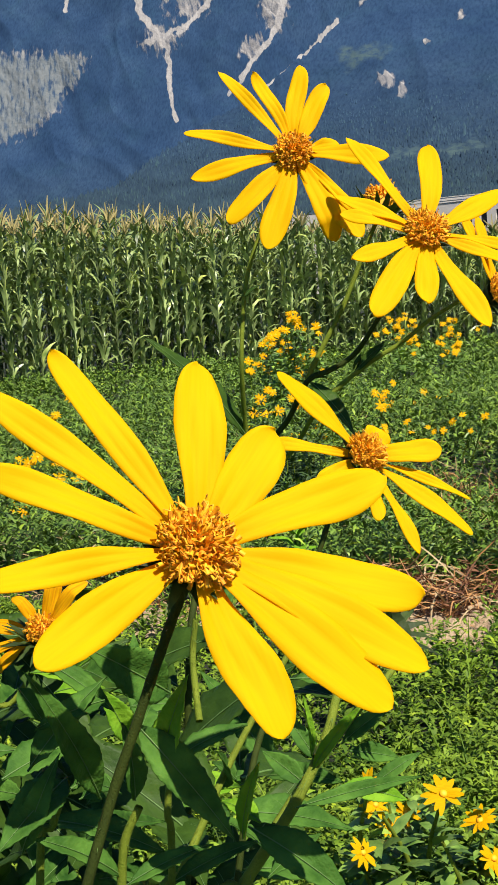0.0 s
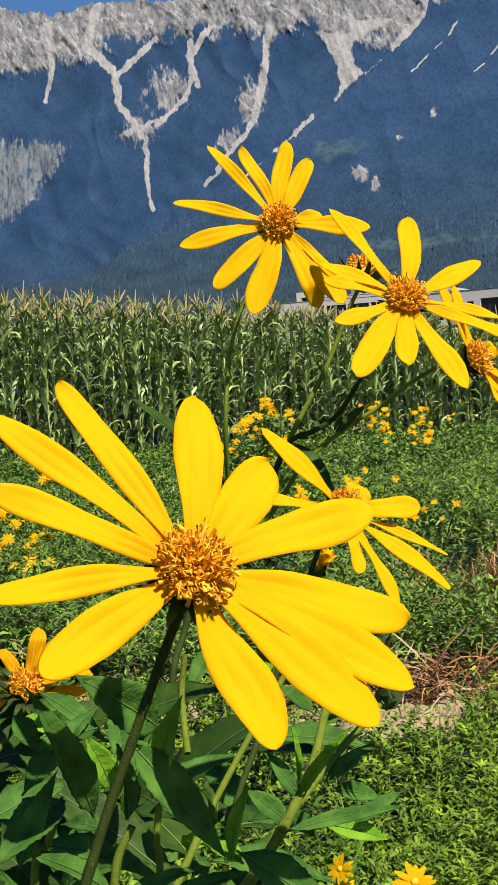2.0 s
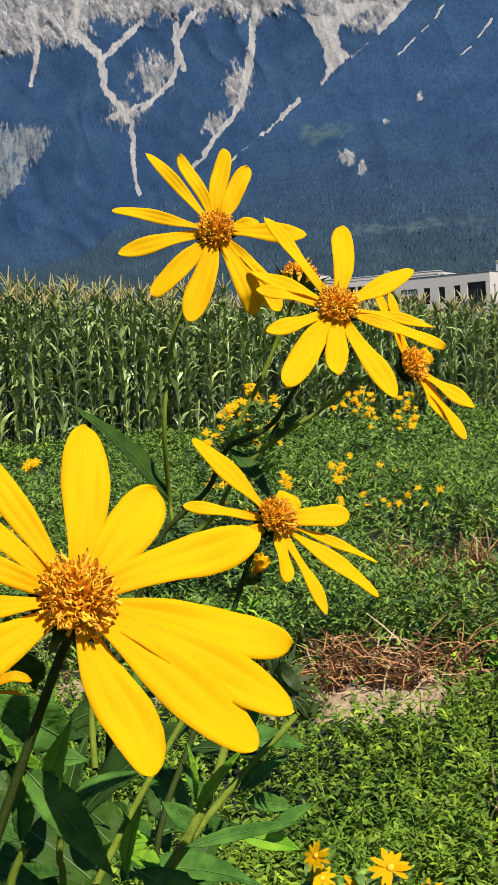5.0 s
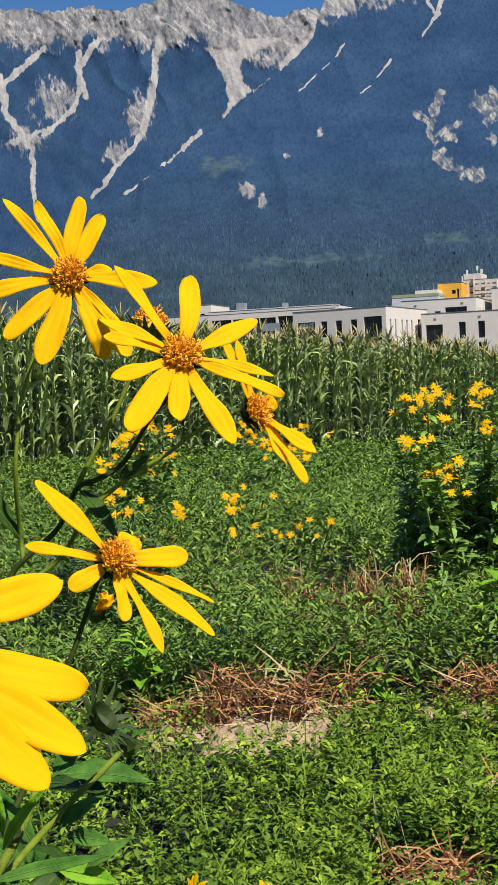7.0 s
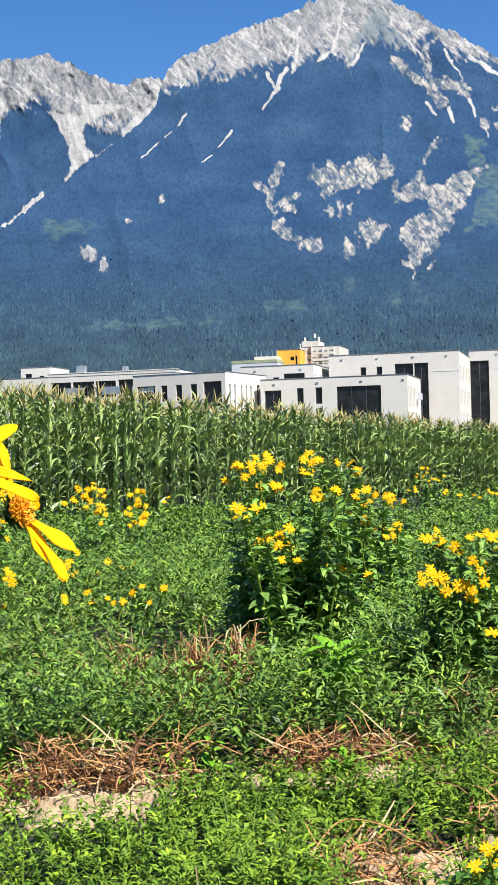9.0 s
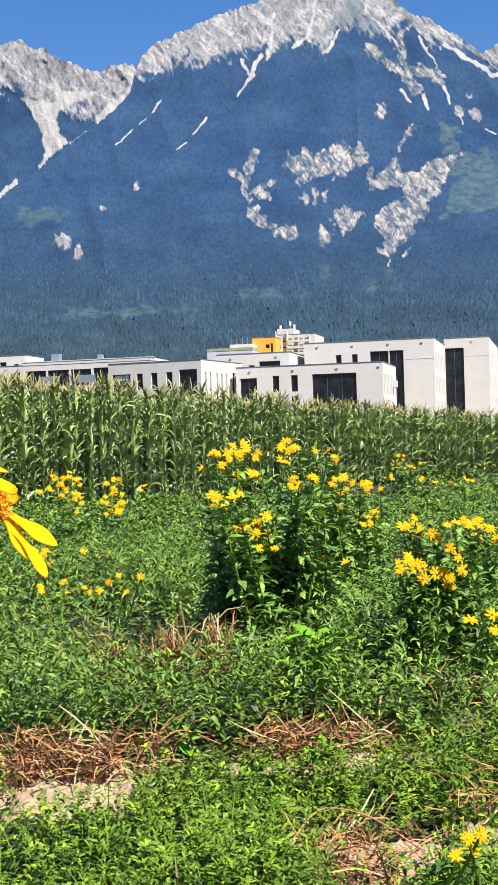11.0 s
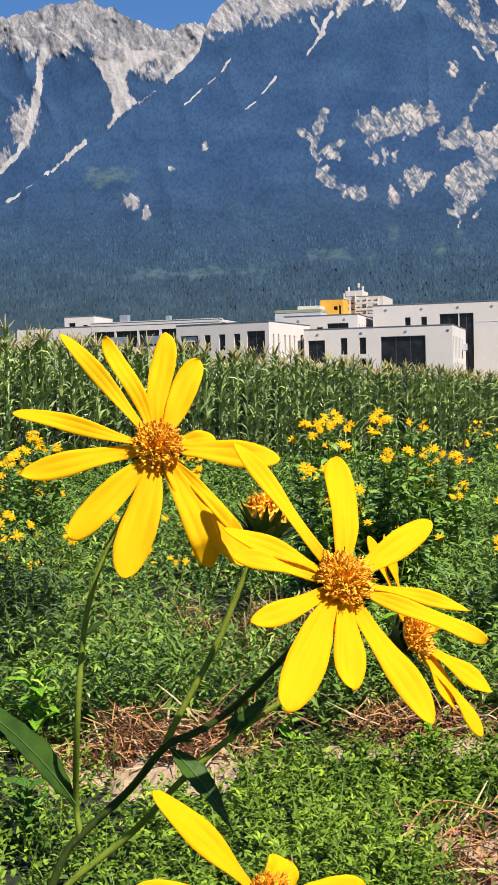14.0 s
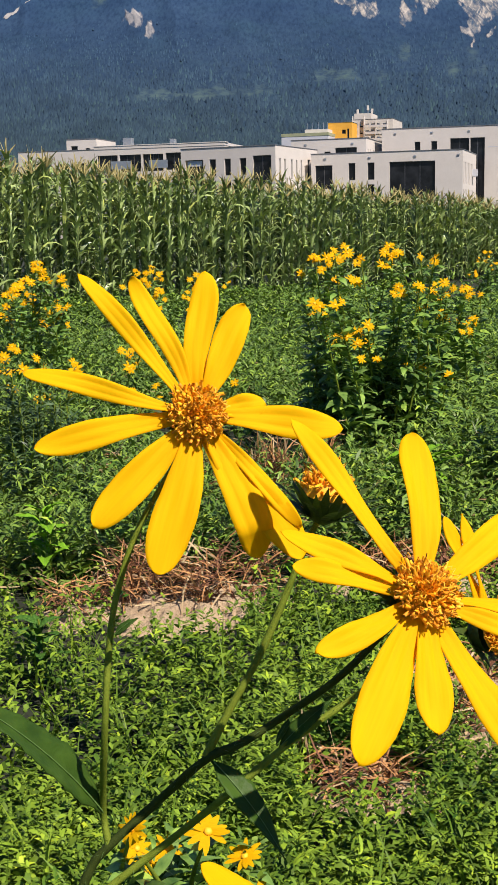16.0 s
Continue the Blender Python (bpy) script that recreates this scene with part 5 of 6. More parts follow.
bush((-3.55, 8.71), [(-3.4, 7.99, 0.51), (-3.5, 8.37, 0.35), (-3.57, 8.76, 0.21), (-3.4, 8.08, 0.18), (-3.68, 8.41, -0.11), (-3.75, 8.82, 0.12)], 'sunroot plant with small yellow flowers in the weeds', 8, 1, 0.1, 11, 0.9, slim=0.42, wide=(), twin=0.8, big=1.2)
bush((-3.11, 7.38), [(-3.08, 6.72, 0.61), (-3.12, 7.03, 0.54), (-3.18, 7.34, 0.44), (-3.01, 6.8, 0.41), (-3.04, 7.12, 0.33), (-3.11, 7.43, 0.35), (-3.11, 6.85, 0.28), (-3.13, 7.16, 0.1), (-3.31, 7.42, -0.2), (-3.17, 6.9, 0.09), (-2.98, 7.33, 0.71), (-2.86, 6.74, 0.29), (-3.21, 7.0, 0.38), (-3.29, 7.26, -0.11)], 'slender sunroot stems with many small yellow flowers in weeds', 10, 1, 0.1, 14, 0.8, slim=0.42, wide=(), twin=0.5, big=1.2)
bush((-0.37, 2.55), [(-0.43, 2.13, 0.4), (-0.32, 2.26, 0.33), (-0.43, 2.33, 0.24), (-0.45, 2.14, 0.27), (-0.26, 2.29, 0.27), (-0.4, 2.36, 0.25), (-0.43, 2.18, 0.34), (-0.24, 2.31, 0.19)], 'young low sunroot with small open yellow flowers', 9, 0.7, 0.09, 12, 0.8, slim=0.42, wide=(), twin=0.0, big=0.95)
bush((0.46, 2.87), [(0.44, 2.51, 0.46), (0.43, 2.59, 0.4), (0.48, 2.67, 0.38), (0.47, 2.53, 0.46)], 'small sunroot with a few yellow flowers by bare soil', 6, 0.5, 0.05, 13, 0.6, slim=0.42, wide=(), twin=0.0, big=0.5)
for _x, _y, _n in ((-0.95, 6.4, 90), (0.05, 6.9, 110), (-0.3, 6.0, 70), (-1.3, 7.4, 90), (0.9, 5.4, 80), (0.75, 3.9, 60)):
    straw_heap(_x, _y, 0.16, 0.12, _n, 40 + _n, 'small tuft of withered brown weeds', 0.22)



def sapling(x, y, tall, leaf, n, label, material, seed):
    """A flowerless young plant with broad leaves in whorls."""
    r = np.random.default_rng(seed)
    z0 = float(ground_height(np.array(x), np.array(y)))
    p = thing("young_weed", (x, y, z0), label, "weed", "broad-leaved young weeds")
    child("stem", np_mesh("stem", *tube([(0, 0, -0.02), (0.02, 0, tall * 0.5), (0.0, 0.02, tall)], 0.006, 0.003, 6, 3), STEM), p)
    for i in range(n):
        h = tall * (0.35 + 0.65 * i / n)
        a = i * 2.4 + r.normal(0, 0.2)
        ln = leaf * r.uniform(0.75, 1.15) * (1.15 - 0.45 * i / n)
        v, q, rib = leaf_mesh(ln, ln * 0.42, seed + i, 0.5, 0.35)
        e = r.uniform(0.1, 0.8)
        m = Matrix.Translation((0, 0, h)) @ Matrix.Rotation(a, 4, "Z") @ Matrix.Rotation(-e, 4, "Y")
        lf = child("leaf", np_mesh("leaf", v, q, material), p, "", m)
        child("midrib", np_mesh("midrib", *rib, VEIN), lf, "pale midrib")
    return p


def tall_weed(x, y, tall, seed):
    """A straight stem set all round with narrow grey-green leaves."""
    r = np.random.default_rng(seed)
    p = thing("tall_weed", (x, y, float(ground_height(np.array(x), np.array(y)))), "tall grey-green weed with narrow leaves", "weed", "tall narrow-leaved weeds")
    for dx, dy in r.normal(0, 0.035, (4, 2)):
        h = tall * r.uniform(0.75, 1.05)
        child("stem", np_mesh("stem", *tube([(dx, dy, -0.02), (dx * 1.3, dy, h * 0.5), (dx * 1.6, dy * 1.4, h)], 0.004, 0.002, 5, 3), STEM), p)
        n = 60
        t = r.uniform(0.1, 1.0, n)
        v, q = blades(np.stack([dx * (1 + 0.6 * t), dy * (1 + 0.4 * t), t * h], -1), np.arange(n) * 2.4, r.uniform(0.1, 0.9, n), r.uniform(0.06, 0.11, n) * (1.15 - 0.5 * t), 0.013, r.uniform(0.1, 0.9, n), (0.4, 1.0, 0.7, 0.05), r.normal(0, 0.4, n), 0.2)
        child("foliage", np_mesh("foliage", v, q, WEED_GREY), p, "narrow grey-green leaves")


def dry_stem(pts, label):
    st = thing("dry_stem", pts[0], label, "dry stem", "loose dry stems")
    child("stalk", np_mesh("stalk", *tube([Vector(p) - Vector(pts[0]) for p in pts], 0.0036, 0.0026, 6, 5, 0.3), STRAW), st)


# ---- foreground sunroot flowers ----
def petal_mesh(length, width, seed, fold=0, paint=None):
    """A grooved, slightly boat-shaped ray petal along +x; fold bends its tip back."""
    r = np.random.default_rng(seed)
    nv = 20
    s = np.array([-1, -0.72, -0.47, -0.36, -0.25, 0.0, 0.25, 0.36, 0.47, 0.72, 1.0])
    nu, t = len(s), 1 - (1 - np.linspace(0, 1, nv)) ** 1.5
    prof = np.interp(t, [0, 0.12, 0.35, 0.6, 0.78, 0.88, 0.94, 0.975, 0.992, 1.0], [0.34, 0.5, 0.82, 1.0, 0.93, 0.77, 0.58, 0.38, 0.2, 0.04])
    T, S = np.meshgrid(t, s, indexing="ij")
    half = width / 2 * prof[:, None]
    sway = r.normal(0, 0.02) * length * np.sin(T * 2.6) + r.normal(0, 0.012) * length * np.sin(T * 5.5)
    x = T * length
    y = S * half * 1.12 + sway
    groove = -0.07 * half * (np.exp(-((np.abs(S) - 0.36) / 0.06) ** 2)) * np.sin(np.clip(T * 1.15, 0, 1) * np.pi) ** 0.6
    z = half * (0.12 * S * S - 0.05) * (1 - 0.4 * T) + groove + length * (0.03 * np.sin(T * np.pi) * r.uniform(0.3, 1.3) - 0.025 * T * T * r.uniform(-1, 1))
    z = z + 0.0008 * np.sin(T * 9 + r.uniform(0, 6)) * S
    if fold:
        k = np.clip(T - 0.72, 0, 1)
        x, z = x - k * length * 0.45, z - k * length * 0.75
    top = np.stack([x, y, z], -1).reshape(-1, 3)
    thin = top - (0, 0, 0.00035)
    q = grid_quads(nu, nv)
    n = nu * nv
    rim = [*range(nu), *[nu * j + nu - 1 for j in range(1, nv)], *[n - 1 - i for i in range(1, nu)], *[nu * j for j in range(nv - 2, 0, -1)]]
    side = [[rim[i], rim[i - 1], rim[i - 1] + n, rim[i] + n] for i in range(len(rim))]
    return np_mesh("petal", np.concatenate([top, thin]), np.concatenate([q, q[:, ::-1] + n, side]), paint or PETAL, attrs={"along": np.tile(T.ravel(), 2)})


def disc_mesh(radius, seed, dome=0.55, count=300):
    """A domed disc set with small curled florets."""
    r = np.random.default_rng(seed)
    nu, nv = 21, 8
    a, t = np.linspace(0, 2 * math.pi, nu), np.linspace(0, 1, nv)
    T, A = np.meshgrid(t, a, indexing="ij")
    rad = radius * 0.86 * np.sin(T * math.pi / 2)
    dv = np.stack([rad * np.cos(A), rad * np.sin(A), radius * dome * np.cos(T * math.pi / 2)], -1).reshape(-1, 3)
    sets = [(dv, grid_quads(nu, nv))]
    mats = [np.zeros(len(sets[0][1]), int)]
    for i in range(count):
        k = math.sqrt((i + 0.5) / count)
        an = i * 2.39996
        p = Vector((math.cos(an) * k * radius * 0.84, math.sin(an) * k * radius * 0.84, radius * dome * math.sqrt(max(0, 1 - k * k)) * 0.92))
        out = Vector((math.cos(an) * k * 1.15, math.sin(an) * k * 1.15, 1.0 - 0.35 * k)).normalized() + Vector(r.normal(0, 0.2, 3))
        ln = radius * r.uniform(0.22, 0.40) * (0.8 + 0.2 * k)
        bend = Vector(r.normal(0, 0.35, 3)) * ln
        v, q = tube([p, p + out * ln * 0.6, p + out * ln + bend * 0.5], radius * 0.055, radius * 0.072, 5, 0)
        sets.append((v, q))
        mats.append(np.full(len(q), 1 if r.uniform() < 0.25 else 0))
        if r.uniform() < 0.35:
            e = p + out * ln + bend * 0.5
            for sgn in (1, -1):
                w = Vector(r.normal(0, 1, 3)).normalized() * radius * 0.16 * sgn
                v, q = tube([e, e + w + out * radius * 0.08, e + w * 1.2 - out * radius * 0.05], radius * 0.03, radius * 0.02, 3, 0)
                sets.append((v, q))
                mats.append(np.full(len(q), 1 if r.uniform() < 0.3 else 0))
    v, q = joined(*sets)
    me = np_mesh("disc", v, q, [FLORET, FLORET_DARK])
    me.polygons.foreach_set("material_index", np.concatenate(mats).astype(np.int32))
    return me


def bracts_mesh(radius, seed, n=22, long=1.1, closed=False):
    """Pointed green bracts and the cup behind a flower head, opening towards +z."""
    r = np.random.default_rng(seed)
    az = np.arange(n) * 2.4
    b = np.stack([np.cos(az) * radius * 0.45, np.sin(az) * radius * 0.45, np.full(n, -radius * 0.75)], -1)
    v1 = blades(b, az, r.uniform(0.9, 1.35, n) if closed else r.uniform(0.2, 0.9, n), radius * (1.25 if closed else long) * r.uniform(0.8, 1.3, n), radius * (0.8 if closed else 0.34), r.uniform(-0.9, -0.4, n) if closed else r.uniform(-0.3, 0.9, n), (0.9, 1, 0.7, 0.05), 0.0, 0.2)
    nu, nv = 15, 5
    a, t = np.linspace(0, 2 * math.pi, nu), np.linspace(0, 1, nv)
    T, A = np.meshgrid(t, a, indexing="ij")
    rad = radius * np.interp(T, [0, 0.3, 1], [0.25, 0.62, 0.86])
    v2 = (np.stack([rad * np.cos(A), rad * np.sin(A), radius * (T - 1) * 0.9], -1).reshape(-1, 3), grid_quads(nu, nv))
    return np_mesh("bracts", *joined(v1, v2), BRACT)


def flower_head(plant, base, at, away, roll, petals, disc, seed, facing=(0.0, 0.25, 1.0), dome=0.55, paint=None):
    """petals: (angle, length, width in mm, lean, folded) round the head, seen from its front."""
    m = look(at, away, roll)
    m.translation = Vector(at) - Vector(base)
    turn = Vector(facing).to_track_quat("Z", "Y").to_matrix().to_4x4()
    d = child("flower_head", disc_mesh(disc / 1000, seed, dome), plant, "orange-brown disc of curled florets", m @ turn)
    back = (m @ turn).inverted() @ m
    child("bract_cup", bracts_mesh(disc / 1000, seed), d, "pointed green bracts", Matrix.Translation((0, 0, -0.0015)))
    n = Vector(facing).normalized()
    for i, (ang, ln, wd, lean, fold) in enumerate(petals):
        a, l = radians(ang), radians(lean)
        x = Vector((math.cos(a) * math.cos(l), math.sin(a) * math.cos(l), math.sin(l)))
        y = (n if abs(n.dot(x)) < 0.9 else Vector((0, 0, 1))).cross(x).normalized()
        z = x.cross(y)
        p = Matrix((x, y, z)).transposed().to_4x4()
        p.translation = x * (disc * 0.0006) - n * (0.0002 + 0.0005 * (i % 3))
        child("petal", petal_mesh((ln - disc * 0.6) / 1000, wd / 1000, seed * 50 + i, fold, paint), d, "", back @ p)
    return d


def leaf_mesh(length, width, seed, curl=0.25, fold=0.3, teeth=True):
    """A broad pointed leaf along +x with a sunken midrib and toothed margin."""
    r = np.random.default_rng(seed)
    nu, nv = 9, 29
    t, s = np.linspace(0, 1, nv), np.linspace(-1, 1, nu)
    prof = np.interp(t, [0, 0.05, 0.18, 0.36, 0.55, 0.75, 0.9, 1.0], [0.06, 0.12, 0.7, 1.0, 0.9, 0.58, 0.24, 0.0])
    if teeth:
        prof = prof * (1 + 0.07 * (np.arange(nv) % 2) * (t > 0.15))
    T, S = np.meshgrid(t, s, indexing="ij")
    half = width / 2 * prof[:, None]
    x = T * length
    y = S * half
    z = np.abs(S) ** 0.8 * half * fold - length * curl * (T - 0.35) ** 2 + length * curl * 0.12
    z = z + 0.02 * width * np.sin(T * 21) * np.abs(S) + 0.05 * width * np.sin(T * 6 + r.uniform(0, 6)) * S
    vein = np.abs(((T - 0.4 * np.abs(S)) * 7) % 1 - 0.5)
    z = z - 0.05 * width * np.exp(-((vein / 0.14) ** 2)) * (np.abs(S) > 0.05)
    top = np.stack([x, y, z], -1).reshape(-1, 3)
    thin = top - (0, 0, 0.0003)
    q, n = grid_quads(nu, nv), nu * nv
    rim = [*[nu * j + nu - 1 for j in range(nv)], *[nu * j for j in range(nv - 1, -1, -1)]]
    side = [[rim[i], rim[i - 1], rim[i - 1] + n, rim[i] + n] for i in range(len(rim)) if i not in (0, nv)]
    rib = [(length * k, 0, -length * curl * (k - 0.35) ** 2 + length * curl * 0.12 + 0.0003) for k in (0.0, 0.2, 0.45, 0.7, 0.97)]
    return np.concatenate([top, thin]), np.concatenate([q, q[:, ::-1] + n, side]), tube(rib, width * 0.022, width * 0.006, 5, 3)


def leaf_on(plant, base, start, end, width, face, seed, material=None, curl=0.25, fold=0.3, label=""):
    a, b = Vector(start), Vector(end)
    x = (b - a).normalized()
    y = Vector(face).cross(x).normalized()
    m = Matrix((x, y, x.cross(y))).transposed().to_4x4()
    m.translation = a - Vector(base)
    if material in (LEAF, LEAF_YOUNG):
        width, fold = width * 0.74, 0.5
    v, q, rib = leaf_mesh((b - a).length, width, seed, curl, fold)
    lf = child("leaf", np_mesh("leaf", v, q, material or LEAF), plant, label, m)
    child("midrib", np_mesh("midrib", *rib, VEIN), lf, "pale midrib")
    return lf


def stem_on(plant, base, pts, r0, r1, material=None, hairs=0, seed=1, name="stem", label=""):
    pts = [Vector(p) - Vector(base) for p in pts]
    st = child(name, np_mesh(name, *tube(pts, r0 * 0.64, r1 * 0.64, 10, 6, 0.12), material or STEM), plant, label)
    if hairs:
        r = np.random.default_rng(seed)
        line = spline(pts, 10)
        k = r.integers(0, len(line) - 1, hairs)
        b = np.array([tuple(line[i].lerp(line[i + 1], r.uniform())) for i in k])
        v, q = blades(b, r.uniform(0, 6.28, hairs), r.uniform(-0.2, 1.0, hairs), r.uniform(1.4, 2.2, hairs) * max(r0, r1), 0.00016, 0.3, (1, 0.7, 0.1))
        tagged(child("hair_cover", np_mesh("hair_cover", v, q, VEIN), st, "fine pale bristles"), kind="stuff")
    return st


def bud_on(plant, base, at, radius, up, seed, worn=True, petals=0, label="", spiky=False):
    """A closed or spent head: bract cup, and the worn disc or a tuft of folded petals in it."""
    q = Vector(up).to_track_quat("Z", "Y").to_matrix().to_4x4()
    q.translation = Vector(at) - Vector(base)
    c = child("bud", bracts_mesh(radius, seed, 34 if worn or spiky else 15, 2.0 if spiky else 1.7, not worn and not spiky), plant, label or "closed green bud with dark pointed bracts", q)
    if worn:
        child("disc", disc_mesh(radius * 0.9, seed, 0.9, 90), c, "orange-brown withered florets")
    for i in range(petals):
        a = i * 2.4
        x = Vector((math.cos(a) * 0.35, math.sin(a) * 0.35, 1)).normalized()
        y = Vector((-math.sin(a), math.cos(a), 0))
        p = Matrix((x, y, x.cross(y))).transposed().to_4x4()
        child("petal", petal_mesh(radius * 2.2, radius * 0.7, seed * 9 + i), c, "folded yellow petal", p)
    return c


# broad-leaved weeds and loose stems
for _i, (_x, _y, _h) in enumerate(((-1.44, 5.84, 0.5), (-1.34, 5.94, 0.44), (-1.27, 6.11, 0.38), (-1.53, 6.51, 0.52), (-1.16, 5.93, 0.3), (-1.40, 6.43, 0.48))):
    tall_weed(_x, _y, _h, 400 + _i)
spots = np.random.default_rng(83)
for _i in range(16):
    tall_weed(spots.uniform(-1.95, -1.2), spots.uniform(5.6, 7.4), spots.uniform(0.45, 0.66), 430 + _i)
sapling(0.36, 5.7, 0.38, 0.24, 18, "fresh bright green broad-leaved young weed in the meadow", LEAF_YOUNG, 201)
sapling(-1.12, 4.9, 0.34, 0.15, 14, "bright green young sunroot shoot beside the straw", LEAF_YOUNG, 221)
sapling(-0.95, 3.9, 0.22, 0.12, 10, "low dark green broad-leaved weed", LEAF, 241)
sapling(0.30, 4.5, 0.18, 0.09, 8, "small fresh green seedling on soil", LEAF_YOUNG, 261)
sapling(0.50, 3.15, 0.2, 0.11, 9, "low broad-leaved green weed by bare soil", LEAF, 281)
sapling(-0.18, 4.75, 0.2, 0.09, 7, "single fresh shoot at the edge of the straw", LEAF_YOUNG, 301)
dry_stem([(0.14, 3.75, 0.06), (0.24, 3.86, 0.13), (0.38, 3.82, 0.12), (0.52, 3.72, 0.05)], "bent pale dry stem lying over bare soil")
dry_stem([(0.95, 5.0, 0.12), (1.15, 5.1, 0.2), (1.4, 5.2, 0.22)], "pale dry stem lying in the weeds")
dry_stem([(-1.0, 4.55, 0.1), (-0.75, 4.6, 0.12), (-0.5, 4.5, 0.16)], "thick pale straw stalk on the heap")
dry_stem([(-0.3, 4.7, 0.14), (-0.2, 4.72, 0.19), (-0.06, 4.78, 0.12)], "thin pale straw stalk by the heap")

BE, BA, BR, BC, BW = (-0.21, 0.3, 0.0), (-0.27, 0.55, 0.0), (-0.18, 0.3, 0.0), (-0.22, 0.44, 0.0), (-0.42, 0.55, 0.0)
plant_e = thing('sunroot_plant', (-0.21, 0.3, 0.0), 'near sunroot plant with one large yellow flower and broad leaves', 'flowering plant', 'foreground sunroot plants')
plant_a = thing('sunroot_plant', (-0.27, 0.55, 0.0), 'branched sunroot plant with three yellow flowers and a spent head', 'flowering plant', 'foreground sunroot plants')
plant_r = thing('sunroot_plant', (-0.18, 0.3, 0.0), 'hairy green sunroot shoots with young leaves and buds', 'flowering plant', 'foreground sunroot plants')
plant_c = thing('sunroot_plant', (-0.22, 0.44, 0.0), 'sunroot stem with one side-facing yellow flower and a bud', 'flowering plant', 'foreground sunroot plants')
plant_w = thing('sunroot_plant', (-0.42, 0.55, 0.0), 'sunroot plant with a withering drooping orange-yellow flower', 'flowering plant', 'foreground sunroot plants')
flower_head(plant_e, BE, (-0.1495, 0.2775, 1.1857), (-0.1768, 0.3729, 1.1728), -3.1, [(125, 46.5, 5.8, -11, 0), (143, 49.7, 5.7, -2, 0), (159, 41.4, 5.8, 7, 0), (-174, 40.5, 5.3, 19, 0), (-146, 35.9, 8.2, 27, 0), (-67, 36.5, 9.3, 17, 0), (-39, 44.8, 10.0, 3, 0), (-28, 47.6, 8.8, -3, 0), (-13, 44.2, 8.9, -11, 0), (20, 41.9, 8.4, -24, 0), (55, 30.5, 9.4, -28, 0), (88, 39.4, 8.9, -25, 0)], 6.8, 1, (0.25, 0.45, 1.0), 0.5)
flower_head(plant_a, BA, (-0.1847, 0.5689, 1.2858), (-0.1923, 0.6675, 1.2712), -1.0, [(131, 48.4, 4.7, -9, 0), (115, 41.1, 5.3, -12, 0), (87, 39.1, 7.1, -14, 0), (65, 32.5, 7.6, -14, 0), (-6, 37.7, 7.5, -1, 0), (10, 18.1, 6.1, -5, 0), (-48, 39.3, 4.0, 9, 0), (-55, 45.6, 9.4, 10, 0), (-67, 44.1, 8.8, 16, 1), (-104, 42.5, 10.2, 14, 0), (-133, 39.1, 8.6, 12, 0), (-169, 42.4, 6.9, 6, 0), (168, 45.6, 4.9, 0, 0)], 6.8, 2, (0.05, 0.25, 1.0), 0.5)
flower_head(plant_a, BA, (-0.1304, 0.5292, 1.249), (-0.1402, 0.6285, 1.2553), -3.1, [(131, 52.7, 4.9, -29, 0), (90, 43.4, 8.2, -42, 0), (28, 39.9, 7.3, -36, 0), (-12, 38.1, 3.7, -5, 0), (-21, 43.2, 5.3, 4, 0), (-56, 45.4, 7.7, 33, 0), (-89, 32.5, 7.7, 42, 0), (-124, 43.9, 9.7, 42, 0), (-164, 30.9, 5.9, 29, 0), (158, 36.2, 5.2, -6, 0), (167, 31.6, 5.1, 4, 0)], 7.1, 3, (0.25, 0.9, 1.0), 0.5)
flower_head(plant_a, BA, (-0.1075, 0.5751, 1.2253), (-0.1159, 0.6748, 1.2243), -2.5, [(115, 33.8, 4.2, -5, 0), (104, 32.6, 4.0, -10, 0), (27, 11.2, 7.0, -20, 0), (-34, 31.7, 6.6, -5, 0), (-54, 37.7, 5.6, 5, 0), (-57, 27.4, 4.7, 10, 0)], 6.5, 4, (0.75, 0.35, 0.6), 0.5)
flower_head(plant_c, BC, (-0.152, 0.4946, 1.1734), (-0.1717, 0.5919, 1.1614), -2.5, [(136, 41.5, 7.3, 5, 0), (171, 33.4, 4.5, 0, 0), (53, 14.3, 9.5, -35, 0), (3, 27.5, 8.2, -10, 0), (-24, 41.0, 3.3, -10, 0), (-37, 46.3, 6.1, 0, 0), (-63, 38.9, 4.4, 12, 0), (-79, 24.6, 5.2, 25, 0), (-149, 20.1, 6.9, 20, 0)], 6.3, 5, (0.45, 0.45, 0.75), 0.85)
stem_on(plant_e, BE, [(-0.1529, 0.2889, 1.1811), (-0.1571, 0.2875, 1.1728), (-0.1615, 0.286, 1.1622), (-0.1659, 0.2845, 1.151), (-0.1716, 0.2826, 1.1364), (-0.1772, 0.2784, 1.1183), (-0.1812, 0.2768, 1.1036), (-0.19, 0.285, 1.0), (-0.205, 0.295, 0.6), (-0.21, 0.3, 0.0)], 0.0015, 0.0018, STEM_DARK, 60, 1)
stem_on(plant_a, BA, [(-0.1882, 0.5735, 1.2767), (-0.1967, 0.573, 1.2633), (-0.2027, 0.5708, 1.2517), (-0.2073, 0.5682, 1.2371), (-0.2095, 0.5666, 1.2222), (-0.2109, 0.5641, 1.2013), (-0.2144, 0.5782, 1.1739), (-0.213, 0.5765, 1.1634)], 0.0012, 0.0016, STEM, 60, 1)
stem_on(plant_a, BA, [(-0.1526, 0.5747, 1.2588), (-0.1575, 0.5729, 1.2493), (-0.1682, 0.5684, 1.2246), (-0.1788, 0.5648, 1.2057), (-0.1841, 0.5629, 1.1955)], 0.0013, 0.0018, STEM, 90, 1)
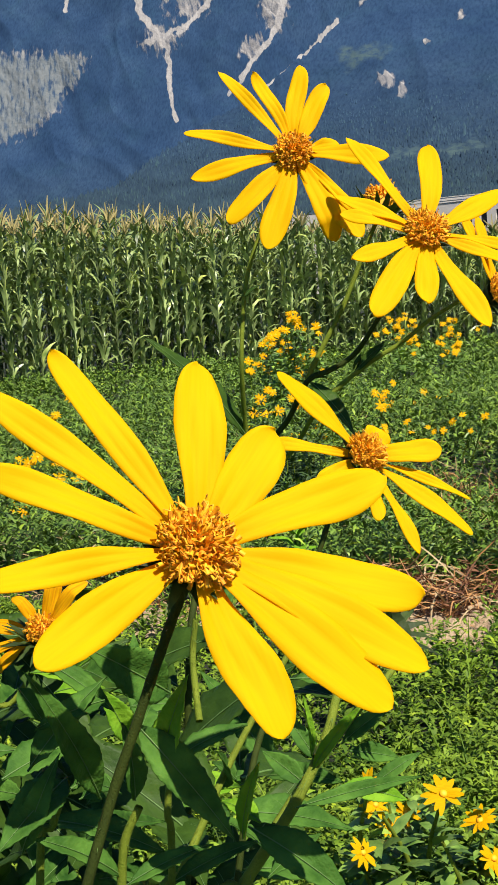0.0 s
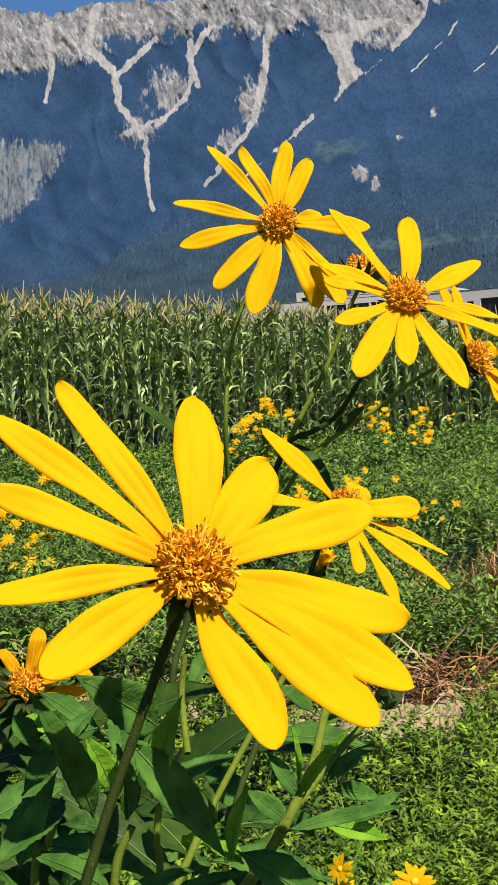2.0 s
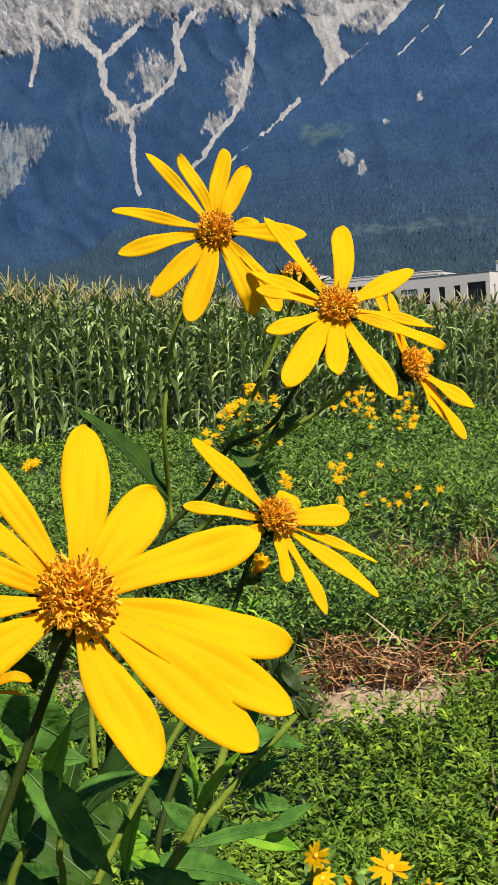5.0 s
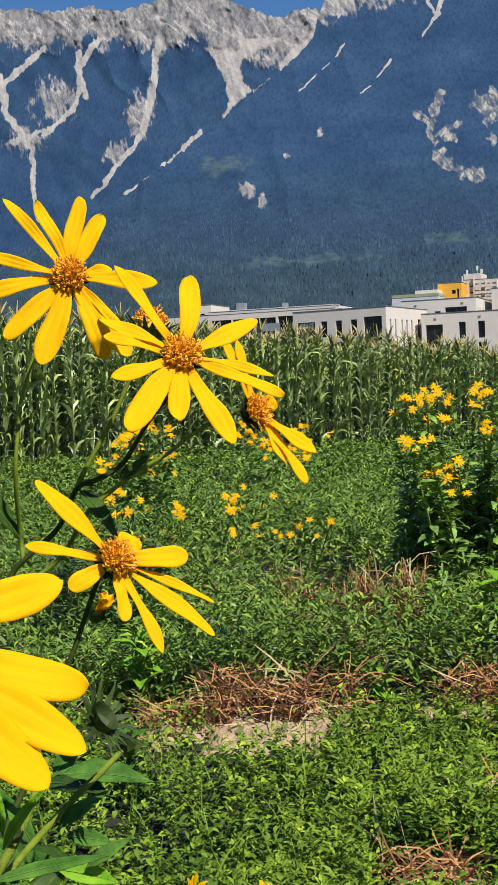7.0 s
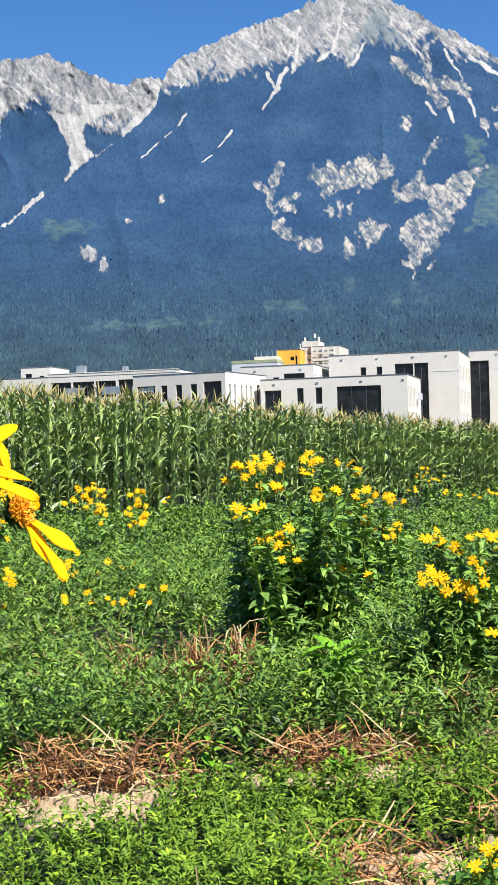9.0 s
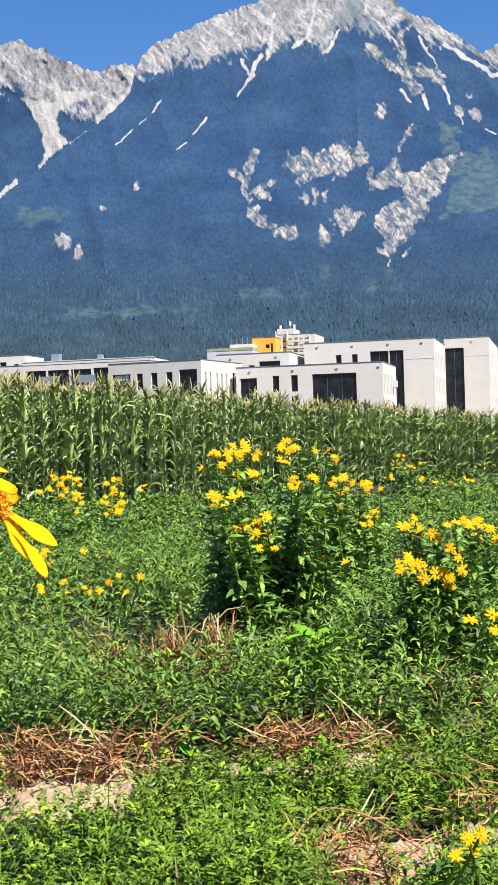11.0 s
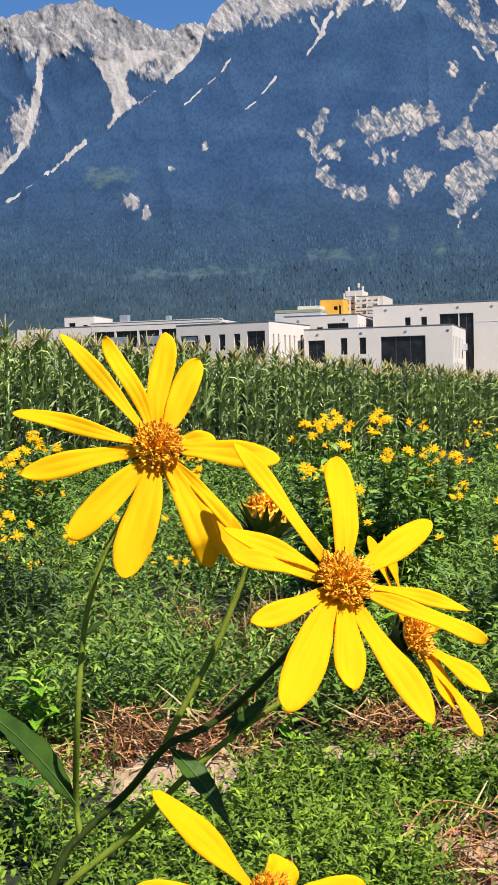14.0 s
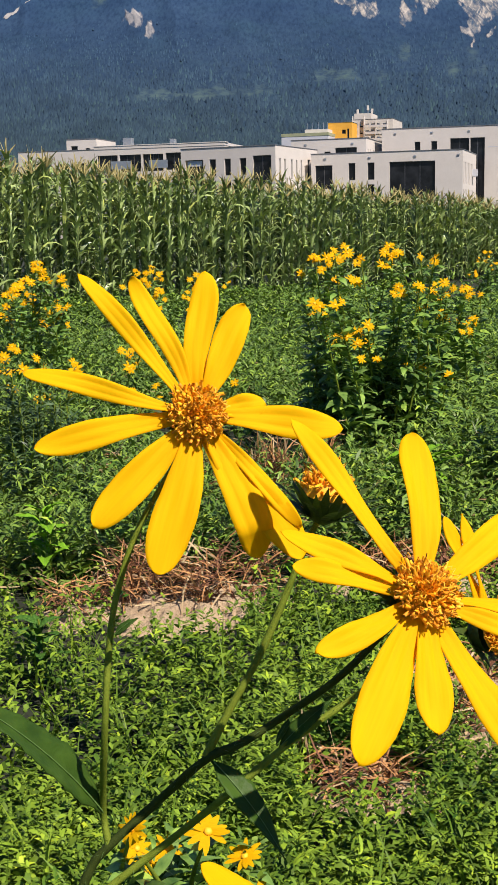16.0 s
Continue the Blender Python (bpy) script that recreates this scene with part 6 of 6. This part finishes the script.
stem_on(plant_a, BA, [(-0.1371, 0.547, 1.2359), (-0.1495, 0.5492, 1.2221), (-0.1639, 0.5653, 1.2054), (-0.1744, 0.5638, 1.199), (-0.1841, 0.5627, 1.1947), (-0.1975, 0.5794, 1.1767), (-0.2131, 0.5765, 1.163), (-0.2182, 0.5752, 1.1568), (-0.2246, 0.5724, 1.1414), (-0.2343, 0.5679, 1.1167), (-0.2388, 0.551, 1.0776), (-0.25, 0.55, 0.9), (-0.262, 0.55, 0.5), (-0.27, 0.55, 0.0)], 0.0014, 0.0028, STEM_DARK, 120, 1)
stem_on(plant_a, BA, [(-0.1195, 0.579, 1.2248), (-0.1338, 0.572, 1.217), (-0.1459, 0.57, 1.2083), (-0.161, 0.5645, 1.1995), (-0.179, 0.5613, 1.1851), (-0.196, 0.5774, 1.1643), (-0.2135, 0.5745, 1.1513), (-0.2246, 0.5724, 1.1414)], 0.0013, 0.0018, STEM, 80, 1)
stem_on(plant_c, BC, [(-0.1591, 0.5047, 1.1682), (-0.1631, 0.5067, 1.1617), (-0.1722, 0.5035, 1.1368), (-0.1787, 0.4962, 1.1194), (-0.1851, 0.4834, 1.0956), (-0.1914, 0.4497, 1.0612), (-0.2, 0.44, 0.95), (-0.215, 0.44, 0.5), (-0.22, 0.44, 0.0)], 0.0014, 0.002, STEM_DARK, 60, 1)
stem_on(plant_r, BR, [(-0.1311, 0.4083, 1.1274), (-0.1357, 0.3972, 1.1234), (-0.1413, 0.3859, 1.119), (-0.1501, 0.3638, 1.1103), (-0.157, 0.3521, 1.1017)], 0.0014, 0.0018, STEM, 60, 1)
stem_on(plant_w, BW, [(-0.2847, 0.5146, 1.0997), (-0.2889, 0.513, 1.0923), (-0.298, 0.5097, 1.0796), (-0.3159, 0.5038, 1.0608), (-0.41, 0.55, 0.9), (-0.42, 0.55, 0.0)], 0.0016, 0.0022, STEM, 40, 1)
stem_on(plant_r, BR, [(-0.1384, 0.3525, 1.1404), (-0.1398, 0.3415, 1.1314), (-0.1425, 0.3354, 1.1242), (-0.1479, 0.3287, 1.1148), (-0.1572, 0.3209, 1.1017), (-0.1624, 0.3142, 1.0935), (-0.168, 0.3, 1.0), (-0.18, 0.3, 0.0)], 0.0016, 0.0026, STEM, 120, 1)
stem_on(plant_r, BR, [(-0.1601, 0.409, 1.1341), (-0.168, 0.3963, 1.1205), (-0.177, 0.3833, 1.1039), (-0.1801, 0.3719, 1.0958), (-0.1845, 0.3602, 1.0849), (-0.1878, 0.3488, 1.0758), (-0.176, 0.302, 1.0), (-0.18, 0.3, 0.0)], 0.0014, 0.002, STEM, 90, 1)
stem_on(plant_r, BR, [(-0.1745, 0.3555, 1.1523), (-0.1757, 0.3547, 1.1422), (-0.1721, 0.3447, 1.1303)], 0.0012, 0.0014, STEM, 30, 1)
stem_on(plant_e, BE, [(-0.1702, 0.2938, 1.1303), (-0.1735, 0.2928, 1.1233), (-0.1748, 0.292, 1.1129), (-0.1749, 0.2915, 1.1031), (-0.19, 0.29, 1.0)], 0.0014, 0.0016, STEM, 40, 1)
stem_on(plant_r, BR, [(-0.1734, 0.3236, 1.1248), (-0.1744, 0.323, 1.1163), (-0.1744, 0.3222, 1.1006), (-0.18, 0.31, 1.0)], 0.0012, 0.0014, STEM, 30, 1)
stem_on(plant_e, BE, [(-0.184, 0.2911, 1.1364), (-0.1873, 0.29, 1.1277), (-0.1908, 0.2885, 1.1138), (-0.197, 0.289, 1.0)], 0.0012, 0.0014, STEM, 30, 1)
flower_head(plant_w, BW, (-0.2858, 0.5149, 1.1053), (-0.3058, 0.6099, 1.0953), -3, [(78, 26, 6, 5, 1), (52, 30, 5, 15, 1), (20, 30, 5, 10, 1), (-8, 24, 4, -10, 0), (172, 30, 6, -15, 0), (198, 31, 5, 0, 0), (215, 27, 4, 0, 1), (120, 20, 5, 10, 1)], 6, 9, (0.2, 0.6, 0.7), 0.7, PETAL_WITHERED)
leaf_on(plant_e, BE, (-0.1778, 0.2923, 1.1324), (-0.1809, 0.2727, 1.1636), 0.0093, (0.67, -0.66, 0.31), 1, LEAF)
leaf_on(plant_r, BR, (-0.1817, 0.353, 1.1345), (-0.1937, 0.3308, 1.1527), 0.0164, (0.21, -0.85, 0.44), 2, LEAF)
leaf_on(plant_r, BR, (-0.1654, 0.2932, 1.1365), (-0.1578, 0.2897, 1.1581), 0.0086, (-0.09, -0.92, 0.36), 3, LEAF_YOUNG)
leaf_on(plant_e, BE, (-0.1688, 0.29, 1.1494), (-0.1486, 0.2881, 1.1266), 0.0107, (0.08, -0.66, 0.74), 4, LEAF)
leaf_on(plant_r, BR, (-0.1531, 0.3124, 1.1187), (-0.1301, 0.3115, 1.104), 0.0116, (0.37, -0.6, 0.72), 5, LEAF)
leaf_on(plant_r, BR, (-0.1529, 0.3073, 1.1182), (-0.1487, 0.3039, 1.1357), 0.0057, (-0.53, -0.82, 0.17), 6, LEAF_YOUNG)
leaf_on(plant_r, BR, (-0.1434, 0.3147, 1.1221), (-0.1174, 0.3357, 1.1224), 0.0046, (0.19, -0.75, 0.54), 7, LEAF)
leaf_on(plant_r, BR, (-0.1403, 0.3208, 1.1281), (-0.1279, 0.3141, 1.1454), 0.0041, (-0.21, -0.85, 0.36), 8, LEAF_YOUNG)
leaf_on(plant_r, BR, (-0.1402, 0.3209, 1.1311), (-0.1396, 0.3167, 1.1457), 0.0024, (0.76, -0.64, 0.21), 9, LEAF_YOUNG)
leaf_on(plant_e, BE, (-0.1745, 0.2922, 1.1161), (-0.1858, 0.2802, 1.1298), 0.0086, (0.14, -0.44, 0.82), 10, LEAF)
leaf_on(plant_e, BE, (-0.1737, 0.2923, 1.1143), (-0.159, 0.306, 1.1185), 0.0056, (0.14, -0.44, 0.82), 11, LEAF)
leaf_on(plant_e, BE, (-0.184, 0.2912, 1.1369), (-0.1894, 0.2692, 1.1317), 0.0115, (0.2, -0.75, 0.64), 12, LEAF)
leaf_on(plant_e, BE, (-0.2002, 0.3078, 1.1314), (-0.1864, 0.322, 1.149), 0.0091, (-0.11, -0.82, 0.45), 13, LEAF)
leaf_on(plant_e, BE, (-0.1895, 0.2792, 1.1262), (-0.1817, 0.2818, 1.1453), 0.0071, (0.01, -0.91, 0.25), 14, LEAF)
leaf_on(plant_e, BE, (-0.1711, 0.2937, 1.1316), (-0.1718, 0.2943, 1.1473), 0.0074, (0.84, -0.52, 0.2), 15, LEAF)
leaf_on(plant_e, BE, (-0.2032, 0.3286, 1.1495), (-0.1877, 0.3314, 1.1376), 0.0074, (0.16, -0.54, 0.83), 16, LEAF)
leaf_on(plant_e, BE, (-0.1866, 0.3216, 1.1428), (-0.1979, 0.3088, 1.1412), 0.0081, (0.18, -0.64, 0.73), 17, LEAF)
leaf_on(plant_r, BR, (-0.1733, 0.3238, 1.1278), (-0.1584, 0.3376, 1.1333), 0.0073, (0.14, -0.44, 0.82), 18, LEAF)
leaf_on(plant_e, BE, (-0.1968, 0.308, 1.1204), (-0.1688, 0.3038, 1.1176), 0.0107, (0.12, -0.34, 0.92), 19, LEAF)
leaf_on(plant_r, BR, (-0.1745, 0.3222, 1.1002), (-0.1575, 0.3364, 1.1057), 0.0073, (0.14, -0.44, 0.82), 20, LEAF)
leaf_on(plant_e, BE, (-0.2055, 0.3177, 1.147), (-0.1999, 0.3185, 1.1385), 0.0072, (0.2, -0.75, 0.64), 21, LEAF)
leaf_on(plant_r, BR, (-0.1582, 0.3457, 1.0911), (-0.1489, 0.3684, 1.094), 0.0068, (0.16, -0.54, 0.83), 22, LEAF)
leaf_on(plant_r, BR, (-0.1428, 0.3715, 1.1296), (-0.1372, 0.3834, 1.1374), 0.0071, (0.39, -0.71, 0.53), 23, LEAF)
leaf_on(plant_r, BR, (-0.145, 0.3712, 1.1332), (-0.1558, 0.3794, 1.1396), 0.0059, (0.39, -0.71, 0.53), 24, LEAF)
leaf_on(plant_e, BE, (-0.2439, 0.4258, 1.1105), (-0.2361, 0.4529, 1.1047), 0.0088, (0.41, -0.59, 0.72), 25, LEAF_YOUNG)
leaf_on(plant_r, BR, (-0.2082, 0.4013, 1.1061), (-0.2103, 0.4213, 1.1092), 0.0097, (0.42, -0.59, 0.72), 26, LEAF)
leaf_on(plant_e, BE, (-0.2569, 0.4685, 1.0574), (-0.2367, 0.4798, 1.0648), 0.0128, (0.31, -0.61, 0.72), 27, LEAF)
leaf_on(plant_r, BR, (-0.2245, 0.4407, 1.1011), (-0.2098, 0.4468, 1.1005), 0.0092, (0.02, -0.68, 0.74), 28, LEAF)
leaf_on(plant_e, BE, (-0.2047, 0.5012, 1.0512), (-0.2365, 0.5001, 1.0476), 0.0142, (0.13, -0.65, 0.74), 29, LEAF_YOUNG)
leaf_on(plant_r, BR, (-0.2746, 0.4773, 1.0799), (-0.2543, 0.4684, 1.082), 0.008, (0.21, -0.64, 0.73), 30, LEAF)
leaf_on(plant_e, BE, (-0.2532, 0.5079, 1.0674), (-0.272, 0.512, 1.0685), 0.0083, (0.0, -0.68, 0.74), 31, LEAF)
leaf_on(plant_r, BR, (-0.2316, 0.4156, 1.069), (-0.2024, 0.3958, 1.0837), 0.0103, (-0.03, -0.69, 0.74), 32, LEAF)
leaf_on(plant_e, BE, (-0.1936, 0.4125, 1.0801), (-0.1768, 0.389, 1.0986), 0.0097, (0.33, -0.61, 0.72), 33, LEAF_YOUNG)
leaf_on(plant_r, BR, (-0.202, 0.4795, 1.0287), (-0.1758, 0.5131, 1.0139), 0.0149, (0.39, -0.6, 0.72), 34, LEAF)
leaf_on(plant_e, BE, (-0.2427, 0.4547, 1.0386), (-0.2486, 0.4509, 1.0566), 0.0128, (-0.1, -0.7, 0.75), 35, LEAF)
leaf_on(plant_r, BR, (-0.2306, 0.4166, 1.0537), (-0.2213, 0.4356, 1.0455), 0.0069, (0.07, -0.66, 0.74), 36, LEAF)
leaf_on(plant_e, BE, (-0.2702, 0.503, 1.0896), (-0.2541, 0.4801, 1.1068), 0.0092, (-0.08, -0.7, 0.75), 37, LEAF_YOUNG)
leaf_on(plant_r, BR, (-0.2529, 0.4018, 1.0911), (-0.2352, 0.4228, 1.0976), 0.0163, (0.11, -0.66, 0.74), 38, LEAF)
leaf_on(plant_e, BE, (-0.1752, 0.4176, 1.088), (-0.1507, 0.4077, 1.092), 0.0104, (0.48, -0.58, 0.72), 39, LEAF)
leaf_on(plant_r, BR, (-0.1801, 0.3868, 1.097), (-0.1744, 0.3723, 1.1127), 0.0085, (0.47, -0.58, 0.72), 40, LEAF)
leaf_on(plant_e, BE, (-0.2823, 0.493, 1.0961), (-0.2661, 0.5207, 1.0853), 0.0121, (0.3, -0.62, 0.73), 41, LEAF_YOUNG)
leaf_on(plant_r, BR, (-0.2019, 0.4465, 1.0581), (-0.2039, 0.4706, 1.0574), 0.0095, (0.51, -0.57, 0.71), 42, LEAF)
leaf_on(plant_e, BE, (-0.2579, 0.4777, 1.0516), (-0.2502, 0.4894, 1.0612), 0.0131, (0.32, -0.61, 0.72), 43, LEAF)
leaf_on(plant_r, BR, (-0.2741, 0.4952, 1.0223), (-0.2614, 0.5079, 1.0152), 0.0094, (-0.18, -0.72, 0.75), 44, LEAF)
leaf_on(plant_e, BE, (-0.1712, 0.3923, 1.0847), (-0.187, 0.4041, 1.0869), 0.0092, (0.51, -0.57, 0.71), 45, LEAF_YOUNG)
leaf_on(plant_r, BR, (-0.274, 0.4942, 1.0998), (-0.2696, 0.5141, 1.0984), 0.0068, (0.4, -0.59, 0.72), 46, LEAF)
leaf_on(plant_e, BE, (-0.2076, 0.5001, 1.0533), (-0.2227, 0.5209, 1.0538), 0.0089, (0.39, -0.6, 0.72), 47, LEAF)
leaf_on(plant_r, BR, (-0.2071, 0.3801, 1.0971), (-0.2285, 0.3977, 1.094), 0.008, (0.26, -0.62, 0.73), 48, LEAF)
leaf_on(plant_e, BE, (-0.2744, 0.4708, 1.0773), (-0.2574, 0.4941, 1.0669), 0.0134, (-0.14, -0.71, 0.75), 49, LEAF_YOUNG)
leaf_on(plant_r, BR, (-0.2362, 0.4817, 1.0728), (-0.2427, 0.5091, 1.0753), 0.0103, (-0.14, -0.71, 0.75), 50, LEAF)
leaf_on(plant_e, BE, (-0.2846, 0.4842, 1.0516), (-0.3142, 0.4946, 1.05), 0.0133, (-0.16, -0.71, 0.75), 51, LEAF)
leaf_on(plant_r, BR, (-0.2418, 0.4274, 1.0578), (-0.22, 0.4133, 1.0781), 0.0154, (-0.09, -0.7, 0.75), 52, LEAF)
leaf_on(plant_e, BE, (-0.2293, 0.4487, 1.0868), (-0.2322, 0.4376, 1.1076), 0.0125, (0.21, -0.63, 0.73), 53, LEAF_YOUNG)
leaf_on(plant_r, BR, (-0.1449, 0.3806, 1.1121), (-0.1313, 0.3878, 1.1215), 0.0061, (0.12, -0.77, 0.63), 54, LEAF)
leaf_on(plant_e, BE, (-0.1431, 0.3808, 1.1101), (-0.1297, 0.3874, 1.1062), 0.007, (0.12, -0.77, 0.63), 55, LEAF)
leaf_on(plant_r, BR, (-0.1511, 0.3796, 1.1075), (-0.1608, 0.3839, 1.1198), 0.0067, (0.12, -0.77, 0.63), 56, LEAF)
leaf_on(plant_e, BE, (-0.146, 0.38, 1.101), (-0.1284, 0.3871, 1.0949), 0.0083, (0.12, -0.77, 0.63), 57, LEAF_YOUNG)
leaf_on(plant_r, BR, (-0.1547, 0.3789, 1.1013), (-0.1672, 0.3827, 1.1095), 0.008, (0.12, -0.77, 0.63), 58, LEAF)
leaf_on(plant_e, BE, (-0.1374, 0.3811, 1.1007), (-0.1248, 0.3881, 1.108), 0.0054, (0.12, -0.77, 0.63), 59, LEAF)
# low thicket; two in three leaves darkened in colour to imitate deep shade
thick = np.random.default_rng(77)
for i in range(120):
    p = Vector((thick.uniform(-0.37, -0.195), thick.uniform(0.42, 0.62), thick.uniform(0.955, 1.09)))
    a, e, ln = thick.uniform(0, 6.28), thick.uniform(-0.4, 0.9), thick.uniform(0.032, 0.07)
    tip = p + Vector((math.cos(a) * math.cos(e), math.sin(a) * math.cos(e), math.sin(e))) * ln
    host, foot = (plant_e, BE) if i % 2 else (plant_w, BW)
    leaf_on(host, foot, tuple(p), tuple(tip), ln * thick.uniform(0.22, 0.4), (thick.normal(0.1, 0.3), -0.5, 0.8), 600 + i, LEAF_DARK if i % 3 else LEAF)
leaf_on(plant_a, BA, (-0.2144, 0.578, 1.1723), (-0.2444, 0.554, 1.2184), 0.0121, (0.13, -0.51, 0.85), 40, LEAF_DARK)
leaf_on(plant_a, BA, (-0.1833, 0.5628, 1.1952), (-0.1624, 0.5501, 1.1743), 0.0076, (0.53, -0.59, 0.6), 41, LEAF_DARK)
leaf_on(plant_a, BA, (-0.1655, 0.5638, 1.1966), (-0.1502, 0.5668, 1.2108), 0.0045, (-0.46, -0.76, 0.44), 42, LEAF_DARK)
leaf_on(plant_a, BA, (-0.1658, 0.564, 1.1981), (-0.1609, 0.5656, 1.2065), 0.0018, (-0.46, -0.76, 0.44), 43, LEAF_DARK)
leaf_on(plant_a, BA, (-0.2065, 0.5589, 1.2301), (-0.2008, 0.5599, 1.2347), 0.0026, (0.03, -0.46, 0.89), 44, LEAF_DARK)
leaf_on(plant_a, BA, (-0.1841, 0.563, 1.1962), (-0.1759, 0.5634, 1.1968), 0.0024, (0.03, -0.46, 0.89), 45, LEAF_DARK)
bud_on(plant_a, BA, (-0.1519, 0.5754, 1.2624), 0.0080, (0.2, 0.0, 1), 61, True, 0, 'spent flower head with withered orange florets')
bud_on(plant_c, BC, (-0.1701, 0.5349, 1.1464), 0.0045, (0.6, -0.2, 0.8), 62, False, 5, 'opening bud with folded yellow petals')
bud_on(plant_r, BR, (-0.1262, 0.3691, 1.1475), 0.0052, (0.7, -0.1, 0.5), 63, False, 0, 'half-open bud with dark spreading bracts', True)
bud_on(plant_r, BR, (-0.1301, 0.4085, 1.1282), 0.0043, (0.6, -0.3, 0.5), 64, False, 0)
bud_on(plant_w, BW, (-0.2858, 0.5149, 1.1053), 0.0075, (0.35, -0.3, 1), 66, True, 0, 'withering head of a drooping flower')
bud_on(plant_r, BR, (-0.1414, 0.3338, 1.1268), 0.002, (0.1, -0.3, 1), 65, False, 0)
